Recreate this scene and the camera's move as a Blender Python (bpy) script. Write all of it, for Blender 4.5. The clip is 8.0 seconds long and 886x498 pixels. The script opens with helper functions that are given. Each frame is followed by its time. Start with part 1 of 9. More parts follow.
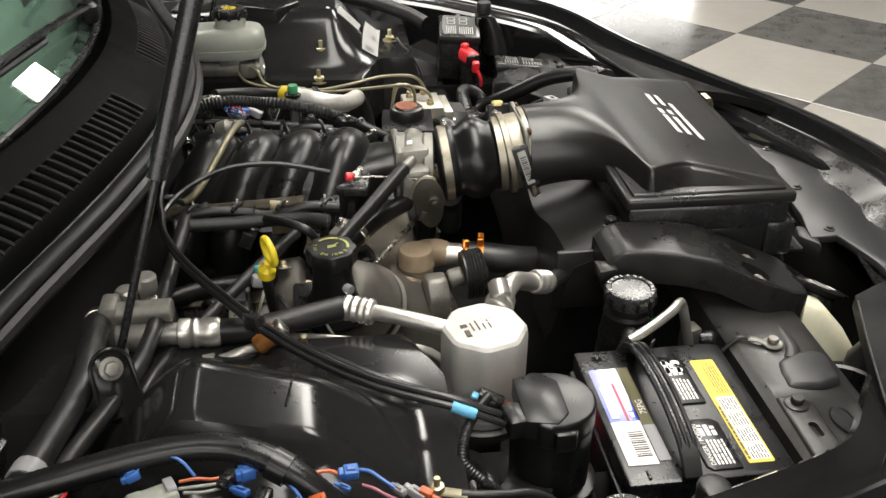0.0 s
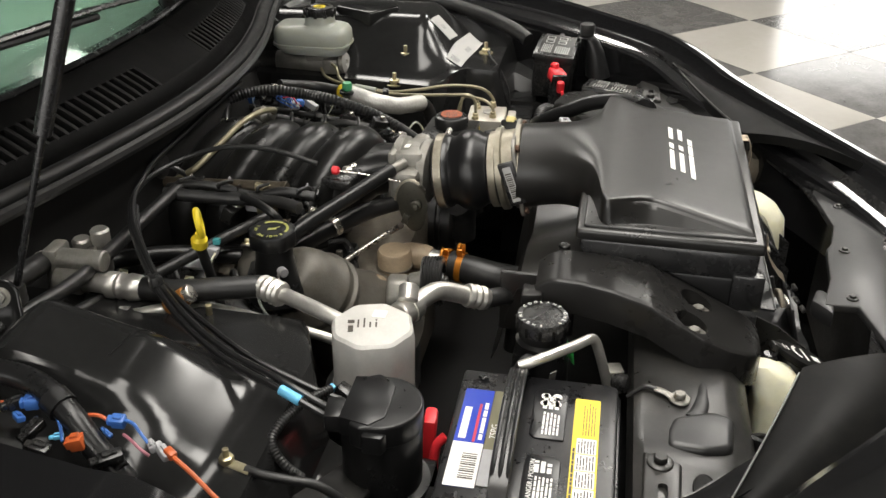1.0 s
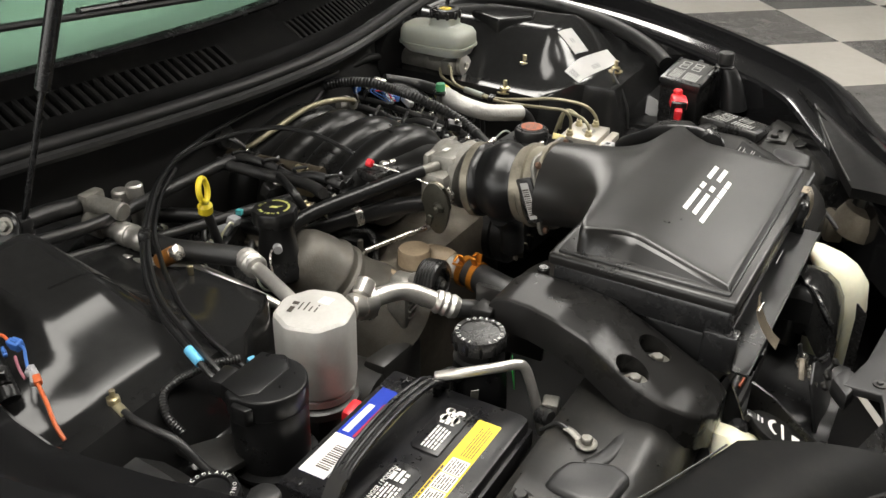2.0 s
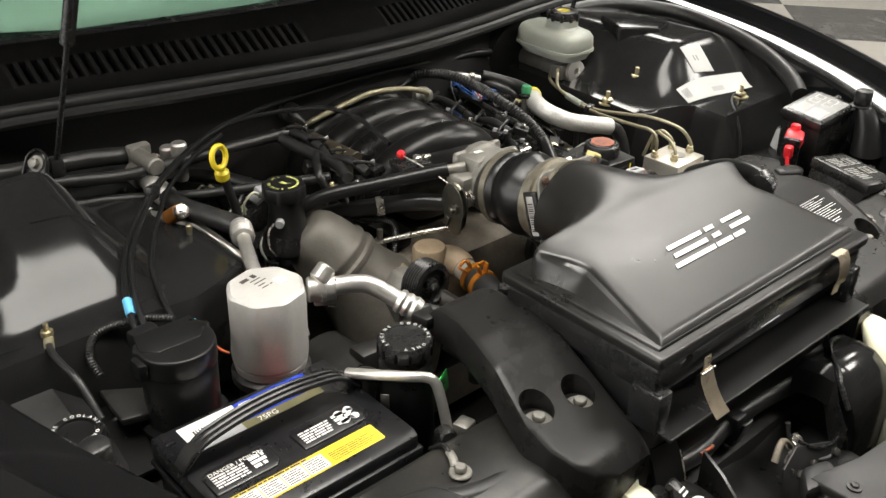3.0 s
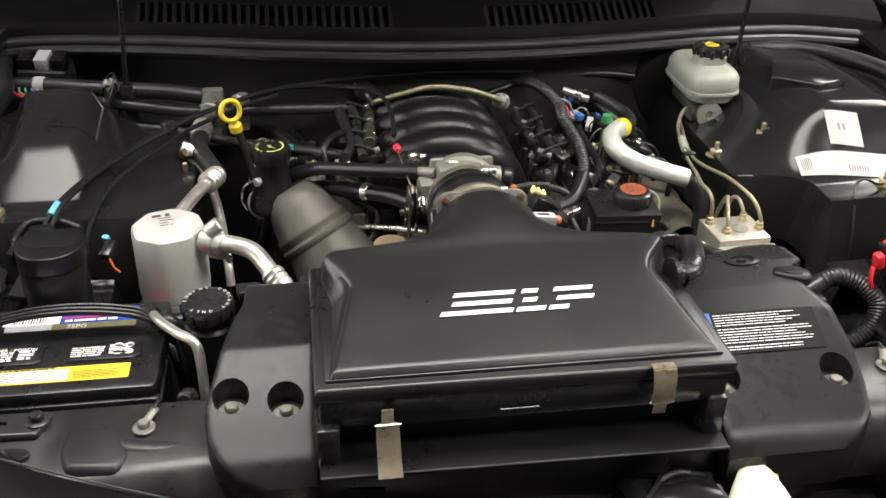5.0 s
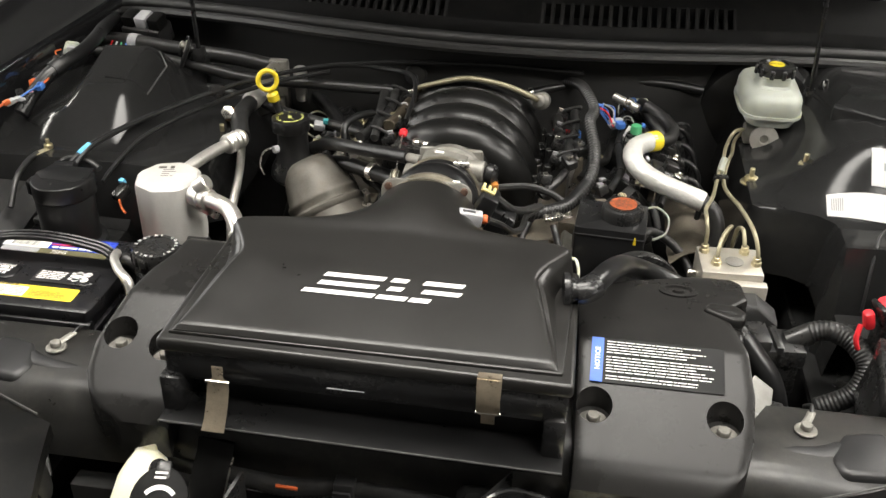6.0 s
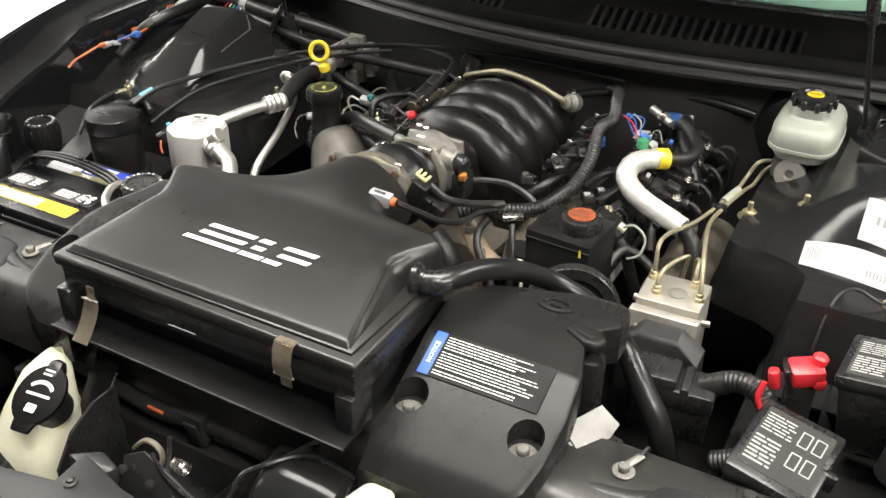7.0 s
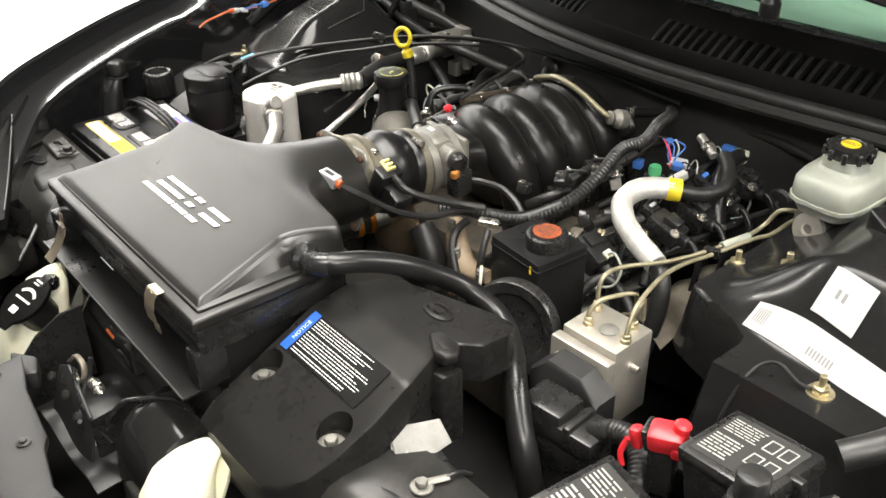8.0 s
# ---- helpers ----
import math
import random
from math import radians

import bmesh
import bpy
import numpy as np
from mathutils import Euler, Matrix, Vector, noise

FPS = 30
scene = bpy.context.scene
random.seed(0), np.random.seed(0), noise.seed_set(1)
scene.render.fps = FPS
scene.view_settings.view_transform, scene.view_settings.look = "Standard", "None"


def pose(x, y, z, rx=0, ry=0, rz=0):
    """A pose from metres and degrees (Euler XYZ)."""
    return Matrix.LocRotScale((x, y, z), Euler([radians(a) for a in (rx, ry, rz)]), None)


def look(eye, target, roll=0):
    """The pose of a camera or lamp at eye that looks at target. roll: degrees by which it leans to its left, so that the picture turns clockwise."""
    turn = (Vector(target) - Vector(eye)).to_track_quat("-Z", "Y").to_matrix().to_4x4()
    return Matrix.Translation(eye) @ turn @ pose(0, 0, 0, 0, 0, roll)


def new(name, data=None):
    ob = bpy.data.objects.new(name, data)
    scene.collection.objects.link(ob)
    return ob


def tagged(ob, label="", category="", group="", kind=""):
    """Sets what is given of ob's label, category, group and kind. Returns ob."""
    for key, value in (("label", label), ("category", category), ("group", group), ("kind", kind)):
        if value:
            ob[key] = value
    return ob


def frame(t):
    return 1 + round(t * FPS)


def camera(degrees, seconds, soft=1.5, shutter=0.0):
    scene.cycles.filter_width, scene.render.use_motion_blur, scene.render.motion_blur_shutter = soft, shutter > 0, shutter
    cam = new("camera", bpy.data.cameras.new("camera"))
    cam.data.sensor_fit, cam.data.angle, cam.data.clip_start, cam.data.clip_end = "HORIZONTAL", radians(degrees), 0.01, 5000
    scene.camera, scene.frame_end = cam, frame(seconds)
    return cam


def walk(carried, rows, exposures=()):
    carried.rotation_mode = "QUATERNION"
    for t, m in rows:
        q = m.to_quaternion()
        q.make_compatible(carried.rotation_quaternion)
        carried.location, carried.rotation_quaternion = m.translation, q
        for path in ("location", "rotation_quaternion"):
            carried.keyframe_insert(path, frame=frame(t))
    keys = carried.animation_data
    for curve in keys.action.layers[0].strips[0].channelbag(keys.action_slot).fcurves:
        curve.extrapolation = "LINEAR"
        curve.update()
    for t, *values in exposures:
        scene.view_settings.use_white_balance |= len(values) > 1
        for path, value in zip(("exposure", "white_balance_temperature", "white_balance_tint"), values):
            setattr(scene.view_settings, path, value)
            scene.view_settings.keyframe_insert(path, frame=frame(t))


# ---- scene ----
cam = camera(49.8, 8.0)
PATH = [
    (0, (-1.342, 0.534, 1.329), (0.377, 0.302, 0.332), 0.4),
    (0.5, (-1.37, 0.327, 1.325), (0.378, 0.351, 0.355), 0.3),
    (1, (-1.355, 0.12, 1.321), (0.371, 0.426, 0.358), 0.5),
    (1.2, (-1.342, 0.041, 1.322), (0.362, 0.454, 0.36), 0.5),
    (2.3, (-1.161, -0.339, 1.325), (0.295, 0.644, 0.368), 1.1),
    (2.5, (-1.107, -0.391, 1.327), (0.294, 0.662, 0.364), 1.3),
    (3, (-0.974, -0.527, 1.33), (0.213, 0.753, 0.354), 1.7),
    (3.5, (-0.823, -0.642, 1.335), (0.154, 0.796, 0.347), 1.8),
    (4, (-0.636, -0.734, 1.344), (0.138, 0.819, 0.348), 1.6),
    (4.5, (-0.464, -0.807, 1.349), (0.07, 0.836, 0.342), 1.8),
    (4.7, (-0.387, -0.821, 1.349), (0.055, 0.853, 0.349), 1.7),
    (5.8, (0.07, -0.858, 1.359), (-0.075, 0.853, 0.332), 1.2),
    (6, (0.156, -0.85, 1.358), (-0.097, 0.847, 0.329), 1.0),
    (6.5, (0.387, -0.804, 1.364), (-0.144, 0.82, 0.325), 0.8),
    (7, (0.623, -0.722, 1.367), (-0.199, 0.771, 0.319), 0.4),
    (7.5, (0.82, -0.596, 1.368), (-0.245, 0.731, 0.317), -0.1),
    (8, (0.994, -0.416, 1.364), (-0.322, 0.662, 0.312), -0.6),
]
walk(cam, [(t, look(eye, target, roll)) for t, eye, target, roll in PATH], [(0, -0.13), (1, -0.20), (2.5, 0.04), (3.5, 0.13), (4.5, 0.19), (6, 0.33), (6.5, 0.47), (7, 0.51), (7.5, 0.51), (8, 0.46)])

# ---- light ----
world = bpy.data.worlds.new("world")
scene.world = world
world.use_nodes = True
world.node_tree.nodes["Background"].inputs[0].default_value = (0.9, 0.95, 1.0, 1)
world.node_tree.nodes["Background"].inputs[1].default_value = 0.02


# ---- materials ----
def mat(name, color, rough=0.5, metal=0.0, var=0.15, scale=30.0, bump=0.0, bscale=300.0, rvar=0.1, coat=0.0,
        dust=0.0, dust_color=(0.30, 0.27, 0.22), spec=0.5, trans=0.0, sss=0.0, island=0.0):
    m = bpy.data.materials.new(name)
    m.use_nodes = True
    nt = m.node_tree
    b = nt.nodes["Principled BSDF"]
    tc = nt.nodes.new("ShaderNodeTexCoord")

    def noise_tex(s, detail=4.0, r=0.6):
        n = nt.nodes.new("ShaderNodeTexNoise")
        n.inputs["Scale"].default_value, n.inputs["Detail"].default_value, n.inputs["Roughness"].default_value = s, detail, r
        nt.links.new(tc.outputs["Object"], n.inputs["Vector"])
        return n.outputs["Fac"]

    def math_node(op, a, c, d=None):
        n = nt.nodes.new("ShaderNodeMath")
        n.operation = op
        for i, v in enumerate((a, c, d)):
            if v is None:
                continue
            if isinstance(v, (int, float)):
                n.inputs[i].default_value = v
            else:
                nt.links.new(v, n.inputs[i])
        return n.outputs[0]

    def ramp(fac, lo, hi, a, c):
        n = nt.nodes.new("ShaderNodeMapRange")
        for key, v in (("From Min", lo), ("From Max", hi), ("To Min", a), ("To Max", c)):
            n.inputs[key].default_value = v
        nt.links.new(fac, n.inputs["Value"])
        return n.outputs[0]

    big, small = noise_tex(scale), noise_tex(scale * 9)
    both = math_node("ADD", math_node("MULTIPLY", big, 0.65), math_node("MULTIPLY", small, 0.35))
    val = ramp(both, 0.3, 0.7, 1 - var, 1 + var)
    mul = nt.nodes.new("ShaderNodeVectorMath")
    mul.operation = "SCALE"
    mul.inputs[0].default_value = color[:3]
    nt.links.new(val, mul.inputs["Scale"])
    col = mul.outputs[0]
    if dust > 0:
        mix = nt.nodes.new("ShaderNodeMix")
        mix.data_type = "RGBA"
        d = ramp(noise_tex(scale * 1.7, 8.0, 0.72), 0.48, 0.75, 0.0, dust)
        nt.links.new(d, mix.inputs["Factor"])
        nt.links.new(col, mix.inputs["A"])
        mix.inputs["B"].default_value = (*dust_color, 1)
        col = mix.outputs["Result"]
    nt.links.new(col, b.inputs["Base Color"])
    nt.links.new(ramp(both, 0.3, 0.7, max(0.02, rough - rvar), min(1.0, rough + rvar)), b.inputs["Roughness"])
    b.inputs["Metallic"].default_value = metal
    b.inputs["Specular IOR Level"].default_value = spec
    b.inputs["Coat Weight"].default_value = coat
    b.inputs["Coat Roughness"].default_value = 0.08
    b.inputs["Transmission Weight"].default_value = trans
    if sss > 0:
        b.inputs["Subsurface Weight"].default_value = sss
        b.inputs["Subsurface Radius"].default_value = (0.02, 0.018, 0.012)
        b.inputs["Subsurface Scale"].default_value = 0.5
    if bump > 0:
        bp = nt.nodes.new("ShaderNodeBump")
        bp.inputs["Strength"].default_value = bump
        bp.inputs["Distance"].default_value = 0.002
        nt.links.new(noise_tex(bscale, 3.0, 0.6), bp.inputs["Height"])
        nt.links.new(bp.outputs["Normal"], b.inputs["Normal"])
    return m


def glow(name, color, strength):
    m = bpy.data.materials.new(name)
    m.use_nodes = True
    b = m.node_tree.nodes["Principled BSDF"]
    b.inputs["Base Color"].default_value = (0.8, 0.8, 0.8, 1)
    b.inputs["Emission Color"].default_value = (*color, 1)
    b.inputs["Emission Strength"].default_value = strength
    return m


LID = mat("moulded_black_plastic", (0.0125, 0.012, 0.0112), 0.32, var=0.2, scale=7, bump=0.06, bscale=1500, rvar=0.07)
DUCT = mat("matte_duct_plastic", (0.0155, 0.015, 0.0145), 0.29, var=0.2, scale=7, bump=0.06, bscale=1500, rvar=0.06, spec=0.20)
INTAKE = mat("intake_plastic", (0.0074, 0.0073, 0.007), 0.30, var=0.2, scale=12, bump=0.05, bscale=900, rvar=0.05, spec=0.32)
PLASTIC = mat("black_plastic", (0.0156, 0.0156, 0.0158), 0.29, var=0.2, scale=22, bump=0.06, bscale=700, dust=0.05)
PLASTIC_GREY = mat("worn_grey_black_plastic", (0.006, 0.006, 0.006), 0.45, var=0.2, scale=14, bump=0.10, bscale=900, dust=0.02, spec=0.07)
SERVO = mat("smooth_dark_plastic", (0.01, 0.01, 0.0103), 0.30, var=0.2, scale=14, bump=0.03, bscale=1100, rvar=0.05, spec=0.34)
BELLOWS = mat("supple_intake_rubber", (0.0065, 0.0065, 0.0068), 0.31, var=0.2, scale=14, rvar=0.03, spec=0.42)
# Pale tone stands in for highlights along black edges.
EDGE_HIGHLIGHT = mat("edge_highlight_line", (0.06, 0.06, 0.058), 0.35, var=0.4, scale=60)
GLOSS = mat("gloss_black_plastic", (0.0144, 0.0144, 0.015), 0.24, var=0.2, scale=15, bump=0.03, bscale=60, dust=0.02)
PAINT = mat("black_car_paint", (0.008, 0.008, 0.0085), 0.13, var=0.1, scale=6, coat=1.0, rvar=0.05)
BAYPAINT = mat("black_bay_paint", (0.0138, 0.0138, 0.0138), 0.14, var=0.25, scale=8, bump=0.008, bscale=500, rvar=0.03, spec=0.24)
STEEL_GREY = mat("grey_black_steel", (0.026, 0.026, 0.0265), 0.40, 0.2, var=0.25, scale=22, bump=0.04, bscale=200, rvar=0.08)
STEEL_BLACK = mat("painted_support_steel", (0.0184, 0.0181, 0.0172), 0.37, var=0.3, scale=16, bump=0.08, bscale=90, rvar=0.12, dust=0.08)
RUBBER = mat("black_rubber", (0.0156, 0.0156, 0.0158), 0.40, var=0.2, scale=40, bump=0.12, bscale=500, dust=0.05)
RUBBER_SHINY = mat("dressed_rubber_hose", (0.0108, 0.0108, 0.011), 0.30, var=0.2, scale=14, dust=0.0, rvar=0.03, spec=0.42)
SEAL = mat("weatherstrip_rubber", (0.0168, 0.0168, 0.017), 0.42, var=0.15, scale=20, bump=0.1, bscale=600, dust=0.03, spec=0.25)
LOOM = mat("split_loom", (0.0168, 0.0168, 0.017), 0.38, var=0.2, scale=60, bump=0.1, bscale=400, dust=0.06)
CAST = mat("cast_aluminium", (0.24, 0.232, 0.21), 0.44, 0.5, var=0.3, scale=35, bump=0.3, bscale=450, rvar=0.12, dust=0.3, dust_color=(0.16, 0.12, 0.08))
TAN_CAST = mat("tan_stained_casting", (0.27, 0.205, 0.135), 0.55, 0.12, var=0.25, scale=40, bump=0.2, bscale=500, dust=0.35, dust_color=(0.12, 0.085, 0.05))
CLAMP_ORANGE = mat("orange_dyed_spring_steel", (0.55, 0.20, 0.02), 0.35, 0.5, var=0.2, scale=80)
FRONT_CAST = mat("oily_front_casting", (0.108, 0.100, 0.086), 0.50, 0.35, var=0.3, scale=30, bump=0.22, bscale=420, rvar=0.10, dust=0.45, dust_color=(0.075, 0.055, 0.035))
CAST_BROWN = mat("stained_cast_aluminium", (0.17, 0.15, 0.12), 0.55, 0.6, var=0.35, scale=28, bump=0.3, bscale=350, dust=0.5, dust_color=(0.10, 0.07, 0.04))
ALU = mat("dull_aluminium_tube", (0.68, 0.66, 0.62), 0.36, 0.85, var=0.12, scale=50, bump=0.06, bscale=400, dust=0.15, dust_color=(0.3, 0.27, 0.22))
CANISTER = mat("bare_aluminium_canister", (0.56, 0.55, 0.52), 0.50, 0.25, var=0.10, scale=30, bump=0.08, bscale=500, rvar=0.08, dust=0.12, dust_color=(0.42, 0.40, 0.36))
FOIL = mat("crinkled_heat_shield_foil", (0.60, 0.59, 0.56), 0.48, 0.45, var=0.12, scale=60, bump=0.6, bscale=130, rvar=0.1)
ZINC = mat("yellow_zinc_steel", (0.62, 0.55, 0.36), 0.35, 0.9, var=0.25, scale=120, bump=0.1, bscale=600)
STEEL = mat("bright_steel", (0.62, 0.59, 0.54), 0.28, 0.95, var=0.15, scale=60, bump=0.05, bscale=500)
CLAMP = mat("dull_clamp_steel", (0.30, 0.275, 0.22), 0.42, 0.8, var=0.25, scale=80, bump=0.08, bscale=400, dust=0.2, dust_color=(0.10, 0.08, 0.05))
CAM = mat("oily_dark_steel", (0.055, 0.053, 0.042), 0.33, 0.55, var=0.3, scale=60, bump=0.06, bscale=300)
BRONZE = mat("bronzed_clip_steel", (0.52, 0.44, 0.33), 0.33, 0.9, var=0.2, scale=80, bump=0.05, bscale=400)
BRAKELINE = mat("tan_coated_brake_line", (0.30, 0.27, 0.18), 0.38, 0.45, var=0.2, scale=80)
RUST = mat("rusted_steel", (0.09, 0.05, 0.032), 0.8, 0.2, var=0.4, scale=200, bump=0.4, bscale=900)
TANK = mat("translucent_white_plastic", (0.34, 0.355, 0.31), 0.36, var=0.08, scale=18, bump=0.03, bscale=200, sss=0.35)
GREY_BOTTLE = mat("grey_translucent_bottle", (0.060, 0.060, 0.058), 0.40, var=0.15, scale=20, sss=0.1)
TANK_LOW = mat("fluid_filled_plastic", (0.44, 0.46, 0.42), 0.36, var=0.1, scale=18, sss=0.3)
CREAM = mat("yellowed_plastic", (0.76, 0.74, 0.57), 0.42, var=0.10, scale=14, bump=0.03, bscale=200, sss=0.35, dust=0.10)
YELLOW = mat("yellow_plastic", (0.75, 0.58, 0.03), 0.35, var=0.08, scale=40)
PALE_YELLOW = mat("pale_yellow_plastic", (0.70, 0.60, 0.26), 0.4, var=0.08, scale=40)
RED = mat("red_plastic", (0.72, 0.03, 0.04), 0.35, var=0.1, scale=40)
ORANGE = mat("orange_plastic", (0.52, 0.11, 0.03), 0.4, var=0.12, scale=60)
AMBER = mat("amber_sensor_plastic", (0.34, 0.14, 0.03), 0.35, var=0.15, scale=60)
BLUE = mat("blue_plastic", (0.05, 0.15, 0.46), 0.4, var=0.1, scale=60)
TAPE_BLUE = mat("light_blue_tape", (0.14, 0.48, 0.75), 0.45, var=0.1, scale=60)
GREEN = mat("green_plastic_cap", (0.05, 0.26, 0.11), 0.4, var=0.1, scale=60)
GREEN_TAG = mat("bright_green_label", (0.06, 0.62, 0.12), 0.45, var=0.08, scale=30)
GREY = mat("grey_plastic", (0.33, 0.33, 0.34), 0.45, var=0.1, scale=60)
WHITE = mat("white_print", (0.78, 0.77, 0.74), 0.4, var=0.06, scale=60)
CHART_WHITE = mat("faded_white_print", (0.36, 0.36, 0.345), 0.35, var=0.2, scale=80)
LABEL = mat("white_paper_label", (0.44, 0.436, 0.425), 0.5, var=0.05, scale=30, bump=0.05, bscale=120)
CHART_DARK = mat("dark_fuse_chart", (0.055, 0.055, 0.053), 0.22, 0.1, var=0.1, scale=30)
LABEL_YELLOW = mat("yellow_caution_label", (0.78, 0.58, 0.04), 0.45, var=0.06, scale=40)
LABEL_BLUE = mat("blue_printed_label", (0.03, 0.06, 0.42), 0.20, rvar=0.05, coat=1.0, var=0.08, scale=40)
LABEL_RED = mat("red_printed_stripe", (0.45, 0.02, 0.06), 0.4, var=0.08, scale=40)
LABEL_OLIVE = mat("olive_grey_label", (0.13, 0.12, 0.06), 0.45, var=0.15, scale=60)
LABEL_BLACK = mat("black_label_film", (0.005, 0.005, 0.005), 0.45, var=0.1, scale=40, spec=0.15)
TAG = mat("dull_pale_tag_metal", (0.24, 0.235, 0.22), 0.45, 0.2, var=0.2, scale=60, bump=0.1, bscale=120)
PRINT_FAINT = mat("faint_grey_print", (0.20, 0.20, 0.20), 0.5, var=0.1, scale=60)
PRINT_DARK = mat("dark_print", (0.06, 0.05, 0.04), 0.5, var=0.1, scale=60)
CASE = mat("battery_case_plastic", (0.0091, 0.0091, 0.0104), 0.32, var=0.2, scale=25, bump=0.08, bscale=500, dust=0.04)
ABSBLK = mat("abs_module_black", (0.014, 0.014, 0.014), 0.5, var=0.15, scale=40, bump=0.15, bscale=900)
ABSALU = mat("machined_aluminium", (0.50, 0.475, 0.42), 0.42, 0.7, var=0.12, scale=40, bump=0.06, bscale=700, dust=0.25, dust_color=(0.35, 0.28, 0.18))
WALLPAINT = mat("grey_wall_paint", (0.12, 0.12, 0.115), 0.7, var=0.04, scale=2, bump=0.03, bscale=60)
CEILPAINT = mat("grey_ceiling_paint", (0.06, 0.06, 0.058), 0.8, var=0.04, scale=2)
TILE_LIGHT = mat("light_vinyl_tile", (0.38, 0.36, 0.33), 0.16, var=0.06, scale=3, rvar=0.05, bump=0.02, bscale=25)
TILE_DARK = mat("dark_vinyl_tile", (0.115, 0.112, 0.108), 0.14, var=0.35, scale=9, rvar=0.05, bump=0.02, bscale=25)
GROUT = mat("tile_joint", (0.18, 0.17, 0.16), 0.6, var=0.1, scale=5)
GLASS = mat("green_tinted_windscreen", (0.66, 0.90, 0.78), 0.02, var=0.02, scale=3, rvar=0.01, trans=1.0)
# Pale tone stands in for the glare seen in the windscreen.
DASH = mat("glare_pale_dash", (0.17, 0.19, 0.17), 0.6, var=0.1, scale=8, bump=0.1, bscale=500)
DARKGLASS = mat("dark_cabin_glass", (0.010, 0.014, 0.012), 0.05, var=0.05, scale=3, rvar=0.02)
VOID = mat("near_black_void", (0.0143, 0.014, 0.0137), 0.6, var=0.4, scale=12, bump=0.1, bscale=60, spec=0.3)
TUBELIGHT = glow("fluorescent_diffuser", (1.0, 0.96, 0.89), 34.0)
PANEL_LIGHT = glow("fluorescent_panel", (1.0, 0.96, 0.89), 18.5)
WALLGLOW = glow("bright_wall_glow", (1.0, 0.98, 0.94), 4.4)
WALLGLOW_DIM = glow("dim_wall_glow", (1.0, 0.98, 0.94), 3.5)


# ---- building tools ----
def thing(name, at=(0, 0, 0), label="", category="", group="", kind=""):
    """A top-level Empty at the base of a thing."""
    ob = new(name)
    ob.empty_display_size = 0.02
    ob.matrix_basis = Matrix.Translation(at)
    return tagged(ob, label, category, group, kind)


def part(name, bm, material, parent=None, label="", sharp=38.0, smooth=True):
    """Links a bmesh, given in world metres, as one mesh object under a thing or a part."""
    me = bpy.data.meshes.new(name)
    bmesh.ops.recalc_face_normals(bm, faces=bm.faces[:])
    bm.to_mesh(me)
    bm.free()
    me.materials.append(material)
    if smooth:
        me.polygons.foreach_set("use_smooth", [True] * len(me.polygons))
        me.set_sharp_from_angle(angle=radians(sharp))
    ob = new(name, me)
    if parent is not None:
        ob.parent = parent
        if parent.type == "EMPTY":
            ob.matrix_parent_inverse = parent.matrix_basis.inverted()
    return tagged(ob, label)


def V(*p):
    return Vector(p)


def smoothed(pts, sub=6):
    """Points of a smooth curve through pts."""
    p = [Vector(q) for q in pts]
    if len(p) < 3 or sub < 2:
        return p
    out = []
    for i in range(len(p) - 1):
        a, b, c, d = p[max(i - 1, 0)], p[i], p[i + 1], p[min(i + 2, len(p) - 1)]
        for k in range(sub):
            t = k / sub
            out.append(0.5 * ((2 * b) + (c - a) * t + (2 * a - 5 * b + 4 * c - d) * t * t + (3 * b - a - 3 * c + d) * t ** 3))
    out.append(p[-1])
    return out


def loft(loops, bm=None, closed=True, caps=True):
    """Skins loops of equal length."""
    bm = bm or bmesh.new()
    rows = [[bm.verts.new(q) for q in lp] for lp in loops]
    n = len(rows[0])
    for a, b in zip(rows, rows[1:]):
        for i in range(n if closed else n - 1):
            j = (i + 1) % n
            bm.faces.new((a[i], a[j], b[j], b[i]))
    if caps and closed:
        bm.faces.new(rows[0][::-1])
        bm.faces.new(rows[-1])
    return bm


def tube(pts, r, n=10, sub=6, bm=None, ripple=0.0, pitch=0.006, flat=1.0):
    """A round bar or hose along a smooth curve; ripple and pitch make it corrugated. r may be a list along pts."""
    line = smoothed(pts, sub)
    if ripple:
        length = sum((b - a).length for a, b in zip(line, line[1:]))
        steps = max(4, int(length / pitch) * 2)
        run = [0.0]
        for a, b in zip(line, line[1:]):
            run.append(run[-1] + (b - a).length)
        fine, k = [], 0
        for s in range(steps + 1):
            q = length * s / steps
            while k < len(run) - 2 and run[k + 1] < q:
                k += 1
            f = (q - run[k]) / max(run[k + 1] - run[k], 1e-9)
            fine.append(line[k].lerp(line[k + 1], f))
        line = fine
    m = len(line)
    loops, side = [], None
    for i, q in enumerate(line):
        d = (line[min(i + 1, m - 1)] - line[max(i - 1, 0)]).normalized()
        if side is None:
            side = d.cross(Vector((0, 0, 1)))
            if side.length < 0.2:
                side = d.cross(Vector((1, 0, 0)))
        side = (side - d * side.dot(d)).normalized()
        up = side.cross(d)
        if isinstance(r, (list, tuple)):
            u = i / (m - 1) * (len(r) - 1)
            k = min(int(u), len(r) - 2)
            rad = r[k] + (r[k + 1] - r[k]) * (u - k)
        else:
            rad = r
        rad += ripple if ripple and i % 2 else 0.0
        loops.append([q + (side * math.cos(a) + up * math.sin(a) * flat) * rad for a in (2 * math.pi * j / n for j in range(n))])
    return loft(loops, bm)


def lathe(profile, m=None, n=24, bm=None):
    """Turns a profile of (radius, height) round the z axis of the pose m."""
    m = m or Matrix()
    loops = [[m @ Vector((r * math.cos(2 * math.pi * j / n), r * math.sin(2 * math.pi * j / n), z)) for j in range(n)] for r, z in profile]
    return loft(loops, bm)


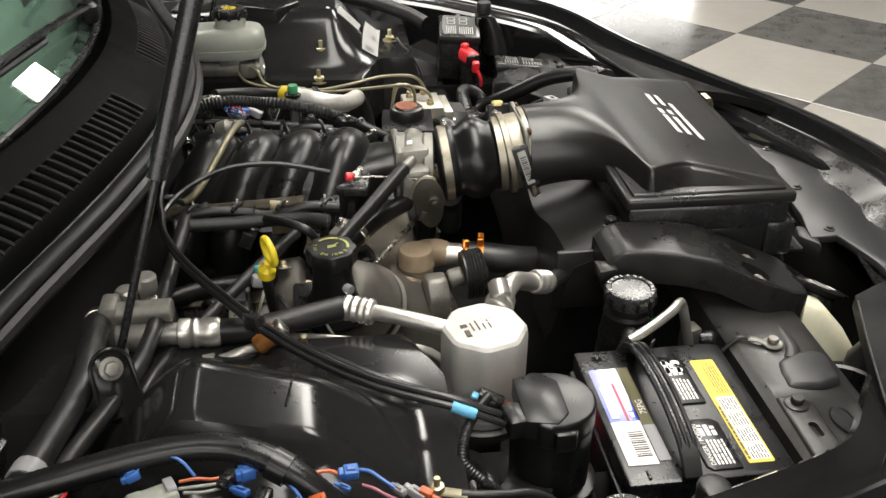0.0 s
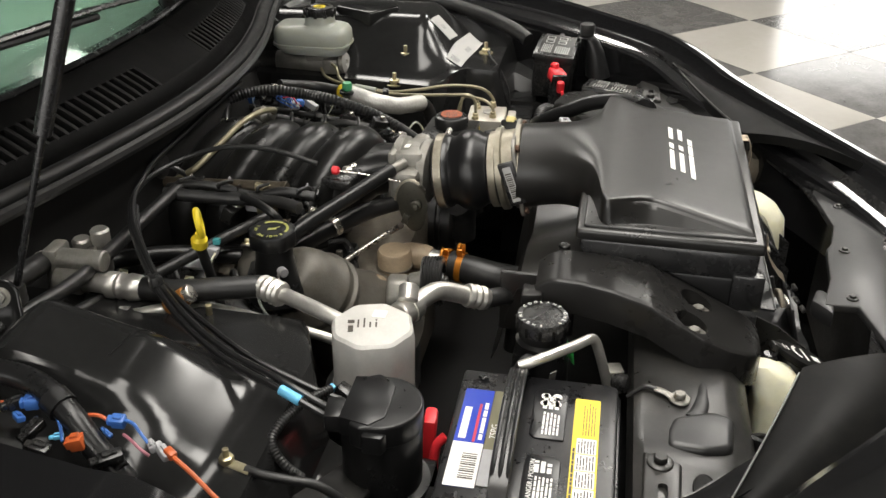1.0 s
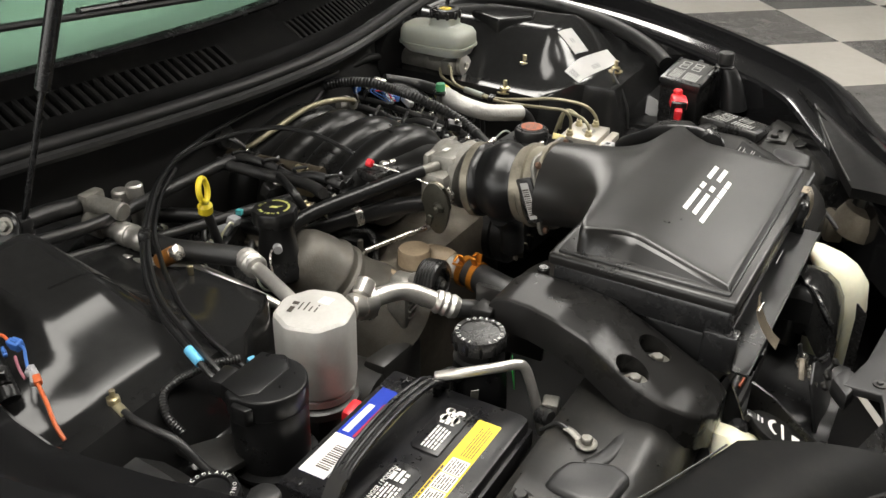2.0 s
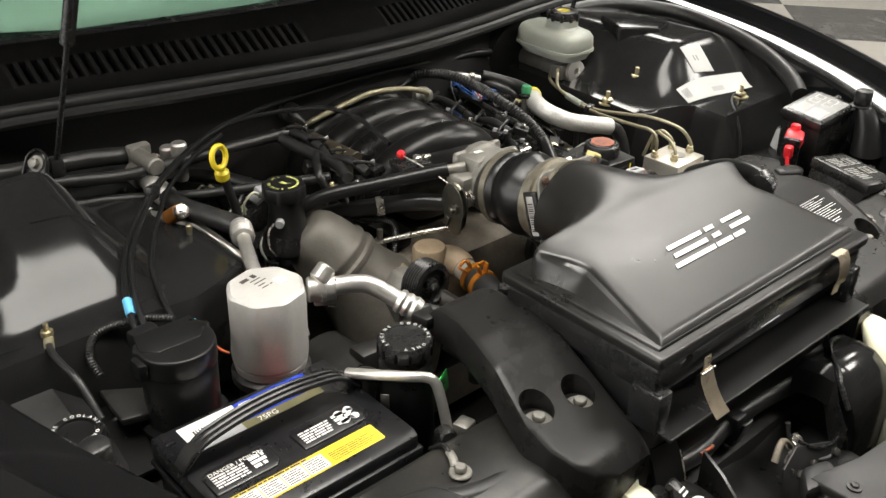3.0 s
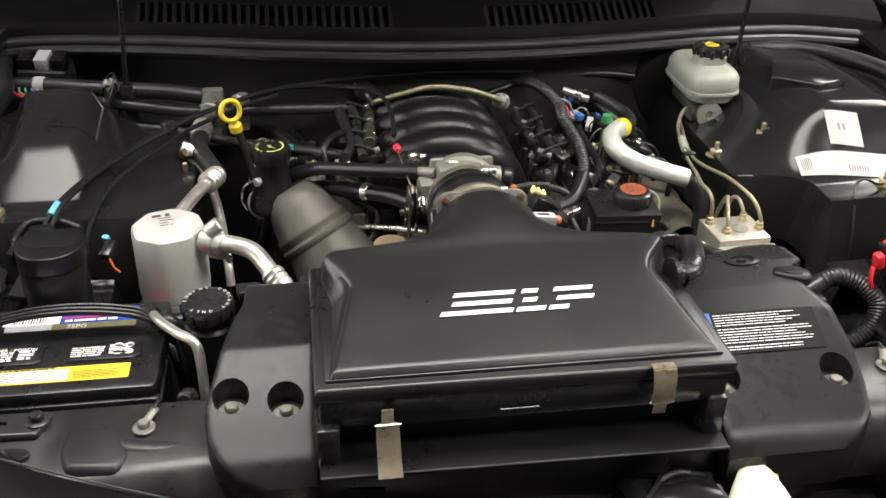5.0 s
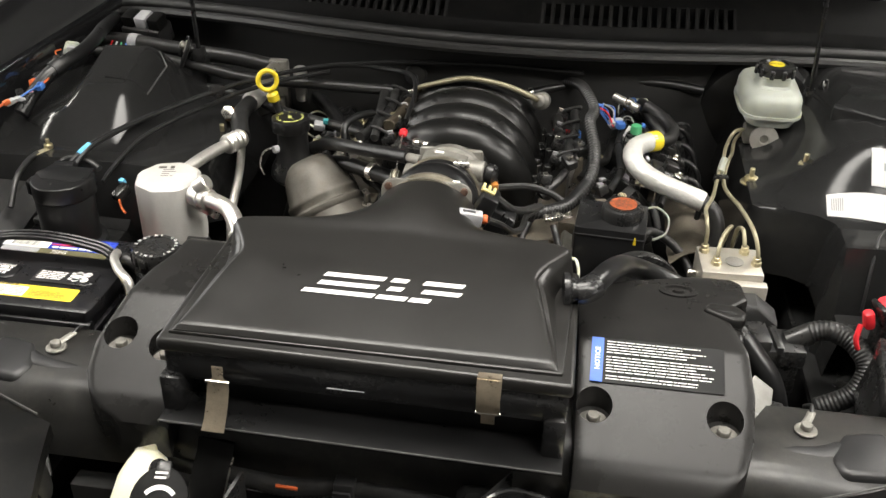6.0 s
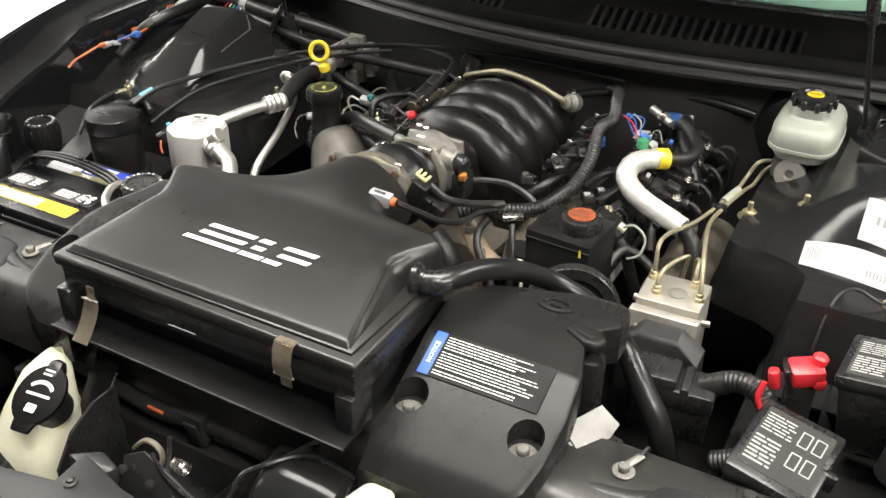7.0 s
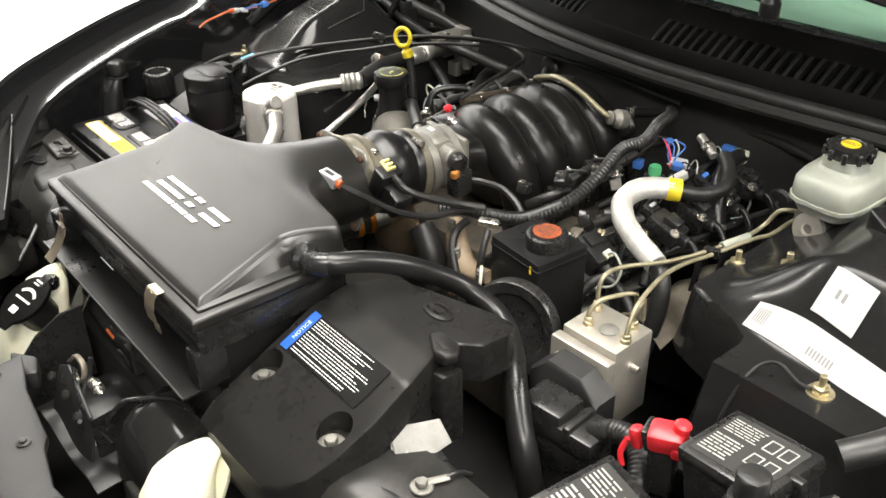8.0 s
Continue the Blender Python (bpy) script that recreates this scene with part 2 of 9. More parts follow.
def axis(at, to):
    """A pose at `at` whose z axis points to `to`."""
    d = Vector(to) - Vector(at)
    return Matrix.Translation(at) @ d.to_track_quat("Z", "Y").to_matrix().to_4x4()


def rod(a, b, r, n=14, bev=0.0, bm=None):
    length = (Vector(b) - Vector(a)).length
    bev = min(bev or r * 0.12, length / 3)
    return lathe([(r - bev, 0), (r, bev), (r, length - bev), (r - bev, length)], axis(a, b), n, bm)


def prism(poly, z0, z1, bev=0.003, m=None, seg=2):
    """An upright slab over a polygon, with rounded edges."""
    bm = bmesh.new()
    lo, hi = [bm.verts.new((x, y, z0)) for x, y in poly], [bm.verts.new((x, y, z1)) for x, y in poly]
    n = len(poly)
    bm.faces.new(lo[::-1]), bm.faces.new(hi)
    for i in range(n):
        j = (i + 1) % n
        bm.faces.new((lo[i], lo[j], hi[j], hi[i]))
    bmesh.ops.recalc_face_normals(bm, faces=bm.faces[:])
    if bev > 0:
        sharp = [e for e in bm.edges if len(e.link_faces) == 2 and e.calc_face_angle(0) > 0.35]
        bmesh.ops.bevel(bm, geom=sharp, offset=bev, segments=seg, affect="EDGES", profile=0.5, clamp_overlap=True)
    if m:
        bmesh.ops.transform(bm, matrix=m, verts=bm.verts[:])
    return bm


def block(size, m=None, bev=0.003, seg=2):
    x, y, z = (s / 2 for s in size)
    return prism([(-x, -y), (x, -y), (x, y), (-x, y)], -z, z, bev, m, seg)


def box(x0, x1, y0, y1, z0, z1, bev=0.003, seg=2):
    return prism([(x0, y0), (x1, y0), (x1, y1), (x0, y1)], z0, z1, bev, None, seg)


def rounded(x0, x1, y0, y1, r, k=4):
    """A rectangle's outline with round corners."""
    out = []
    for cx, cy, a0 in ((x1 - r, y0 + r, -90), (x1 - r, y1 - r, 0), (x0 + r, y1 - r, 90), (x0 + r, y0 + r, 180)):
        for i in range(k + 1):
            a = radians(a0 + 90 * i / k)
            out.append((cx + r * math.cos(a), cy + r * math.sin(a)))
    return out


def ngon(x, y, r, n, turn=0.0):
    return [(x + r * math.cos(turn + 2 * math.pi * i / n), y + r * math.sin(turn + 2 * math.pi * i / n)) for i in range(n)]


def join(*bms):
    """Puts several bmeshes into the first."""
    first = bms[0]
    for b in bms[1:]:
        me = bpy.data.meshes.new("tmp")
        b.to_mesh(me)
        first.from_mesh(me)
        b.free()
        bpy.data.meshes.remove(me)
    return first


def cut(bm, *cutters):
    """Cuts the cutters out of bm."""
    def as_object(b):
        bmesh.ops.recalc_face_normals(b, faces=b.faces[:])
        me = bpy.data.meshes.new("tmp")
        b.to_mesh(me)
        b.free()
        return new("tmp", me)
    ob = as_object(bm)
    tools = [as_object(c) for c in cutters]
    for t in tools:
        mod = ob.modifiers.new("cut", "BOOLEAN")
        mod.operation, mod.object, mod.solver = "DIFFERENCE", t, "EXACT"
    dg = bpy.context.evaluated_depsgraph_get()
    me = bpy.data.meshes.new_from_object(ob.evaluated_get(dg))
    out = bmesh.new()
    out.from_mesh(me)
    for o in [ob, *tools]:
        d = o.data
        bpy.data.objects.remove(o)
        bpy.data.meshes.remove(d)
    bpy.data.meshes.remove(me)
    return out


def lettering(body, size, m, depth=0.0003):
    """Words in the built-in font as a mesh, in the plane of the pose m, starting at its origin."""
    cu = bpy.data.curves.new("tmp", "FONT")
    cu.body, cu.size, cu.extrude, cu.resolution_u = body, size, depth, 2
    ob = new("tmp", cu)
    bpy.context.view_layer.update()
    me = bpy.data.meshes.new_from_object(ob.evaluated_get(bpy.context.evaluated_depsgraph_get()))
    bm = bmesh.new()
    bm.from_mesh(me)
    bpy.data.objects.remove(ob)
    bpy.data.curves.remove(cu)
    bpy.data.meshes.remove(me)
    bmesh.ops.transform(bm, matrix=m, verts=bm.verts[:])
    return bm


def round_words(body, size, radius, m, start=90.0, step=None, depth=0.0003):
    """Words set along a circle, read from outside."""
    bm = None
    step = step or 360.0 / len(body)
    for i, ch in enumerate(body):
        if ch == " ":
            continue
        a = start - step * i
        one = lettering(ch, size, m @ pose(radius * math.cos(radians(a)), radius * math.sin(radians(a)), 0, 0, 0, a - 90) @ pose(-size * 0.3, 0, 0), depth)
        bm = join(bm, one) if bm else one
    return bm


def bars(x0, x1, y0, y1, lines, m, seed=1, fill=0.55, ragged=0.35, words=True, depth=0.0003):
    """Lines of writing too small to read, as plain bars."""
    rnd = random.Random(seed)
    bm = bmesh.new()
    h = (y1 - y0) / lines
    for i in range(lines):
        y = y1 - h * (i + 0.5)
        x, end = x0, x1 - (x1 - x0) * ragged * rnd.random()
        while x < end - h * 0.4:
            w = min(h * rnd.uniform(0.9, 4.5), end - x) if words else end - x
            q = [m @ Vector(p) for p in ((x, y - h * fill / 2, depth), (x + w, y - h * fill / 2, depth), (x + w, y + h * fill / 2, depth), (x, y + h * fill / 2, depth))]
            bm.faces.new([bm.verts.new(p) for p in q])
            x += w + h * 0.35
    return bm


def decal(x0, x1, y0, y1, m, r=0.002, thick=0.0005):
    return prism(rounded(x0, x1, y0, y1, r, 3), 0, thick, 0, m)


def bolt(at, up=(0, 0, 1), r=0.008, washer=0.014, h=0.007, parent=None, material=None, name="bolt"):
    m = axis(at, Vector(at) + Vector(up))
    bm = lathe([(washer * 0.3, 0), (washer, 0), (washer, 0.0015), (washer * 0.9, 0.0025), (washer * 0.4, 0.0025)], m, 18)
    bm = join(bm, prism(ngon(0, 0, r, 6), 0.0025, 0.0025 + h, 0.0012, m, 1))
    return part(name, bm, material or STEEL, parent)


def spline(x, table):
    """Linear look-up in a table of (x, value)."""
    for (a, p), (b, q) in zip(table, table[1:]):
        if x <= b:
            f = min(max((x - a) / (b - a), 0), 1)
            return p + (q - p) * f
    return table[-1][1]


def step(a, b, x):
    t = min(max((x - a) / (b - a), 0), 1)
    return t * t * (3 - 2 * t)


def sheet(fn, u0, u1, v0, v1, nu, nv, thick=0.003):
    """A panel over a grid: fn(u, v) gives its top point; it has a thickness."""
    bm = bmesh.new()
    top = [[fn(u0 + (u1 - u0) * i / nu, v0 + (v1 - v0) * j / nv) for j in range(nv + 1)] for i in range(nu + 1)]
    def grid(z):
        return [[bm.verts.new(Vector(p) + Vector((0, 0, z))) for p in row] for row in top]
    a, b = grid(0), grid(-thick)
    for i in range(nu):
        for j in range(nv):
            bm.faces.new((a[i][j], a[i + 1][j], a[i + 1][j + 1], a[i][j + 1]))
            bm.faces.new((b[i][j + 1], b[i + 1][j + 1], b[i + 1][j], b[i][j]))
    for i in range(nu):
        bm.faces.new((a[i][0], b[i][0], b[i + 1][0], a[i + 1][0]))
        bm.faces.new((a[i + 1][nv], b[i + 1][nv], b[i][nv], a[i][nv]))
    for j in range(nv):
        bm.faces.new((a[0][j + 1], b[0][j + 1], b[0][j], a[0][j]))
        bm.faces.new((a[nu][j], b[nu][j], b[nu][j + 1], a[nu][j + 1]))
    return bm


# ---- the room ----
TILE_ORIGIN, TILE_A, TILE_B = V(2.78, -1.39, 0), V(-0.4725, -0.409, 0), V(-0.409, 0.4725, 0)
ROOM = (-4.6, 7.5, -4.6, 5.4, 3.1)


def build_room():
    x0, x1, y0, y1, h = ROOM
    floor = tagged(part("floor", box(x0, x1, y0, y1, -0.12, -0.004, 0), GROUT, None, "checkered beige and charcoal vinyl tile floor, waxed and shiny", smooth=False), category="floor", kind="structure")
    for name, b in (("wall_west", (x0 - 0.5, x0, y0, y1, 0, h)), ("wall_east", (x1, x1 + 0.5, y0, y1, 0, h)),
                         ("wall_north", (x0 - 0.5, x1 + 0.5, y1, y1 + 0.5, 0, h)), ("wall_south", (x0 - 0.5, x1 + 0.5, y0 - 0.5, y0, 0, h))):
        tagged(part(name, box(*b, 0), WALLPAINT, None, "plain grey painted garage wall", smooth=False), category="wall", kind="structure")
    tagged(part("ceiling", box(x0 - 0.5, x1 + 0.5, y0 - 0.5, y1 + 0.5, h, h + 0.12, 0), CEILPAINT, None, "plain dark grey painted ceiling", smooth=False), category="ceiling", kind="structure")
    return floor


def ceiling_light(x, y, w, d, glow_material):
    h = ROOM[4]
    t = thing("ceiling_light", (x, y, h - 0.07), "white fluorescent ceiling light with a long glowing diffuser, placed out of view", "ceiling light", "ceiling lights")
    part("housing", box(x - w / 2 - 0.03, x + w / 2 + 0.03, y - d / 2 - 0.03, y + d / 2 + 0.03, h - 0.05, h - 0.001, 0.004), WALLPAINT, t)
    part("diffuser", box(x - w / 2, x + w / 2, y - d / 2, y + d / 2, h - 0.075, h - 0.051, 0.004), glow_material, t, "glowing white diffuser")


FLOOR = build_room()
# Unseen lamps set from glare; panels widened for sheen, the third one added.
for lx, ly, lw, ld in ((-3.6, 0.7, 0.26, 2.0), (-0.20, 0.22, 2.40, 0.74), (3.7, -0.10, 0.95, 0.30), (1.1, -1.0, 0.80, 0.40), (2.80, 1.98, 1.00, 2.05), (2.9, -1.15, 1.30, 0.60)):
    ceiling_light(lx, ly, lw, ld, PANEL_LIGHT if lw * ld > 1.5 else TUBELIGHT)


# Unseen glowing panels added on the walls to give glare and sheen.
def wall_glow(x, y0, y1, z1, facing, panel):
    t = thing("wall_glow", (x, (y0 + y1) / 2, 0), "unseen glowing wall panels added for floor glare and sheen", "garage door", kind="structure")
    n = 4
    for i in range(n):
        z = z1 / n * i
        part("glow_panel", box(min(x, x + 0.03 * facing), max(x, x + 0.03 * facing), y0, y1, z + 0.006, z + z1 / n - 0.006, 0.004), panel, t)


# East one follows the floor glare; west one is widened for tower sheen.
wall_glow(ROOM[1] - 0.001, -3.1, -1.35, 1.5, -1, WALLGLOW)
wall_glow(ROOM[0] + 0.001, -1.6, 4.6, 2.5, 1, WALLGLOW_DIM)

# ---- the car's body ----
EDGE = [(0, -0.46, 0.640), (0.15, -0.425, 0.648), (0.30, -0.350, 0.660), (0.45, -0.245, 0.674), (0.60, -0.125, 0.698), (0.735, -0.015, 0.732),
        (0.815, 0.14, 0.757), (0.872, 0.30, 0.777), (0.912, 0.50, 0.797), (0.935, 0.75, 0.812), (0.945, 1.05, 0.83), (0.945, 1.6, 0.84)]


def seal_y(x):
    return 0.7365 - 0.03 * x + 0.51 * x ** 2 - 0.38 * x ** 4


def seal_z(x):
    return 0.823 - 0.06 * x * x


CAR = thing("car", (0, 0, 0), "black coupe with its bonnet raised over the engine bay", "car")


def fender(s):
    line = [Vector((s * p.x, p.y, p.z)) for p in smoothed(EDGE, 5)]
    profile = [(-0.090, -0.16), (-0.086, -0.044), (-0.080, -0.038), (-0.024, -0.036), (-0.014, -0.028), (-0.007, -0.004), (0, 0), (0.012, -0.003), (0.035, -0.014),
               (0.062, -0.040), (0.086, -0.095), (0.100, -0.20), (0.100, -0.36), (0.050, -0.52)]
    # the passenger side carries a wider, higher flange behind the strut tower
    flange = [(-0.100, -0.16), (-0.099, -0.022), (-0.093, -0.014), (-0.024, -0.017), (-0.014, -0.013)]
    loops = []
    for i, q in enumerate(line):
        d = line[min(i + 1, len(line) - 1)] - line[max(i - 1, 0)]
        if i == 0:
            d = V(s, 0, 0)
        nrm = Vector((d.y, -d.x, 0)).normalized() * s
        w = step(0.38, 0.46, q.y) if s < 0 else 0
        reach = min(0, 0.797 + 0.11 * (0.60 - q.y) - abs(q.x) + 0.099) if s < 0 else 0
        ring = [(a + (c + (reach if i2 < 3 else 0) - a) * w, b + (d2 - b) * w) for i2, ((a, b), (c, d2)) in enumerate(zip(profile, flange))] + profile[5:]
        loops.append([q + nrm * o + V(0, 0, z) for o, z in ring])
    return loft(loops, closed=False, caps=False)


for side in (-1, 1):
    part("fender", fender(side), PAINT, CAR, "glossy black painted fender edge")


def tower_z(x, y, peak=0.092, shelf=0.318, ya=0.405, yb=0.505, xa=0.425, xb=0.60):
    z = 0.60 + 0.095 * step(shelf, shelf + 0.027, y)
    ramp = min(max((y - ya) / (yb - ya), 0), 1)
    z += peak * step(xa, xb, x) * (0.75 * ramp + 0.25 * step(ya, yb, y)) - 0.030 * step(0.69, 0.80, x) * step(0.42, 0.5, y)
    return z + 0.004 * math.sin(9 * x + 5 * y)


def passenger_z(x, y):
    z = tower_z(x, y, 0.068, 0.390, 0.455, 0.558, 0.505, 0.60) - 0.008
    crown = step(0.52, 0.60, x)
    z += crown * (0.33 * min(max(y - 0.556, 0), 0.115) - 0.11 * step(0.665, 0.80, y))
    return z - 0.032 * step(0.676, 0.704, x) * step(0.50, 0.60, y)


def tower(s):
    def fn(u, v):
        y = 0.27 + v * 0.75
        outer = spline(y, [(p[1], p[0]) for p in EDGE[5:]]) - 0.052
        inner = 0.405 + 0.112 * (1 - step(0.40, 0.46, y))
        x = inner + u * (outer - inner)
        z = tower_z(x, y) if s > 0 else passenger_z(x, y)
        z -= 0.10 * step(inner + 0.02, inner, x)
        return (s * x, y, z)
    return sheet(fn, 0, 1, 0, 1, 48, 60, 0.004)


for side in (-1, 1):
    part("strut_tower", tower(side), BAYPAINT, CAR, "glossy black moulded strut tower cover")
    # raised pressed plate on the tower
    if side > 0:
        part("tower_plate", prism([(side * a, b) for a, b in ((0.545, 0.615), (0.610, 0.566), (0.668, 0.584), (0.665, 0.70), (0.587, 0.70))], 0.74, 0.799, 0.006, seg=3), BAYPAINT, CAR)
    else:
        # pressed outline on the crown: a proud inner edge and a fainter front edge
        rise = lambda x, y: (-x, y, passenger_z(x, y) + 0.0006)
        # bright line of the inner edge, put in as a pale tube
        part("pressed_edge", tube([rise(0.567, 0.574 + 0.101 * k / 8) if k < 8 else rise(0.583, 0.675) for k in range(9)], 0.0016, 8, 1, flat=0.7), EDGE_HIGHLIGHT, CAR)
        part("pressed_edge", tube([rise(0.643 - 0.076 * k / 6, 0.584 - 0.010 * k / 6) for k in range(7)], 0.0014, 8, 1, flat=0.7), BAYPAINT, CAR)
    part("inner_apron", sheet(lambda u, v, s=side: (s * (0.60 + u * (spline(-0.02 + v * 0.34, [(p[1], p[0]) for p in EDGE[4:]]) - 0.055 - 0.60)), -0.02 + v * 0.34, 0.555 + 0.03 * u ** 2 + 0.02 * v), 0, 1, 0, 1, 14, 14, 0.003), BAYPAINT, CAR)
    for nx, ny, nz in ((0.504, 0.531, 0.732), (0.431, 0.538, 0.698)) if side > 0 else ((0.439, 0.571, 0.686),):
        st = part("tower_stud", join(rod((side * nx, ny, nz - 0.006), (side * nx, ny, nz + 0.016), 0.004, 10), prism(ngon(side * nx, ny, 0.011, 6), nz - 0.006, nz + 0.002, 0.0015), lathe([(0.004, 0), (0.016, 0), (0.016, 0.002), (0.004, 0.003)], Matrix.Translation((side * nx, ny, nz - 0.009)), 16)), ZINC, CAR)

part("firewall", sheet(lambda u, v: (-0.9 + 1.8 * u, seal_y(-0.9 + 1.8 * u) + 0.03 - 0.10 * (1 - v), 0.30 + 0.49 * v), 0, 1, 0, 1, 24, 8, 0.01), VOID, CAR)
part("bay_floor", prism([(-0.90, 0.95), (-0.90, 0.20), (-0.62, -0.10), (-0.30, -0.30), (0.30, -0.30), (0.62, -0.10), (0.90, 0.20), (0.90, 0.95)], 0.20, 0.24, 0.004), VOID, CAR)
for side in (-1, 1):
    part("frame_rail", box(min(side * 0.50, side * 0.62), max(side * 0.50, side * 0.62), -0.1, 0.8, 0.42, 0.53, 0.012), BAYPAINT, CAR)
    part("wheel_house", sheet(lambda u, v, s=side: (s * (0.60 + 0.06 * math.sin(v * 3.14)), 0.05 + u * 0.28, 0.24 + v * 0.37), 0, 1, 0, 1, 6, 8, 0.004), VOID, CAR)
    part("rear_closing_panel", box(min(side * 0.3, side * 0.96), max(side * 0.3, side * 0.96), 1.02, 1.04, 0.2, 0.80, 0.003), VOID, CAR)


# cowl with its grilles, weatherstrip and windscreen
SLOTS = ((-0.53, -0.09, 27), (0.080, 0.412, 20))
COWL = [(0.012, -0.006), (0.017, 0.008), (0.026, 0.024), (0.030, 0.027), (0.068, 0.050), (0.100, 0.066), (0.106, 0.068), (0.110, 0.063), (0.116, 0.042), (0.165, 0.040)]


def cowl_point(x, d, drop=0.0):
    return Vector((x, seal_y(x) + d, seal_z(x) + spline(d, COWL) - drop))


def cowl_panel():
    xs = sorted(set([-0.92 + 0.02 * i for i in range(93)] + [q for a, b, _ in SLOTS for q in (a, a + 0.003, b - 0.003, b)]))
    ds = [0.012, 0.017, 0.026, 0.0295, 0.031, 0.050, 0.0665, 0.068, 0.100, 0.106, 0.110, 0.116, 0.165]
    bm = bmesh.new()
    rows = []
    for x in xs:
        row = []
        for d in ds:
            inside = any(a + 0.0015 < x < b - 0.0015 for a, b, _ in SLOTS) and 0.0305 < d < 0.067
            row.append(bm.verts.new(cowl_point(x, d, 0.022 if inside else 0.0)))
        rows.append(row)
    for a, b in zip(rows, rows[1:]):
        for j in range(len(ds) - 1):
            bm.faces.new((a[j], b[j], b[j + 1], a[j + 1]))
    bmesh.ops.solidify(bm, geom=bm.faces[:], thickness=0.003)
    return bm


COWL_OB = part("cowl_panel", cowl_panel(), PLASTIC_GREY, CAR, "satin black plastic cowl panel below the windscreen", sharp=25)
for a, b, n in SLOTS:
    for i in range(n + 1):
        x = a + (b - a) * i / n
        w = 0.0034
        prof = [(0.0275, 0.0010), (0.036, 0.0026), (0.050, 0.0030), (0.062, 0.0026), (0.0695, 0.0010)]
        loops = []
        for d, up in prof:
            c = cowl_point(x, d)
            loops.append([c + V(-w, 0, -0.016), c + V(w, 0, -0.016), c + V(w, 0, up * 0.4), c + V(w * 0.5, 0, up * 0.7), c + V(-w * 0.5, 0, up * 0.7), c + V(-w, 0, up * 0.4)])
        part("slat", loft(loops), PLASTIC_GREY, COWL_OB)

SEAL_OB = part("weatherstrip", tube([(x, seal_y(x), seal_z(x)) for x in (-0.86, -0.7, -0.5, -0.3, -0.1, 0.1, 0.3, 0.5, 0.7, 0.86)], 0.0125, 12, 6, flat=0.8), SEAL, CAR, "dark grey rubber bonnet seal")
part("seal_base", tube([(x, seal_y(x) - 0.014, seal_z(x) - 0.013) for x in (-0.86, -0.7, -0.5, -0.3, -0.1, 0.1, 0.3, 0.5, 0.7, 0.86)], 0.009, 8, 6), RUBBER, SEAL_OB)
part("seal_lip", tube([(x, seal_y(x) + 0.016, seal_z(x) - 0.003) for x in (-0.86, -0.7, -0.5, -0.3, -0.1, 0.1, 0.3, 0.5, 0.7, 0.86)], 0.007, 8, 6), RUBBER, SEAL_OB)


def windscreen_fn(u, v):
    x = -0.78 + 1.56 * u
    y = seal_y(x * 0.9) + 0.135 + 0.65 * v
    return (x * (1 - 0.16 * v), y, 0.886 - 0.05 * x * x * (1 - v) + 0.41 * v - 0.04 * v * v)


part("windscreen", sheet(windscreen_fn, 0, 1, 0, 1, 24, 16, 0.005), GLASS, CAR, "green tinted windscreen over a pale dashboard")
part("windscreen_trim", tube([Vector(windscreen_fn(i / 12, 0.0)) + V(0, -0.004, 0.001) for i in range(13)], 0.006, 8, 2), GLOSS, CAR)
WS = bpy.data.objects["windscreen"]
WS.visible_shadow = False
# dark strip added to hide the dash front below the glass
part("frit_band", sheet(lambda u, v: Vector(windscreen_fn(u, v * 0.025)) + V(0, 0.004, -0.008), 0, 1, 0, 1, 24, 2, 0.002), PLASTIC, CAR)
part("dashboard", sheet(lambda u, v: (-0.74 + 1.48 * u, seal_y(-0.66 + 1.32 * u) + 0.175 + 0.48 * v, 0.835 + 0.085 * v), 0, 1, 0, 1, 12, 6, 0.05), DASH, CAR)


def wiper(x0, y0, x1, y1, z0, z1):
    t = thing("windscreen_wiper", (x0, y0, z0), "black windscreen wiper arm parked at the foot of the glass", "wiper", "windscreen wipers")
    part("pivot", lathe([(0.010, -0.02), (0.016, -0.01), (0.016, 0.012), (0.010, 0.018)], Matrix.Translation((x0, y0, z0)), 16), PLASTIC, t)
    part("arm", tube([(x0, y0, z0 + 0.01), ((x0 * 0.6 + x1 * 0.4), y0 * 0.6 + y1 * 0.4, z0 + 0.03), (x1, y1, z1 + 0.012)], 0.008, 8, 6, flat=0.6), PLASTIC, t)
    part("blade", tube([(x1 + (x1 - x0) * k, y1 + (y1 - y0) * k, z1 + 0.004 + (z1 - z0) * k) for k in (-0.55, -0.2, 0.2, 0.5)], 0.006, 8, 4), RUBBER, t)


wiper(0.20, 0.890, -0.25, 0.930, 0.900, 0.935)
wiper(0.66, 1.00, 0.30, 0.955, 0.885, 0.930)


# radiator support with its pads
def support():
    loops = []
    for i in range(40):
        x = -0.80 + 1.6 * i / 39
        d = 0.012 * math.exp(-((abs(x) - 0.6) / 0.12) ** 2)
        loops.append([(x, -0.085, 0.56), (x, -0.080, 0.615), (x, -0.060, 0.640 - d), (x, -0.045, 0.646 - d), (x, 0.045, 0.647), (x, 0.056, 0.640), (x, 0.060, 0.60), (x, 0.0, 0.57)])
    return loft(loops)


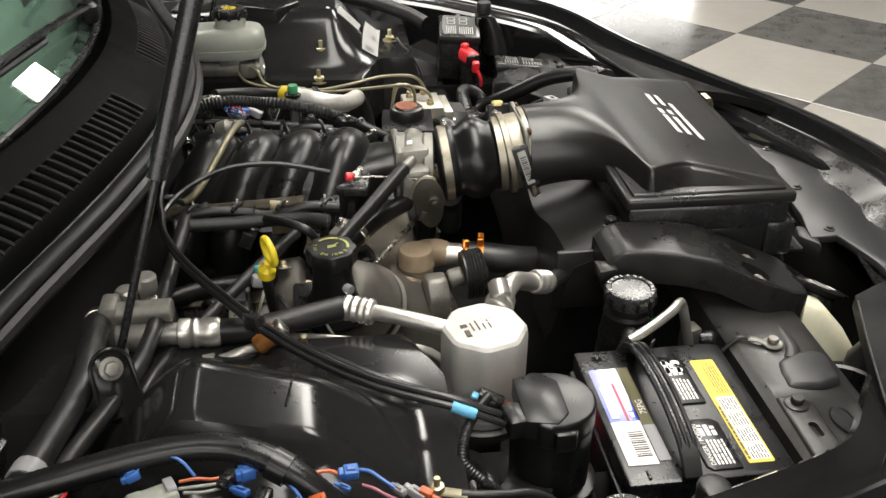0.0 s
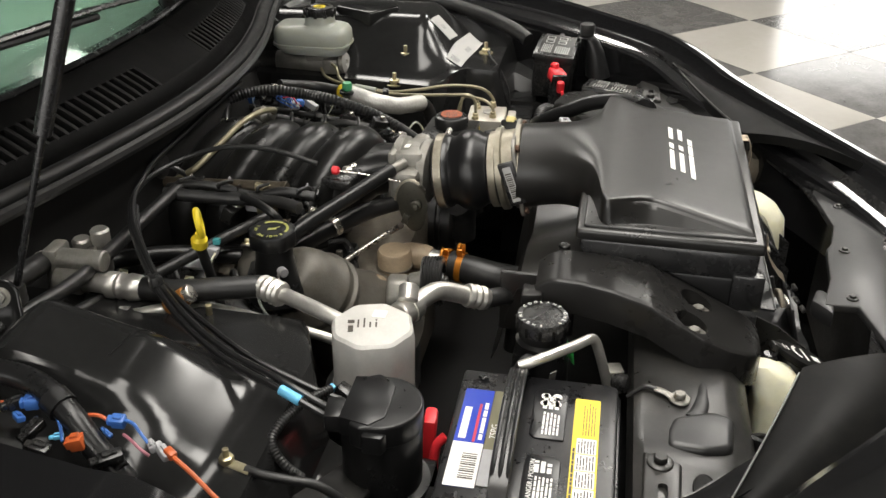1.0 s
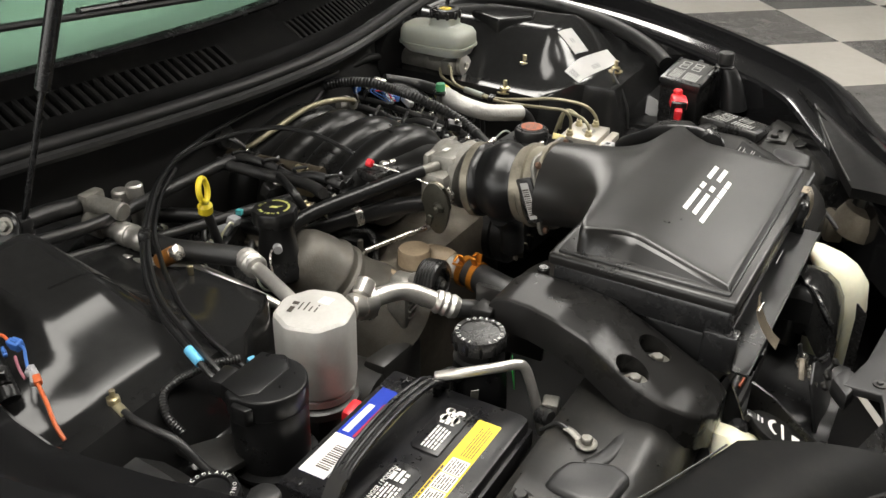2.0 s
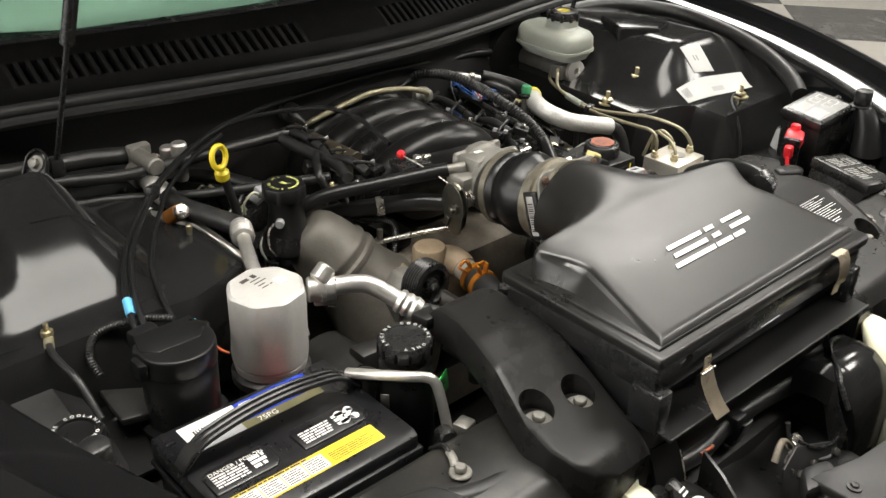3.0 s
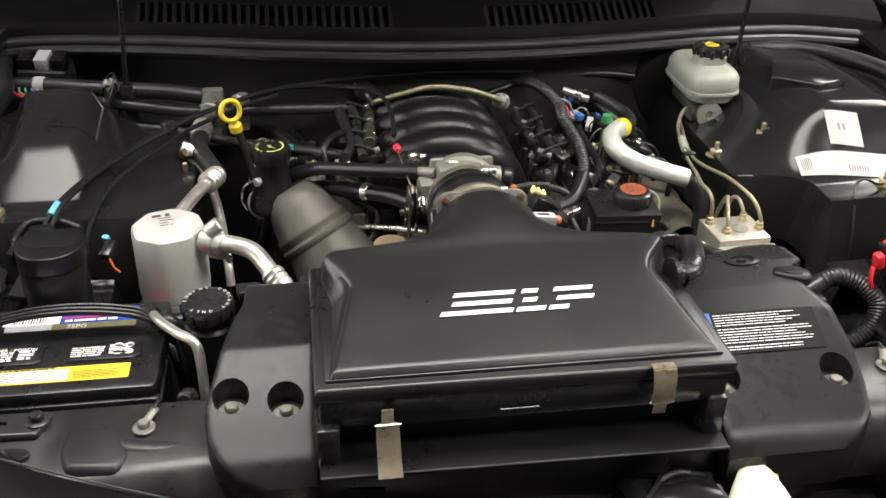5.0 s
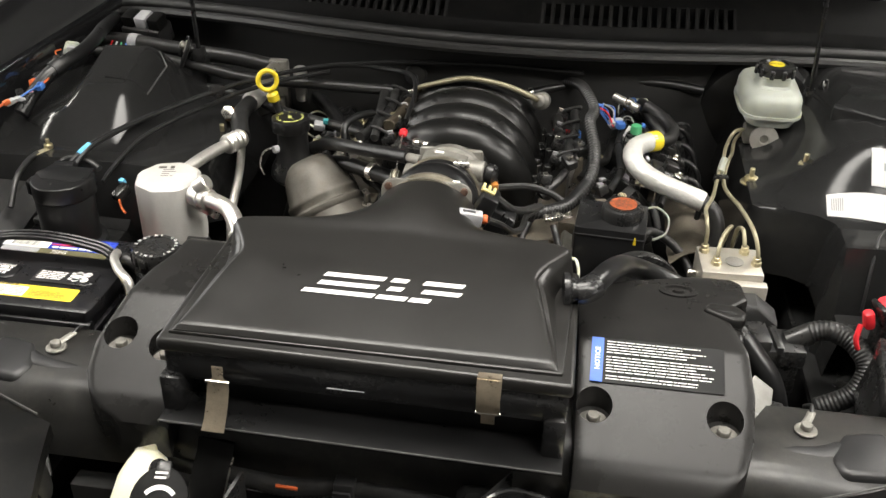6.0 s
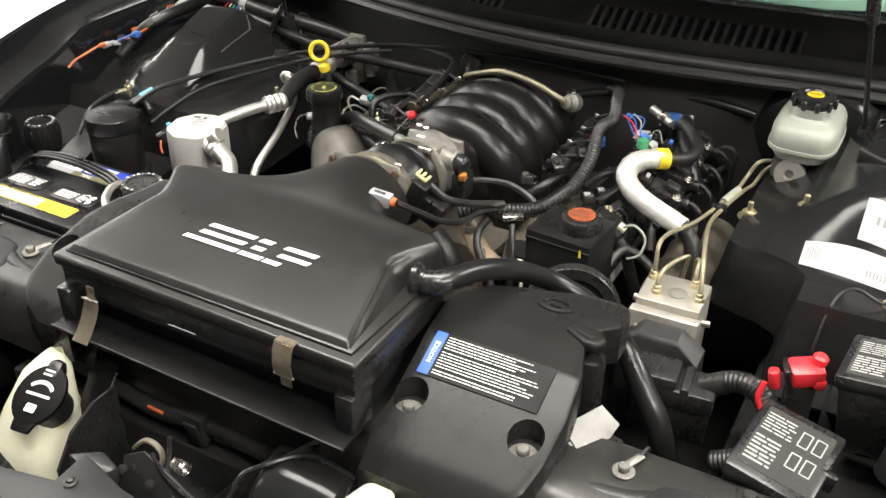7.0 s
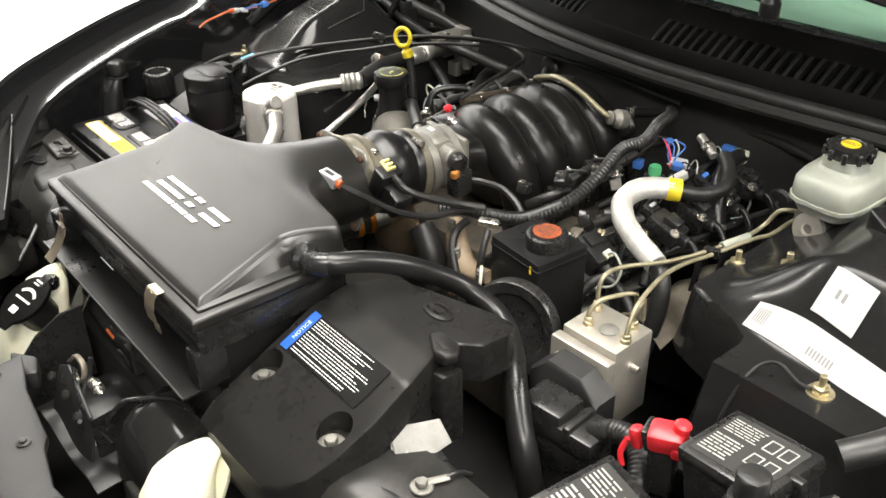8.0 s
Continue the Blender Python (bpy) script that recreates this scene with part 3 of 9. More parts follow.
SUPPORT = part("radiator_support", support(), STEEL_BLACK, CAR, "dusty black pressed-steel radiator support")
for s in (-1, 1):
    pad = cut(prism([(s * a, b) for a, b in ((0.560, 0.006), (0.715, 0.014), (0.715, 0.050), (0.545, 0.046))], 0.640, 0.6500, 0.004, seg=3), prism(rounded(s * 0.606 - 0.012, s * 0.606 + 0.012, 0.022, 0.032, 0.0045), 0.63, 0.67, 0))
    part("pressed_pad", pad, STEEL_BLACK, SUPPORT)
    # drawn bulge on the front slope, its lit tone put in as lighter grey, and a ridge running in to the duct cover
    part("pressed_bulge", prism([(s * a, b) for a, b in ((0.529, 0.022), (0.500, 0.020), (0.478, 0.014), (0.466, -0.008), (0.458, -0.034), (0.468, -0.056), (0.522, -0.050), (0.532, -0.020))], 0.622, 0.6475, 0.009, seg=4), STEEL_GREY, SUPPORT, "pressed bulge, lighter grey for its lit face")
    part("pressed_ridge", tube([(s * 0.474, -0.008, 0.642), (s * 0.455, -0.018, 0.642), (s * 0.425, -0.022, 0.641), (s * 0.385, -0.022, 0.640)], 0.010, 12, 6, flat=0.5), STEEL_GREY, SUPPORT)
    # flat near-black disc draws the shade in a hole
    part("dark_hole_disc", lathe([(0.001, 0), (0.018, 0), (0.020, 0.0015), (0.022, 0)], pose(s * 0.585, -0.016, 0.6425, -6, 0, 0) @ Matrix.Diagonal((1, 0.55, 1, 1)), 22), VOID, SUPPORT)
    bx, by, bz = (0.438, 0.008, 0.6475) if s > 0 else (-0.447, 0.005, 0.6475)
    bolt((bx, by, bz), parent=SUPPORT, material=CAST, r=0.0072, washer=0.0125)
    bolt((s * 0.563, 0.029, 0.6500), parent=SUPPORT, material=STEEL_BLACK)
    # earth strap with a flat lug under the bolt
    part("earth_lug", tube([(bx, by + 0.008, bz + 0.002), (bx + 0.006, by + 0.018, bz + 0.004), (bx + 0.010, by + 0.028, bz + 0.004)], 0.0048, 10, 3, flat=0.4), CAST, SUPPORT)
    part("earth_strap", tube([(bx + 0.009, by + 0.026, bz + 0.004), (bx + 0.012, by + 0.040, bz + 0.004), (bx + 0.010, by + 0.058, bz - 0.012)], 0.0026, 8, 4), RUBBER, SUPPORT)


def coupe_shell():
    """The rest of the car behind the bay: doors, roof sides, tail and the raised bonnet."""
    rows = []
    for y, w, belt, sill in ((1.05, 0.945, 0.84, 0.22), (1.6, 0.945, 0.87, 0.20), (2.3, 0.945, 0.90, 0.20), (3.0, 0.945, 0.93, 0.22), (3.5, 0.90, 0.95, 0.28), (3.85, 0.80, 0.90, 0.36), (3.98, 0.70, 0.80, 0.42)):
        rows.append([(-w * 0.86, y, belt + 0.01), (-w * 0.93, y, belt - 0.02), (-w, y, belt - 0.14), (-w * 1.02, y, 0.52), (-w * 0.96, y, sill), (w * 0.96, y, sill), (w * 1.02, y, 0.52), (w, y, belt - 0.14), (w * 0.93, y, belt - 0.02), (w * 0.86, y, belt + 0.01)])
    part("rear_body", loft(rows), PAINT, CAR, "glossy black doors and tail")
    top = []
    for y, w, z in ((1.62, 0.64, 1.235), (1.9, 0.66, 1.262), (2.3, 0.66, 1.25), (2.8, 0.62, 1.17), (3.3, 0.60, 1.03), (3.6, 0.60, 0.955)):
        top.append([(-w, y, z - 0.03), (-w * 0.8, y, z - 0.004), (0, y, z + 0.008), (w * 0.8, y, z - 0.004), (w, y, z - 0.03), (w * 1.30, y + 0.02, 0.90), (-w * 1.30, y + 0.02, 0.90)])
    part("cabin", loft(top), DARKGLASS, CAR, "dark cabin glass and roof")
    length, a = 1.12, radians(57)
    def hood(u, v):
        x = (-0.80 + 1.6 * u) * (1 - 0.14 * v * v)
        d = length * v * (1 - 0.06 * (2 * u - 1) ** 2)
        return (x, seal_y(x * 0.6) + 0.27 - d * math.cos(a) + 0.02 * math.sin(3.1 * v), 0.985 + d * math.sin(a) + 0.03 * (1 - (2 * u - 1) ** 2) * 0.5)
    part("bonnet", sheet(hood, 0, 1, 0, 1, 20, 18, 0.03), PAINT, CAR, "raised black bonnet")


coupe_shell()


def wheel(x, y):
    s = 1 if x > 0 else -1
    w = part("wheel", lathe([(0.06, -0.10), (0.20, -0.09), (0.215, -0.06), (0.215, 0.09), (0.20, 0.10), (0.16, 0.06), (0.05, 0.07)], axis((x, y, 0.326), (x + s, y, 0.326)), 30), CAST, CAR)
    part("tyre", lathe([(0.215, -0.10), (0.30, -0.12), (0.326, -0.09), (0.326, 0.09), (0.30, 0.12), (0.215, 0.10)], axis((x, y, 0.326), (x + s, y, 0.326)), 40), RUBBER, w)


for wx, wy in ((-0.80, 0.42), (0.80, 0.42), (-0.80, 3.0), (0.80, 3.0)):
    wheel(wx, wy)


def headlamp_door(s):
    """The smooth lid of a retracted headlamp."""
    def fn(u, v):
        ax, ay = 0.375 + 0.365 * u, -0.138 + 0.145 * u
        bx = 0.30 + 0.50 * u
        by = spline(bx, [(q[0], q[1]) for q in EDGE[:7]]) + 0.012
        x, y = ax + (bx - ax) * v, ay + (by - ay) * v
        return (s * x, y, 0.656 + 0.035 * u * u + 0.016 * math.sin(math.pi * min(1, v * 0.8 + 0.1)) * (1 - 0.3 * u) - 0.012 * v * v)
    return sheet(fn, 0, 1, 0, 1, 20, 14, 0.018)


for side in (-1, 1):
    hd = part("headlamp_door", headlamp_door(side), PLASTIC_GREY, CAR, "smooth black headlamp lid")
    # highlight on the lid's rear edge, put in as a pale tube
    part("lid_edge", tube([(side * (0.375 + 0.365 * u), -0.138 + 0.145 * u, 0.659 + 0.035 * u * u + 0.006) for u in (0.05, 0.25, 0.45, 0.65, 0.85)], 0.0013, 6, 4), EDGE_HIGHLIGHT, hd)


# ---- air box over the radiator ----
def lid_loop(y, xl, xr, zt, zb, inset, k, r=0.007):
    """Section of the lid: a trapezium with rounded shoulders that turns into an ellipse as k grows."""
    cx, cz, w, h = (xl + xr) / 2, (zt + zb) / 2, (xr - xl) / 2, (zt - zb) / 2
    r = min(r, h * 0.8)
    flat, round_ = [], []
    for s in (-1, 1):
        edge = cx + s * (w - inset)
        side = [(cx + s * (w - inset * f * (1 - r / (2 * h))), zb + (zt - zb - r) * f) for f in (i / 7 for i in range(8))]
        arc = [(edge - s * (r - r * math.cos(a)) + s * 0.0, zt - r + r * math.sin(a)) for a in (math.radians(18 * i) for i in range(1, 6))]
        sa = [(225 - 75 * i / 7) for i in range(8)] + [150 - 3 * i for i in range(1, 6)]
        ring = [(cx + w * math.cos(math.radians(a)) * -s, cz + h * math.sin(math.radians(a))) for a in sa]
        pts = side + arc
        if s < 0:
            flat += pts
            round_ += [(cx + w * math.cos(math.radians(a)), cz + h * math.sin(math.radians(a))) for a in sa]
            x0, x1 = cx - (w - inset - r), cx + (w - inset - r)
            flat += [(x0 + (x1 - x0) * i / 24, zt) for i in range(1, 24)]
            round_ += [(cx + w * math.cos(math.radians(135 - 90 * i / 24)), cz + h * math.sin(math.radians(135 - 90 * i / 24))) for i in range(1, 24)]
        else:
            flat += pts[::-1]
            round_ += [(cx - w * math.cos(math.radians(a)), cz + h * math.sin(math.radians(a))) for a in sa][::-1]
    flat += [(cx + w - 2 * w * i / 24, zb) for i in range(1, 24)]
    round_ += [(cx + w * math.cos(math.radians(-45 - 90 * i / 24)), cz + h * math.sin(math.radians(-45 - 90 * i / 24))) for i in range(1, 24)]
    return [Vector((a + (c - a) * k, y, b + (d - b) * k)) for (a, b), (c, d) in zip(flat, round_)]


def air_box():
    t = thing("air_box", (-0.04, 0.0, 0.655), "large matte black plastic air box with a white emblem", "air box")
    rim = [(-0.262, -0.095), (0.178, -0.099), (0.176, 0.116), (0.10, 0.128), (-0.17, 0.142), (-0.259, 0.142)]
    part("rim", prism(rim, 0.741, 0.7575, 0.005, seg=3), LID, t)
    inner = [(-0.2515, -0.083), (0.166, -0.085), (0.172, 0.108), (0.09, 0.118), (-0.17, 0.132), (-0.2505, 0.132)]
    part("lid_step", prism(inner, 0.755, 0.7615, 0.003), LID, t)
    sections = [(-0.0815, -0.249, 0.163, 0.7620, 0.752, 0.001, 0.0), (-0.0775, -0.249, 0.163, 0.7665, 0.752, 0.003, 0.0), (-0.0755, -0.249, 0.163, 0.7676, 0.751, 0.004, 0.0),
                (-0.070, -0.249, 0.163, 0.7686, 0.750, 0.006, 0.0), (-0.04, -0.249, 0.163, 0.7730, 0.748, 0.013, 0.0), (0.0, -0.249, 0.163, 0.7805, 0.747, 0.022, 0.0), (0.030, -0.249, 0.163, 0.7855, 0.746, 0.029, 0.0),
                (0.050, -0.249, 0.163, 0.7880, 0.745, 0.033, 0.0), (0.070, -0.249, 0.164, 0.7905, 0.744, 0.026, 0.0), (0.090, -0.249, 0.168, 0.7925, 0.743, 0.015, 0.0), (0.104, -0.249, 0.171, 0.7940, 0.742, 0.008, 0.0), (0.112, -0.243, 0.164, 0.7955, 0.740, 0.010, 0.04),
                (0.118, -0.216, 0.140, 0.7970, 0.736, 0.018, 0.16), (0.126, -0.180, 0.104, 0.7990, 0.728, 0.022, 0.36), (0.138, -0.150, 0.078, 0.8015, 0.716, 0.018, 0.58), (0.156, -0.127, 0.061, 0.8040, 0.703, 0.013, 0.80),
                (0.180, -0.112, 0.051, 0.8045, 0.692, 0.008, 0.94), (0.206, -0.104, 0.046, 0.8030, 0.683, 0.004, 1.0), (0.236, -0.100, 0.043, 0.8000, 0.675, 0.0, 1.0)]
    fine = sections[:5]
    for k in range(5, len(sections) - 1):
        p0, p1, p2, p3 = sections[k - 1], sections[k], sections[k + 1], sections[min(k + 2, len(sections) - 1)]
        for q in range(4):
            f = q / 4
            fine.append(tuple(b + 0.5 * f * (c - a + f * (2 * a - 5 * b + 4 * c - d + f * (3 * (b - c) + d - a))) for a, b, c, d in zip(p0, p1, p2, p3)))
    fine.append(sections[-1])
    part("lid", loft([lid_loop(*s) for s in fine]), LID, t, "matte black lid with a white raised emblem", sharp=32)
    # body below the rim, its lower front set back under a thin lip
    part("upper_body", prism([(-0.258, -0.090), (0.174, -0.094), (0.170, 0.108), (-0.254, 0.136)], 0.702, 0.742, 0.006), GLOSS, t)
    part("lower_body", prism([(-0.255, -0.070), (0.168, -0.072), (0.160, 0.10), (-0.245, 0.13)], 0.640, 0.704, 0.006), SERVO, t)
    for s, x in ((-1, -0.262), (1, 0.174)):
        part("corner_rib", prism([(x, -0.101), (x - s * 0.024, -0.101), (x - s * 0.024, -0.06), (x, -0.06)], 0.660, 0.712, 0.004), GLOSS, t)
    part("front_lip", sheet(lambda u, v: (-0.260 + 0.434 * u, -0.119 - 0.003 * u + 0.050 * v, 0.6665 - 0.005 * u + 0.003 * v), 0, 1, 0, 1, 10, 3, 0.003), SERVO, t)
    # bright line along the lip, put in as a pale tube
    part("lip_edge", tube([(-0.260, -0.1195, 0.6675), (0.174, -0.1225, 0.6625)], 0.0012, 6, 1), EDGE_HIGHLIGHT, t)
    # clips: one hangs open, one is shut
    for x, drop in ((-0.191, 1), (0.094, 0)):
        c = part("clip", loft([[V(x - w, y, z), V(x + w, y, z), V(x + w, y + 0.0012, z + 0.0012), V(x - w, y + 0.0012, z + 0.0012)] for w, y, z in
                 (((0.006, -0.1065, 0.737), (0.006, -0.1075, 0.722), (0.011, -0.108, 0.720), (0.012, -0.111, 0.710), (0.012, -0.118, 0.697), (0.012, -0.128, 0.684), (0.0125, -0.137, 0.676)) if drop else
                  ((0.012, -0.096, 0.7595), (0.0125, -0.105, 0.7598), (0.0125, -0.1095, 0.752), (0.012, -0.1125, 0.736), (0.012, -0.1105, 0.720), (0.007, -0.1075, 0.716), (0.007, -0.1065, 0.704)))]), BRONZE, t, "sprung steel clip hanging open" if drop else "sprung steel clip closed over the rim")
        part("hook", rod((x - 0.013, -0.1095, 0.721), (x + 0.013, -0.1095, 0.721), 0.0014, 8), STEEL, c)
    part("seam_mark", box(-0.075, -0.035, -0.1023, -0.1010, 0.7225, 0.7231, 0), GREY, t)
    # emblem of plain slanted bars on the lid
    slant = lambda x, y: (x + 0.55 * y, y)
    bar = lambda x0, x1, y0, y1: [slant(x0, y0), slant(x1, y0), slant(x1, y1), slant(x0, y1)]
    on_lid = lambda poly: Matrix.Translation((0, 0, 0.7810)) @ pose(0, 0, 0.0004, 10.4 if poly[0][1] < 0 else 9.7, 0, 0)
    first = bar(-0.119, -0.040, -0.0120, -0.0055)
    emblem = part("emblem", prism(first, 0, 0.0005, 0, on_lid(first)), WHITE, t, "white raised emblem of plain slanted bars", smooth=False)
    for poly in (bar(-0.112, -0.046, 0.0020, 0.0085), bar(-0.116, -0.048, 0.0160, 0.0225), bar(-0.036, -0.004, -0.0120, -0.0055), bar(-0.034, -0.018, 0.0020, 0.0085), bar(-0.040, -0.022, 0.0160, 0.0225), bar(0.000, 0.022, -0.0120, -0.0055), bar(0.004, 0.046, 0.0020, 0.0085), bar(-0.004, 0.040, 0.0160, 0.0225)):
        part("emblem_bar", prism(poly, 0, 0.0005, 0, on_lid(poly)), WHITE, emblem, smooth=False)
    # breather stub on the driver side
    st = part("breather_stub", lathe([(0.020, 0), (0.020, 0.006), (0.014, 0.010), (0.013, 0.022)], axis((0.158, 0.056, 0.770), (0.185, 0.059, 0.770)), 20), GLOSS, t)
    return t


AIR_BOX = air_box()


# ---- flat duct covers on both sides of the air box ----
def cover_z(y):
    return spline(y, [(-0.12, 0.640), (-0.095, 0.652), (-0.06, 0.668), (0.0, 0.696), (0.045, 0.716), (0.09, 0.7225), (0.16, 0.7230), (0.24, 0.706), (0.30, 0.690)])


def cover_z_right(y):
    return spline(y, [(-0.12, 0.640), (-0.095, 0.652), (-0.06, 0.668), (0.0, 0.696), (0.045, 0.716), (0.09, 0.7225), (0.15, 0.7240), (0.215, 0.7160)])


def cover(left, right, y0, y1, n=64, drop=0.06, sag=0.0, height=cover_z):
    loops = []
    for i in range(n + 1):
        y = y0 + (y1 - y0) * i / n
        a, b = spline(y, left), spline(y, right)
        z = height(y)
        end = min(i, n - i) / (n / 12)
        soft = 0.010 * max(0, 1 - end) ** 2
        r = min(0.0050, (b - a) * 0.3)
        z -= soft
        row = [(a, z - drop), (a, z - r), (a + r * 0.3, z - r * 0.3), (a + r, z)]
        row += [(a + r + (b - a - 2 * r) * k / 22, z + sag * math.sin(math.pi * k / 22)) for k in range(1, 22)]
        row += [(b - r, z), (b - r * 0.3, z - r * 0.3), (b, z - r), (b, z - drop)]
        loops.append([(x, y, zz) for x, zz in row])
    return loft(loops)


def cover_holes(points, r=0.021, depth=0.018):
    return [lathe([(r * 0.9, cover_z(y) - depth), (r, cover_z(y) + 0.03)], Matrix.Translation((x, y, 0)), 28) for x, y in points]


def duct_cover_left():
    t = thing("radiator_duct_cover", (-0.33, 0.0, 0.60), "matte black plastic duct cover bolted beside the air box", "duct cover", "radiator duct covers")
    left = [(-0.098, -0.320), (-0.092, -0.343), (-0.076, -0.363), (-0.052, -0.375), (-0.02, -0.378), (0.03, -0.366), (0.08, -0.353), (0.13, -0.338), (0.20, -0.333)]
    right = [(-0.105, -0.262), (0.15, -0.250), (0.20, -0.262)]
    bm = cut(cover(left, right, -0.100, 0.185, drop=0.045), *cover_holes([(-0.350, -0.008), (-0.292, -0.016)]))
    part("panel", bm, DUCT, t, sharp=30)
    for x, y in ((-0.350, -0.012), (-0.292, -0.020)):
        bolt((x, y, cover_z(y) - 0.0160), parent=t, r=0.0080, washer=0.0155, material=CAST)
    part("rear_hook", prism([(-0.345, 0.175), (-0.325, 0.175), (-0.318, 0.200), (-0.350, 0.200)], 0.690, 0.706, 0.003), DUCT, t)
    return t


def duct_cover_right():
    t = thing("radiator_duct_cover", (0.28, 0.05, 0.60), "matte black plastic duct cover with a blue-headed notice label", "duct cover", "radiator duct covers")
    left = [(-0.105, 0.184), (0.02, 0.181), (0.10, 0.176), (0.125, 0.184), (0.15, 0.204), (0.168, 0.240), (0.185, 0.290), (0.200, 0.318), (0.215, 0.335)]
    right = [(-0.110, 0.322), (-0.102, 0.346), (-0.082, 0.364), (-0.05, 0.372), (0.0, 0.375), (0.05, 0.370), (0.085, 0.358), (0.105, 0.350), (0.125, 0.356), (0.145, 0.378), (0.185, 0.376), (0.205, 0.365), (0.215, 0.350)]
    bm = cut(cover(left, right, -0.112, 0.213, 72, drop=0.05, height=cover_z_right), *cover_holes([(0.203, -0.030), (0.342, -0.031)]))
    part("panel", bm, DUCT, t, sharp=30)
    for x, y in ((0.203, -0.035), (0.342, -0.036)):
        bolt((x, y, cover_z(y) - 0.0160), parent=t, r=0.0080, washer=0.0155, material=CAST)
    part("oval_boss", lathe([(0.024, 0), (0.023, 0.003), (0.017, 0.004), (0.015, 0.001), (0.008, 0.001), (0.006, 0.004)], Matrix.Translation((0.296, 0.148, cover_z_right(0.148) - 0.001)) @ Matrix.Diagonal((1, 0.55, 1, 1)), 24), DUCT, t)
    part("rear_lug", prism([(0.322, 0.112), (0.352, 0.094), (0.369, 0.096), (0.374, 0.112), (0.362, 0.126), (0.330, 0.128)], 0.712, 0.7275, 0.005, seg=3), DUCT, t)
    # near-black inlay draws the shade inside the lug's slot
    part("dark_slot_inlay", prism([(0.336, 0.109), (0.358, 0.103), (0.361, 0.109), (0.339, 0.116)], 0.7255, 0.7283, 0.0005), VOID, t)
    part("side_leg", prism([(0.350, 0.088), (0.372, 0.092), (0.374, 0.122), (0.352, 0.120)], 0.60, 0.702, 0.006), DUCT, t)
    # notice label: lies on the slope of the panel
    a, b = V(0.196, -0.006, cover_z(-0.006)), V(0.2105, 0.045, cover_z(0.045))
    ex = V(1.0, 0.004, 0.0).normalized()
    ey = (b - a)
    ey = (ey - ex * ey.dot(ex)).normalized()
    nz = ex.cross(ey)
    m = Matrix(((ex.x, ey.x, nz.x, a.x), (ex.y, ey.y, nz.y, a.y), (ex.z, ey.z, nz.z, a.z + 0.0016), (0, 0, 0, 1)))
    lb = part("notice_label", decal(0, 0.146, 0, 0.056, m, 0.002), LABEL_BLACK, t, "black warning label with white lines and a blue heading")
    part("blue_heading", decal(0, 0.0135, 0, 0.056, m @ pose(0, 0, 0.0006), 0.001), mat("blue_heading_film", (0.015, 0.10, 0.48), 0.45), lb)
    part("heading_words", lettering("NOTICE", 0.0078, m @ pose(0.0098, 0.015, 0.0012, 0, 0, 90), 0.0001), WHITE, lb)
    part("notice_print", join(bars(0.017, 0.128, 0.036, 0.0535, 5, m @ pose(0, 0, 0.0010), 3, 0.26, 0.3), bars(0.017, 0.138, 0.012, 0.034, 6, m @ pose(0, 0, 0.0010), 4, 0.26, 0.2), bars(0.017, 0.140, 0.003, 0.010, 2, m @ pose(0, 0, 0.0010), 5, 0.3, 0.3)), WHITE, lb)
    return t


duct_cover_left()
duct_cover_right()


def fan_shroud():
    t = thing("fan_shroud", (-0.04, 0.19, 0.45), "black plastic fan shroud behind the air box", "fan shroud")
    part("panel", sheet(lambda u, v: (-0.272 + 0.452 * u, 0.118 + 0.125 * v, 0.704 - 0.050 * v - 0.10 * step(0.75, 1.0, v) - 0.035 * math.exp(-((u - 0.54) / 0.20) ** 2)), 0, 1, 0, 1, 26, 16, 0.004), LID, t)
    part("left_rib", box(-0.270, -0.262, 0.135, 0.235, 0.60, 0.690, 0.003), LID, t)
    part("nut", join(prism(ngon(-0.236, 0.155, 0.013, 4, 0.4), 0.690, 0.712, 0.003), rod((-0.236, 0.155, 0.700), (-0.236, 0.155, 0.722), 0.008, 12, 0.002)), PLASTIC, t)
    ring_at, ring_to = V(0.258, 0.312, 0.606), V(0.276, 0.258, 0.621)
    part("fan_disc", lathe([(0.010, 0.012), (0.046, 0.012), (0.050, 0.020), (0.064, 0.022), (0.067, 0.018), (0.067, 0.002), (0.062, -0.002), (0.010, -0.002)], axis(ring_at, ring_to), 44), PLASTIC, t, "black ribbed drive disc")
    return t


fan_shroud()


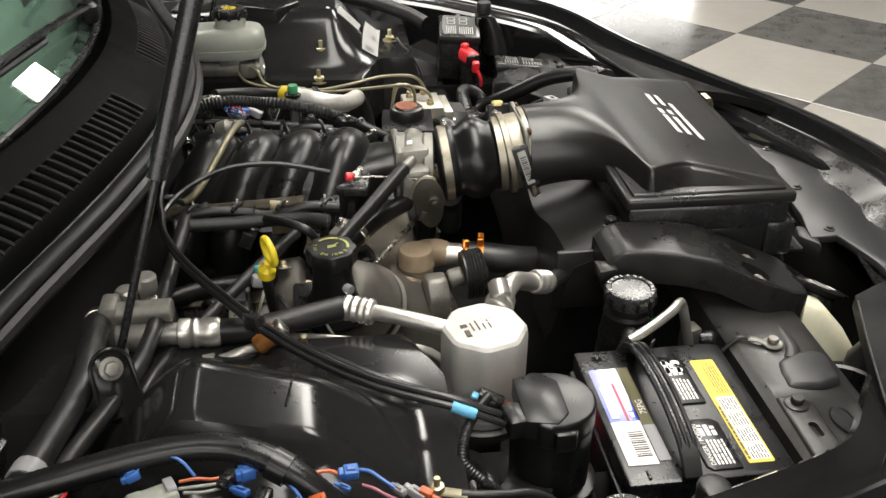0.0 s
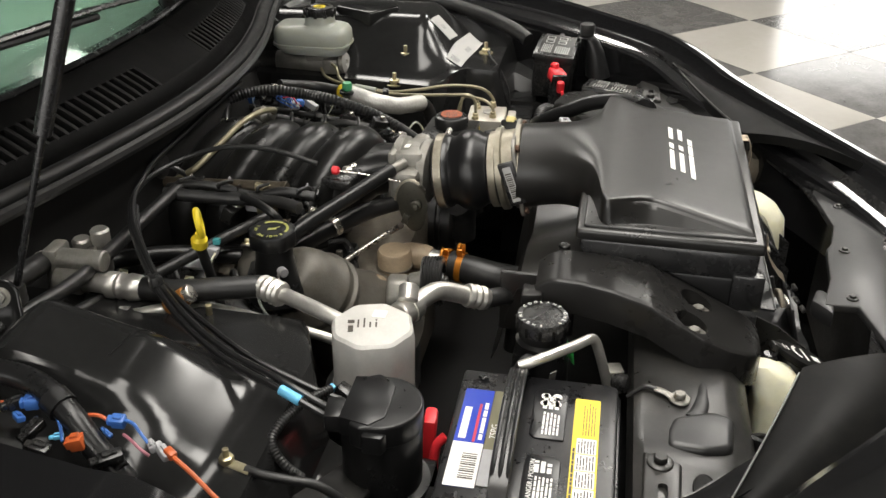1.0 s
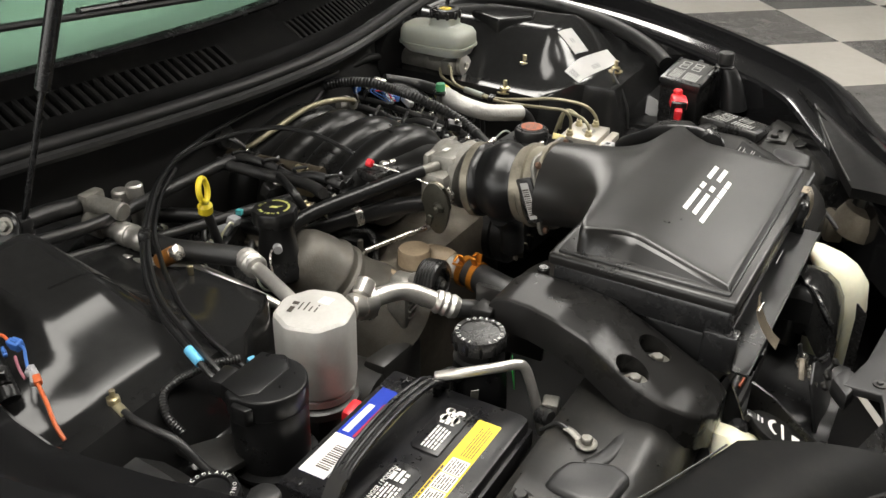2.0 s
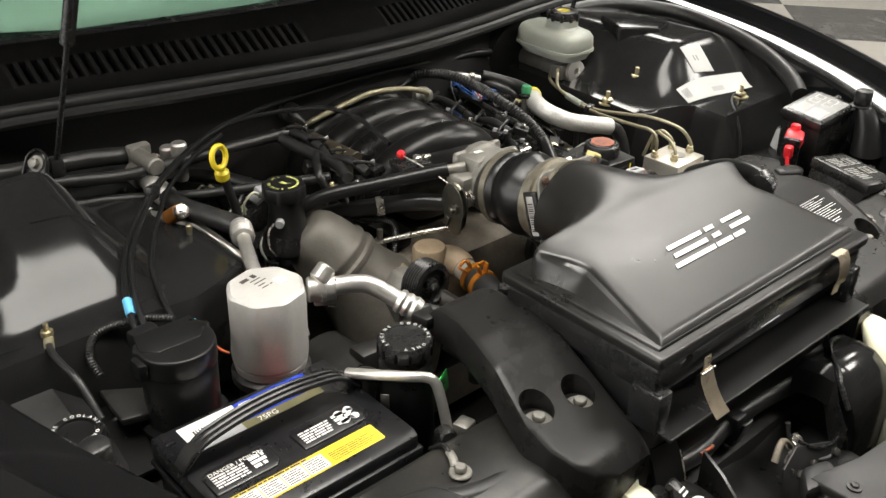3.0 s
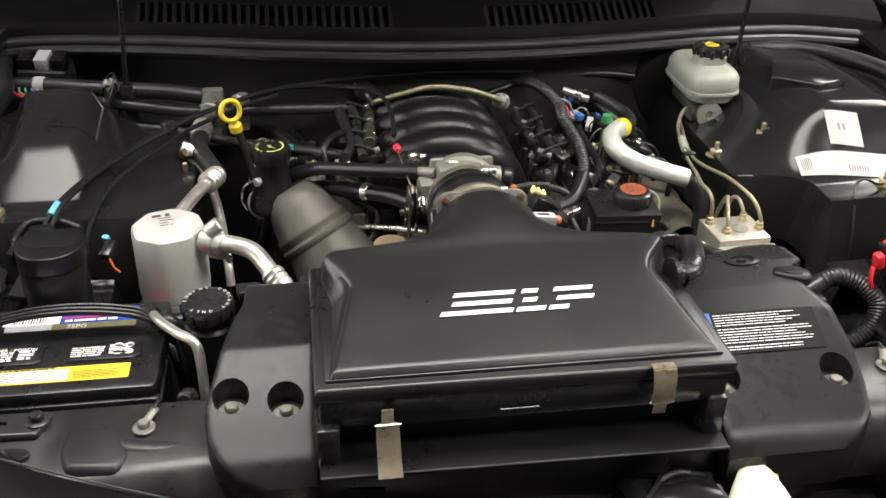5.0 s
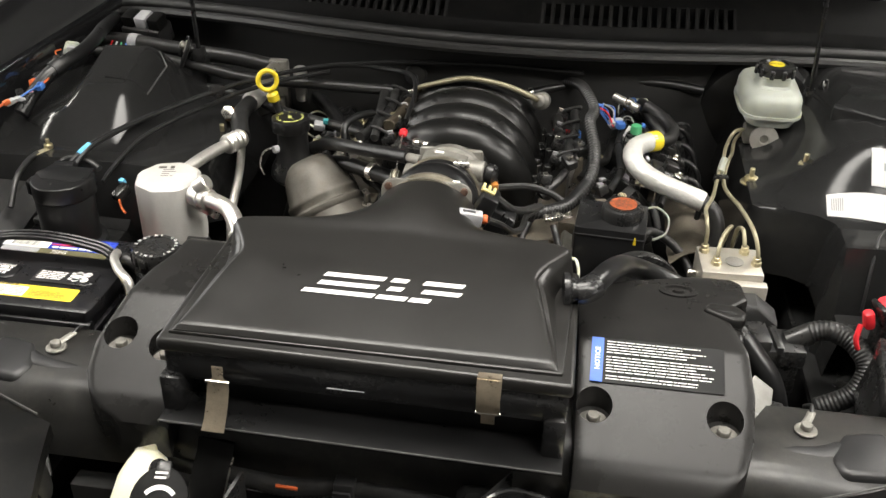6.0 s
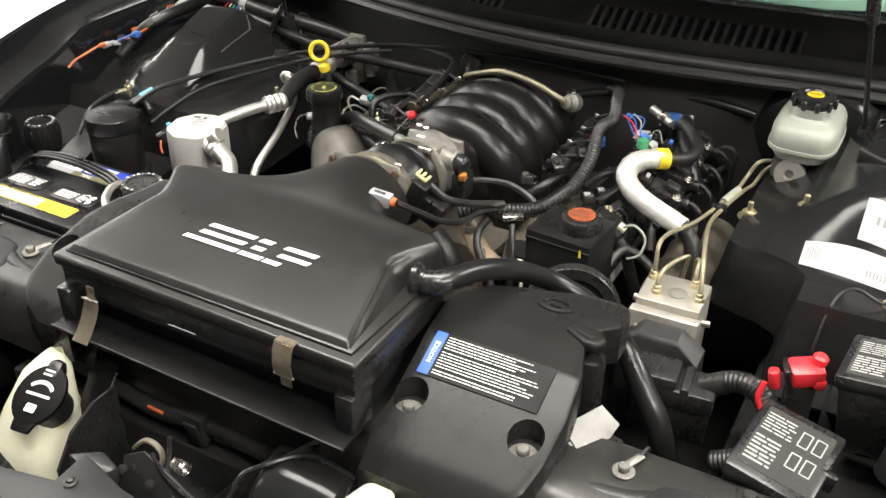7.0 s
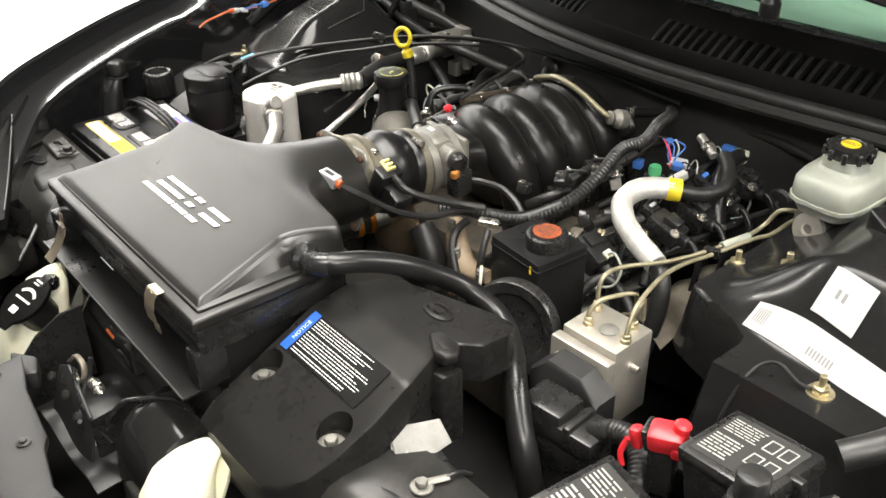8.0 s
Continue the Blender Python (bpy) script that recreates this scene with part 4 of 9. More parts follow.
# ---- battery ----
def battery():
    t = thing("battery", (-0.553, 0.164, 0.47), "black car battery with yellow, blue and white labels", "battery")
    x0, x1, y0, y1, z = -0.667, -0.440, 0.074, 0.254, 0.652
    part("case", box(x0 + 0.004, x1 - 0.004, y0 + 0.006, y1 - 0.004, 0.46, 0.628, 0.004), CASE, t)
    lid = part("lid", prism([(x0, y0 + 0.012), (x0 + 0.004, y0), (x1 - 0.004, y0), (x1, y0 + 0.012), (x1, y1), (x0, y1)], 0.626, z, 0.004), CASE, t)
    part("front_step", box(x0 - 0.001, x1 + 0.001, y0 - 0.004, y0 + 0.008, 0.612, 0.636, 0.003), CASE, t)
    rimline = part("case_rim", box(x0 - 0.002, x1 + 0.002, y0 - 0.002, y1 + 0.002, 0.616, 0.6225, 0.002), CASE, t)
    up = Matrix.Translation((0, 0, z))
    # caution label
    yl = part("caution_label", decal(-0.650, -0.474, 0.0935, 0.1215, up), LABEL_YELLOW, t, "yellow and white caution label")
    for i in range(4):
        part("white_panel", decal(-0.646 + 0.026 * i, -0.646 + 0.026 * i + 0.0245, 0.0955, 0.1165, up @ pose(0, 0, 0.0005), 0.001), WHITE, yl)
    part("small_print", join(*[bars(-0.645 + 0.026 * i, -0.645 + 0.026 * i + 0.0225, 0.0965, 0.1155, 6, up @ pose(0, 0, 0.0008), 20 + i, 0.45, 0.2) for i in range(4)],
         bars(-0.538, -0.480, 0.097, 0.112, 5, up @ pose(0, 0, 0.0008), 30, 0.3, 0.2), bars(-0.645, -0.560, 0.1172, 0.1206, 1, up @ pose(0, 0, 0.0008), 31, 0.7, 0.0)), PRINT_DARK, yl)
    # sunken warning pads
    for k, (xa, xb, ya, yb) in enumerate(((-0.657, -0.578, 0.130, 0.168), (-0.552, -0.464, 0.130, 0.168))):
        pad = part("warning_pad", prism([(xa, ya), (xb - 0.008, ya), (xb, ya + 0.008), (xb, yb - 0.006), (xb - 0.010, yb), (xa + 0.006, yb), (xa, yb - 0.006)], z - 0.002, z + 0.0025, 0.002), CASE, t)
        mm = up @ pose(0, 0, 0.0026)
        part("warning_print", join(bars(xa + 0.006, xa + 0.046, ya + 0.006, yb - 0.012, 5, mm, 40 + k, 0.55, 0.1), bars(xa + 0.050, xb - 0.008, ya + 0.008, yb - 0.010, 3, mm, 50 + k, 0.7, 0.3)), WHITE, pad)
        if k == 0:
            part("warning_words", lettering("DANGER / POISON", 0.0075, mm @ pose(xa + 0.006, yb - 0.011, 0), 0.0001), WHITE, pad)
        else:
            part("cell_signs", join(*[join(lathe([(0.0042, 0), (0.0055, 0), (0.0055, 0.0003), (0.0042, 0.0003)], mm @ pose(xb - 0.028 + 0.013 * i, ya + 0.012 + 0.013 * j, 0), 12)) for i in range(2) for j in range(2)]), WHITE, pad)
    # hold-down strap and carrying band
    band = part("carry_band", loft([[(x, 0.178, z + h), (x, 0.198, z + h), (x, 0.197, z + h + 0.003), (x, 0.179, z + h + 0.003)] for x, h in
         [(-0.668 + 0.0126 * i, 0.002 + 0.033 * math.sin(math.pi * i / 18) ** 0.45) for i in range(19)]]), PLASTIC, t, "ribbed black carrying band")
    for yy in (0.180, 0.188, 0.196):
        part("band_bead", tube([(-0.664 + 0.0245 * i, yy, z + 0.005 + 0.0335 * math.sin(math.pi * i / 9) ** 0.45) for i in range(10)], 0.0026, 8, 3), CASE, band)
    gl = part("size_label", decal(-0.636, -0.478, 0.1995, 0.2125, up @ pose(0, 0, 0.0004), 0.001), LABEL_OLIVE, t, "olive size label")
    part("size_words", lettering("75PG", 0.011, up @ pose(-0.562, 0.2015, 0.0012), 0.0001), WHITE, gl)
    part("grey_end", decal(-0.636, -0.580, 0.1995, 0.2125, up @ pose(0, 0, 0.0009), 0.001), GREY, gl)
    br = part("maker_label", decal(-0.640, -0.478, 0.2135, 0.246, up, 0.001), LABEL_BLUE, t, "blue maker's label with a white end and barcode")
    part("white_end", decal(-0.640, -0.572, 0.2135, 0.246, up @ pose(0, 0, 0.0005), 0.001), WHITE, br)
    part("white_mark", join(bars(-0.566, -0.512, 0.233, 0.243, 1, up @ pose(0, 0, 0.0007), 61, 0.8, 0.0, False), bars(-0.566, -0.502, 0.2155, 0.2215, 1, up @ pose(0, 0, 0.0007), 62, 0.7, 0.0)), WHITE, br)
    part("red_stripe", decal(-0.570, -0.505, 0.2235, 0.2265, up @ pose(0, 0, 0.0007), 0.001), LABEL_RED, br)
    part("barcode", join(*[decal(-0.628 + 0.0034 * i, -0.628 + 0.0034 * i + (0.0012 if i % 3 else 0.002), 0.217, 0.233, up @ pose(0, 0, 0.0009), 0.0002) for i in range(12)]), PRINT_DARK, br)
    part("plus_sign", join(box(-0.461, -0.449, 0.2285, 0.2315, z, z + 0.003, 0.0005), box(-0.4565, -0.4535, 0.224, 0.236, z, z + 0.003, 0.0005)), CASE, t)
    part("minus_sign", box(-0.661, -0.649, 0.2285, 0.2315, z, z + 0.003, 0.0005), CASE, t)
    part("tray", box(x0 - 0.008, x1 + 0.008, y0 - 0.008, y1 + 0.008, 0.44, 0.463, 0.004), PLASTIC, t)
    part("cable_terminal", block((0.032, 0.016, 0.075), pose(-0.482, 0.290, 0.574, 4, 0, 4), 0.005), RED, t, "red positive terminal boot")
    part("positive_cable", tube([(-0.505, 0.266, 0.60), (-0.510, 0.275, 0.590), (-0.515, 0.278, 0.57), (-0.520, 0.280, 0.54), (-0.52, 0.29, 0.5)], 0.006, 10, 5), RED, t)
    return t


battery()


# ---- accumulator canister with its pipes ----
def canister():
    cx, cy = -0.447, 0.364
    t = thing("accumulator_canister", (cx, cy, 0.56), "bare aluminium octagonal accumulator canister with pipe fittings", "canister")
    n, loops = 40, []
    def ring(r, z, oct_mix):
        out = []
        for i in range(n):
            a = 2 * math.pi * i / n
            k = (a + math.pi / 8) % (math.pi / 4) - math.pi / 8
            ro = r * math.cos(math.pi / 8) / math.cos(k) * 1.03
            q = r * (1 - oct_mix) + ro * oct_mix
            out.append((cx + q * math.cos(a + 0.30), cy + q * math.sin(a + 0.30), z))
        return out
    body = [(0.040, 0.584, 0), (0.0465, 0.588, 0), (0.0480, 0.598, 0), (0.0470, 0.600, 0), (0.0490, 0.603, 0), (0.0500, 0.614, 0.05), (0.0502, 0.632, 0.75), (0.0504, 0.646, 1), (0.0506, 0.694, 1), (0.0492, 0.702, 1), (0.0455, 0.7055, 1), (0.020, 0.707, 1)]
    part("body", loft([ring(*b) for b in body]), CANISTER, t, sharp=24)
    part("base_band", lathe([(0.048, 0.570), (0.0520, 0.572), (0.0520, 0.582), (0.046, 0.586)], Matrix.Translation((cx, cy, 0)), 32), STEEL_BLACK, t)
    part("bracket", box(cx - 0.03, cx + 0.03, cy - 0.02, cy + 0.04, 0.50, 0.574, 0.004), STEEL_BLACK, t)
    top = Matrix.Translation((cx, cy, 0.7072)) @ pose(0, 0, 0, 0, 0, 12)
    part("stamp", join(bars(-0.010, 0.010, -0.008, 0.020, 4, top, 71, 0.3, 0.5), decal(-0.018, -0.006, 0.022, 0.028, top, 0.0005), decal(0.000, 0.006, 0.021, 0.029, top, 0.0005)), PRINT_DARK, t, "dark printed maker's stamp")
    part("tag", decal(0.012, 0.028, -0.012, 0.004, Matrix.Translation((cx, cy, 0.7072)), 0.001), WHITE, t, "small white tag")
    # pipe to the firewall
    part("rear_pipe", tube([(-0.438, 0.398, 0.694), (-0.430, 0.421, 0.699), (-0.412, 0.465, 0.703), (-0.395, 0.503, 0.703)], 0.0095, 14, 5), ALU, t)
    part("crimp_sleeve", lathe([(0.010, 0), (0.015, 0.002), (0.0165, 0.006), (0.0145, 0.010), (0.0165, 0.014), (0.0145, 0.019), (0.0165, 0.024), (0.0145, 0.029), (0.0160, 0.034), (0.0135, 0.040)], axis((-0.402, 0.488, 0.703), (-0.384, 0.527, 0.703)), 20), ALU, t)
    # pipe to the compressor
    part("block_fitting", join(rod((-0.400, 0.343, 0.690), (-0.369, 0.327, 0.690), 0.0165, 22, 0.002), block((0.030, 0.014, 0.040), pose(-0.380, 0.333, 0.686, 0, 0, -28), 0.004)), ALU, t)
    part("port_cap", rod((-0.390, 0.334, 0.704), (-0.372, 0.336, 0.717), 0.0125, 18, 0.002), ALU, t)
    part("flange_ring", lathe([(0.012, 0), (0.0185, 0.001), (0.0185, 0.006), (0.014, 0.008)], axis((-0.386, 0.336, 0.690), (-0.372, 0.329, 0.690)), 20), ALU, t)
    part("front_pipe", tube([(-0.380, 0.333, 0.690), (-0.352, 0.318, 0.692), (-0.330, 0.305, 0.688), (-0.312, 0.282, 0.675), (-0.300, 0.262, 0.664)], 0.0122, 14, 5), ALU, t)
    part("crimp_sleeve", lathe([(0.011, 0), (0.0150, 0.002), (0.0165, 0.007), (0.0145, 0.011), (0.0165, 0.016), (0.0145, 0.021), (0.0165, 0.026), (0.0140, 0.034)], axis((-0.308, 0.276, 0.672), (-0.286, 0.243, 0.655)), 20), ALU, t)
    part("suction_hose", tube([(-0.290, 0.25, 0.658), (-0.262, 0.225, 0.648), (-0.225, 0.215, 0.61), (-0.21, 0.22, 0.53)], 0.0125, 12, 5), RUBBER, t)
    part("bolt_head", prism(ngon(0, 0, 0.006, 6), 0, 0.010, 0.001, axis((-0.372, 0.338, 0.662), (-0.362, 0.333, 0.660))), STEEL, t)
    return t


canister()


# ---- cruise servo with its cables ----
def cruise_servo():
    cx, cy = -0.594, 0.318
    t = thing("cruise_servo", (cx, cy, 0.56), "black plastic cruise control servo with a half-round cap and cables", "cruise servo")
    part("can", lathe([(0.032, 0.580), (0.040, 0.585), (0.0420, 0.595), (0.0430, 0.684), (0.040, 0.690)], Matrix.Translation((cx, cy, 0)), 40), SERVO, t)
    part("lower_flange", lathe([(0.042, 0.602), (0.050, 0.603), (0.051, 0.609), (0.042, 0.611)], Matrix.Translation((cx, cy, 0)), 40), SERVO, t)
    part("stem", lathe([(0.028, 0.530), (0.030, 0.535), (0.030, 0.580), (0.028, 0.584)], Matrix.Translation((cx, cy, 0)), 24), STEEL_BLACK, t)
    # half-round cap: the front lobe is lower, a flat tongue runs to the cables behind
    lobe = [(cx + 0.0440 * math.cos(radians(k)), cy + 0.0440 * math.sin(radians(k))) for k in range(-186, 7, 8)]
    part("cap", prism(lobe + [(cx + 0.047, cy + 0.012), (cx + 0.041, cy + 0.024), (cx - 0.041, cy + 0.024), (cx - 0.047, cy + 0.012)], 0.684, 0.7115, 0.003, seg=3), SERVO, t)
    part("cap_tongue", prism([(cx - 0.041, cy + 0.004), (cx - 0.026, cy - 0.010), (cx + 0.026, cy - 0.010), (cx + 0.041, cy + 0.004), (cx + 0.036, cy + 0.036), (cx - 0.034, cy + 0.036)], 0.690, 0.7128, 0.0012, seg=2), SERVO, t)
    part("cap_step", prism([(cx - 0.052, cy - 0.012), (cx - 0.043, cy - 0.016), (cx - 0.043, cy + 0.010), (cx - 0.052, cy + 0.008)], 0.684, 0.706, 0.002), SERVO, t)
    part("cable_port", block((0.034, 0.020, 0.022), pose(cx - 0.018, cy + 0.044, 0.702, 0, 0, 8), 0.004), SERVO, t)
    part("mount_arm", prism([(-0.665, 0.33), (-0.63, 0.32), (-0.60, 0.36), (-0.66, 0.40)], 0.618, 0.628, 0.003), STEEL_BLACK, t)
    main = [(-0.614, 0.372, 0.700), (-0.611, 0.388, 0.706), (-0.600, 0.424, 0.716), (-0.569, 0.494, 0.722), (-0.530, 0.552, 0.728), (-0.485, 0.603, 0.736), (-0.439, 0.644, 0.744), (-0.363, 0.699, 0.752), (-0.296, 0.732, 0.756), (-0.250, 0.742, 0.758)]
    part("cable", tube(main + [(-0.205, 0.742, 0.757), (-0.155, 0.715, 0.763), (-0.125, 0.665, 0.772), (-0.112, 0.600, 0.768), (-0.113, 0.530, 0.752)], 0.0038, 8, 6), RUBBER_SHINY, t)
    part("cable", tube([(x + 0.011, y + 0.002, z + 0.003) for x, y, z in main] + [(-0.17, 0.752, 0.766), (0.0, 0.745, 0.776), (0.16, 0.750, 0.770)], 0.0038, 8, 6), RUBBER_SHINY, t)
    part("cable", tube([(-0.560, 0.372, 0.680), (-0.557, 0.409, 0.690), (-0.540, 0.480, 0.708), (-0.506, 0.540, 0.718), (-0.470, 0.590, 0.724), (-0.430, 0.638, 0.732), (-0.360, 0.692, 0.742), (-0.29, 0.73, 0.748)], 0.0036, 8, 6), RUBBER_SHINY, t)
    part("blue_tape", rod((-0.6075, 0.400, 0.7095), (-0.6000, 0.424, 0.7160), 0.0058, 12), TAPE_BLUE, t, "light blue tape band")
    part("cable_clip", block((0.026, 0.014, 0.020), pose(-0.462, 0.622, 0.741, 0, 10, 40), 0.003), PLASTIC, t)
    part("plug", block((0.016, 0.030, 0.018), pose(-0.532, 0.372, 0.664, 20, 0, -20), 0.003), PLASTIC, t)
    part("blue_plug_end", block((0.010, 0.008, 0.010), pose(-0.537, 0.390, 0.674, 20, 0, -20), 0.002), TAPE_BLUE, t)
    part("side_wire", tube([(-0.530, 0.358, 0.660), (-0.524, 0.350, 0.650), (-0.516, 0.345, 0.644)], 0.0018, 8, 4), ORANGE, t)
    return t


cruise_servo()


# ---- coolant and power steering caps beside the battery ----
def pressure_bottle():
    x, y = -0.383, 0.170
    t = thing("coolant_filler", (x, y, 0.52), "black filler neck with a ribbed lettered cap beside the battery", "filler neck")
    part("neck", lathe([(0.030, 0.52), (0.037, 0.53), (0.036, 0.60), (0.034, 0.64), (0.030, 0.662), (0.0315, 0.668), (0.0275, 0.672), (0.027, 0.684)], Matrix.Translation((x, y, 0)), 28), SERVO, t)
    cap = part("cap", lathe([(0.029, 0.682), (0.0318, 0.684), (0.0322, 0.696), (0.0300, 0.702), (0.0245, 0.7025), (0.0238, 0.7008), (0.006, 0.7010)], Matrix.Translation((x, y, 0)), 36), PLASTIC, t, "ribbed dark grey cap")
    for i in range(12):
        a = 2 * math.pi * i / 12
        part("cap_rib", block((0.003, 0.004, 0.013), Matrix.Translation((x + 0.0322 * math.cos(a), y + 0.0322 * math.sin(a), 0.691)) @ pose(0, 0, 0, 0, 0, math.degrees(a)), 0.0008, 1), PLASTIC_GREY, cap)
    part("cap_words", round_words("ENGINE COOLANT ONLY  ", 0.0060, 0.0250, Matrix.Translation((x, y, 0.7030)), 180), WHITE, cap)
    part("hose_loop", tube([(x - 0.034, y + 0.01, 0.655), (x - 0.052, y + 0.012, 0.668), (x - 0.058, y + 0.02, 0.655), (x - 0.050, y + 0.03, 0.60), (x - 0.04, y + 0.03, 0.53)], 0.0085, 10, 5), RUBBER, t)
    part("tag", block((0.010, 0.0015, 0.026), pose(x - 0.045, y - 0.018, 0.640, 8, 0, -45), 0.0005), CAST, t, "small silver tag")
    part("green_tag", block((0.036, 0.0012, 0.026), pose(x + 0.030, y - 0.0325, 0.636, -8, 0, 26), 0.0004), GREEN_TAG, t, "bright green label")
    part("tag_words", lettering("ABE", 0.013, pose(x + 0.030, y - 0.0325, 0.636, 82, 0, 26) @ pose(-0.012, -0.001, 0.0008), 0.0001), PRINT_DARK, t)
    return t


pressure_bottle()


def small_alu_line():
    t = thing("aluminium_line", (-0.35, 0.1, 0.55), "thin bare aluminium air conditioning line bent over the radiator", "pipe")
    part("pipe", tube([(-0.452, 0.190, 0.672), (-0.440, 0.160, 0.681), (-0.418, 0.128, 0.686), (-0.402, 0.113, 0.686), (-0.394, 0.106, 0.680), (-0.391, 0.100, 0.664), (-0.389, 0.090, 0.630), (-0.388, 0.080, 0.590)], 0.0062, 14, 6), ALU, t)
    part("valve", block((0.022, 0.020, 0.035), pose(-0.372, 0.078, 0.612, 0, 0, 15), 0.003), CAST, t)
    part("valve_cap", rod((-0.404, 0.080, 0.630), (-0.410, 0.062, 0.634), 0.011, 16, 0.003), PLASTIC, t)
    return t


small_alu_line()


def coolant_jug():
    x, y = -0.731, 0.279
    t = thing("coolant_jug", (x, y, 0.42), "capped coolant overflow bottle by the passenger fender", "bottle")
    part("bottle", loft([[(x - a + 0.006, y - b - 0.01, z), (x + a + 0.006, y - b - 0.01, z), (x + a + 0.006, y + b - 0.01, z), (x - a + 0.006, y + b - 0.01, z)] for a, b, z in ((0.044, 0.062, 0.42), (0.044, 0.062, 0.575), (0.040, 0.058, 0.588), (0.024, 0.030, 0.594))]), GREY_BOTTLE, t, "grey plastic bottle")
    part("neck", lathe([(0.022, 0.585), (0.026, 0.590), (0.024, 0.602), (0.027, 0.606), (0.027, 0.616), (0.023, 0.620), (0.023, 0.640)], Matrix.Translation((x, y, 0)), 24), SERVO, t)
    cap = part("cap", lathe([(0.024, 0.634), (0.0285, 0.638), (0.0290, 0.674), (0.0270, 0.681), (0.019, 0.6825), (0.018, 0.680), (0.004, 0.680)], Matrix.Translation((x, y, 0)), 30), SERVO, t)
    for i in range(14):
        a = 2 * math.pi * i / 14
        part("cap_rib", block((0.0025, 0.004, 0.034), Matrix.Translation((x + 0.0288 * math.cos(a), y + 0.0288 * math.sin(a), 0.657)) @ pose(0, 0, 0, 0, 0, math.degrees(a)), 0.0008, 1), SERVO, cap)
    part("cap_words", round_words("ENGINE COOLANT ONLY  ", 0.0058, 0.0205, Matrix.Translation((x, y, 0.6829)), 215), WHITE, cap)
    return t


coolant_jug()


# ---- washer bottle and the parts before the radiator ----
def washer_bottle():
    t = thing("washer_bottle", (-0.29, -0.14, 0.40), "yellowed washer bottle with a black flip cap and washer sign", "washer bottle")
    body = [((-0.280, -0.165), 0.054, 0.056, 0.40), ((-0.280, -0.160), 0.055, 0.057, 0.49), ((-0.281, -0.156), 0.051, 0.050, 0.522), ((-0.284, -0.144), 0.038, 0.040, 0.555), ((-0.288, -0.122), 0.024, 0.028, 0.592), ((-0.290, -0.108), 0.012, 0.014, 0.604)]
    loops = []
    for (cx, cy), a, b, z in body:
        loops.append([(cx + a * math.copysign(abs(math.cos(k)) ** 0.6, math.cos(k)), cy + b * math.copysign(abs(math.sin(k)) ** 0.6, math.sin(k)), z) for k in (2 * math.pi * i / 28 for i in range(28))])
    part("bottle", loft(loops), CREAM, t)
    ear = cut(prism([(-0.016, -0.05), (0.014, -0.05), (0.013, 0.02), (0.006, 0.034), (-0.008, 0.034), (-0.015, 0.02)], -0.003, 0.003, 0.002, pose(-0.291, -0.098, 0.604, 72, 0, -8)), rod((-0.291, -0.06, 0.622), (-0.291, -0.12, 0.636), 0.0075))
    part("ear", ear, CREAM, t)
    m = Matrix.Translation((-0.250, -0.166, 0.592)) @ pose(0, 0, 0, 25, 6, 12)
    part("filler_neck", rod(m @ Vector((0, 0, -0.045)), m @ Vector((0, 0, -0.004)), 0.027, 24), PLASTIC, t)
    cap = part("flip_cap", prism(ngon(0, 0, 0.037, 28), -0.004, 0.004, 0.002, m @ Matrix.Diagonal((0.85, 1.1, 1, 1))), PLASTIC_GREY, t, "black flip cap with a white washer sign")
    part("cap_hinge", block((0.016, 0.022, 0.010), m @ pose(0, 0.036, 0), 0.003), PLASTIC, cap)
    part("cap_tab", prism([(-0.012, -0.05), (0.012, -0.05), (0.016, -0.03), (-0.016, -0.03)], -0.003, 0.003, 0.002, m), PLASTIC_GREY, cap)
    ms = m @ pose(0, 0.002, 0.0008) @ Matrix.Diagonal((1.35, 1.35, 1, 1))
    arc = [(0.016 * math.sin(radians(k)), -0.006 + 0.018 * math.cos(radians(k))) for k in range(-50, 51, 10)]
    ring = bmesh.new()
    outer, inner = arc, [(x * 0.80, y * 0.80 - 0.0015) for x, y in arc]
    rows = [[ring.verts.new(ms @ Vector((x, y, 0.0045))) for x, y in row] for row in (outer, inner)]
    for i in range(len(arc) - 1):
        ring.faces.new((rows[0][i], rows[0][i + 1], rows[1][i + 1], rows[1][i]))
    sign = join(ring, bars(-0.006, 0.006, 0.016, 0.024, 2, ms @ pose(0, 0, 0.0045), 81, 0.45, 0.1), decal(-0.012, 0.012, -0.004, -0.0015, ms @ pose(0, 0, 0.0042), 0.0005), decal(-0.005, 0.005, -0.020, -0.012, ms @ pose(0, 0, 0.0042), 0.001))
    part("washer_sign", sign, WHITE, cap)
    part("side_knob", lathe([(0.008, 0), (0.011, 0.004), (0.012, 0.014), (0.008, 0.020)], Matrix.Translation((-0.268, -0.122, 0.585)), 18), GLOSS, t)
    return t


washer_bottle()


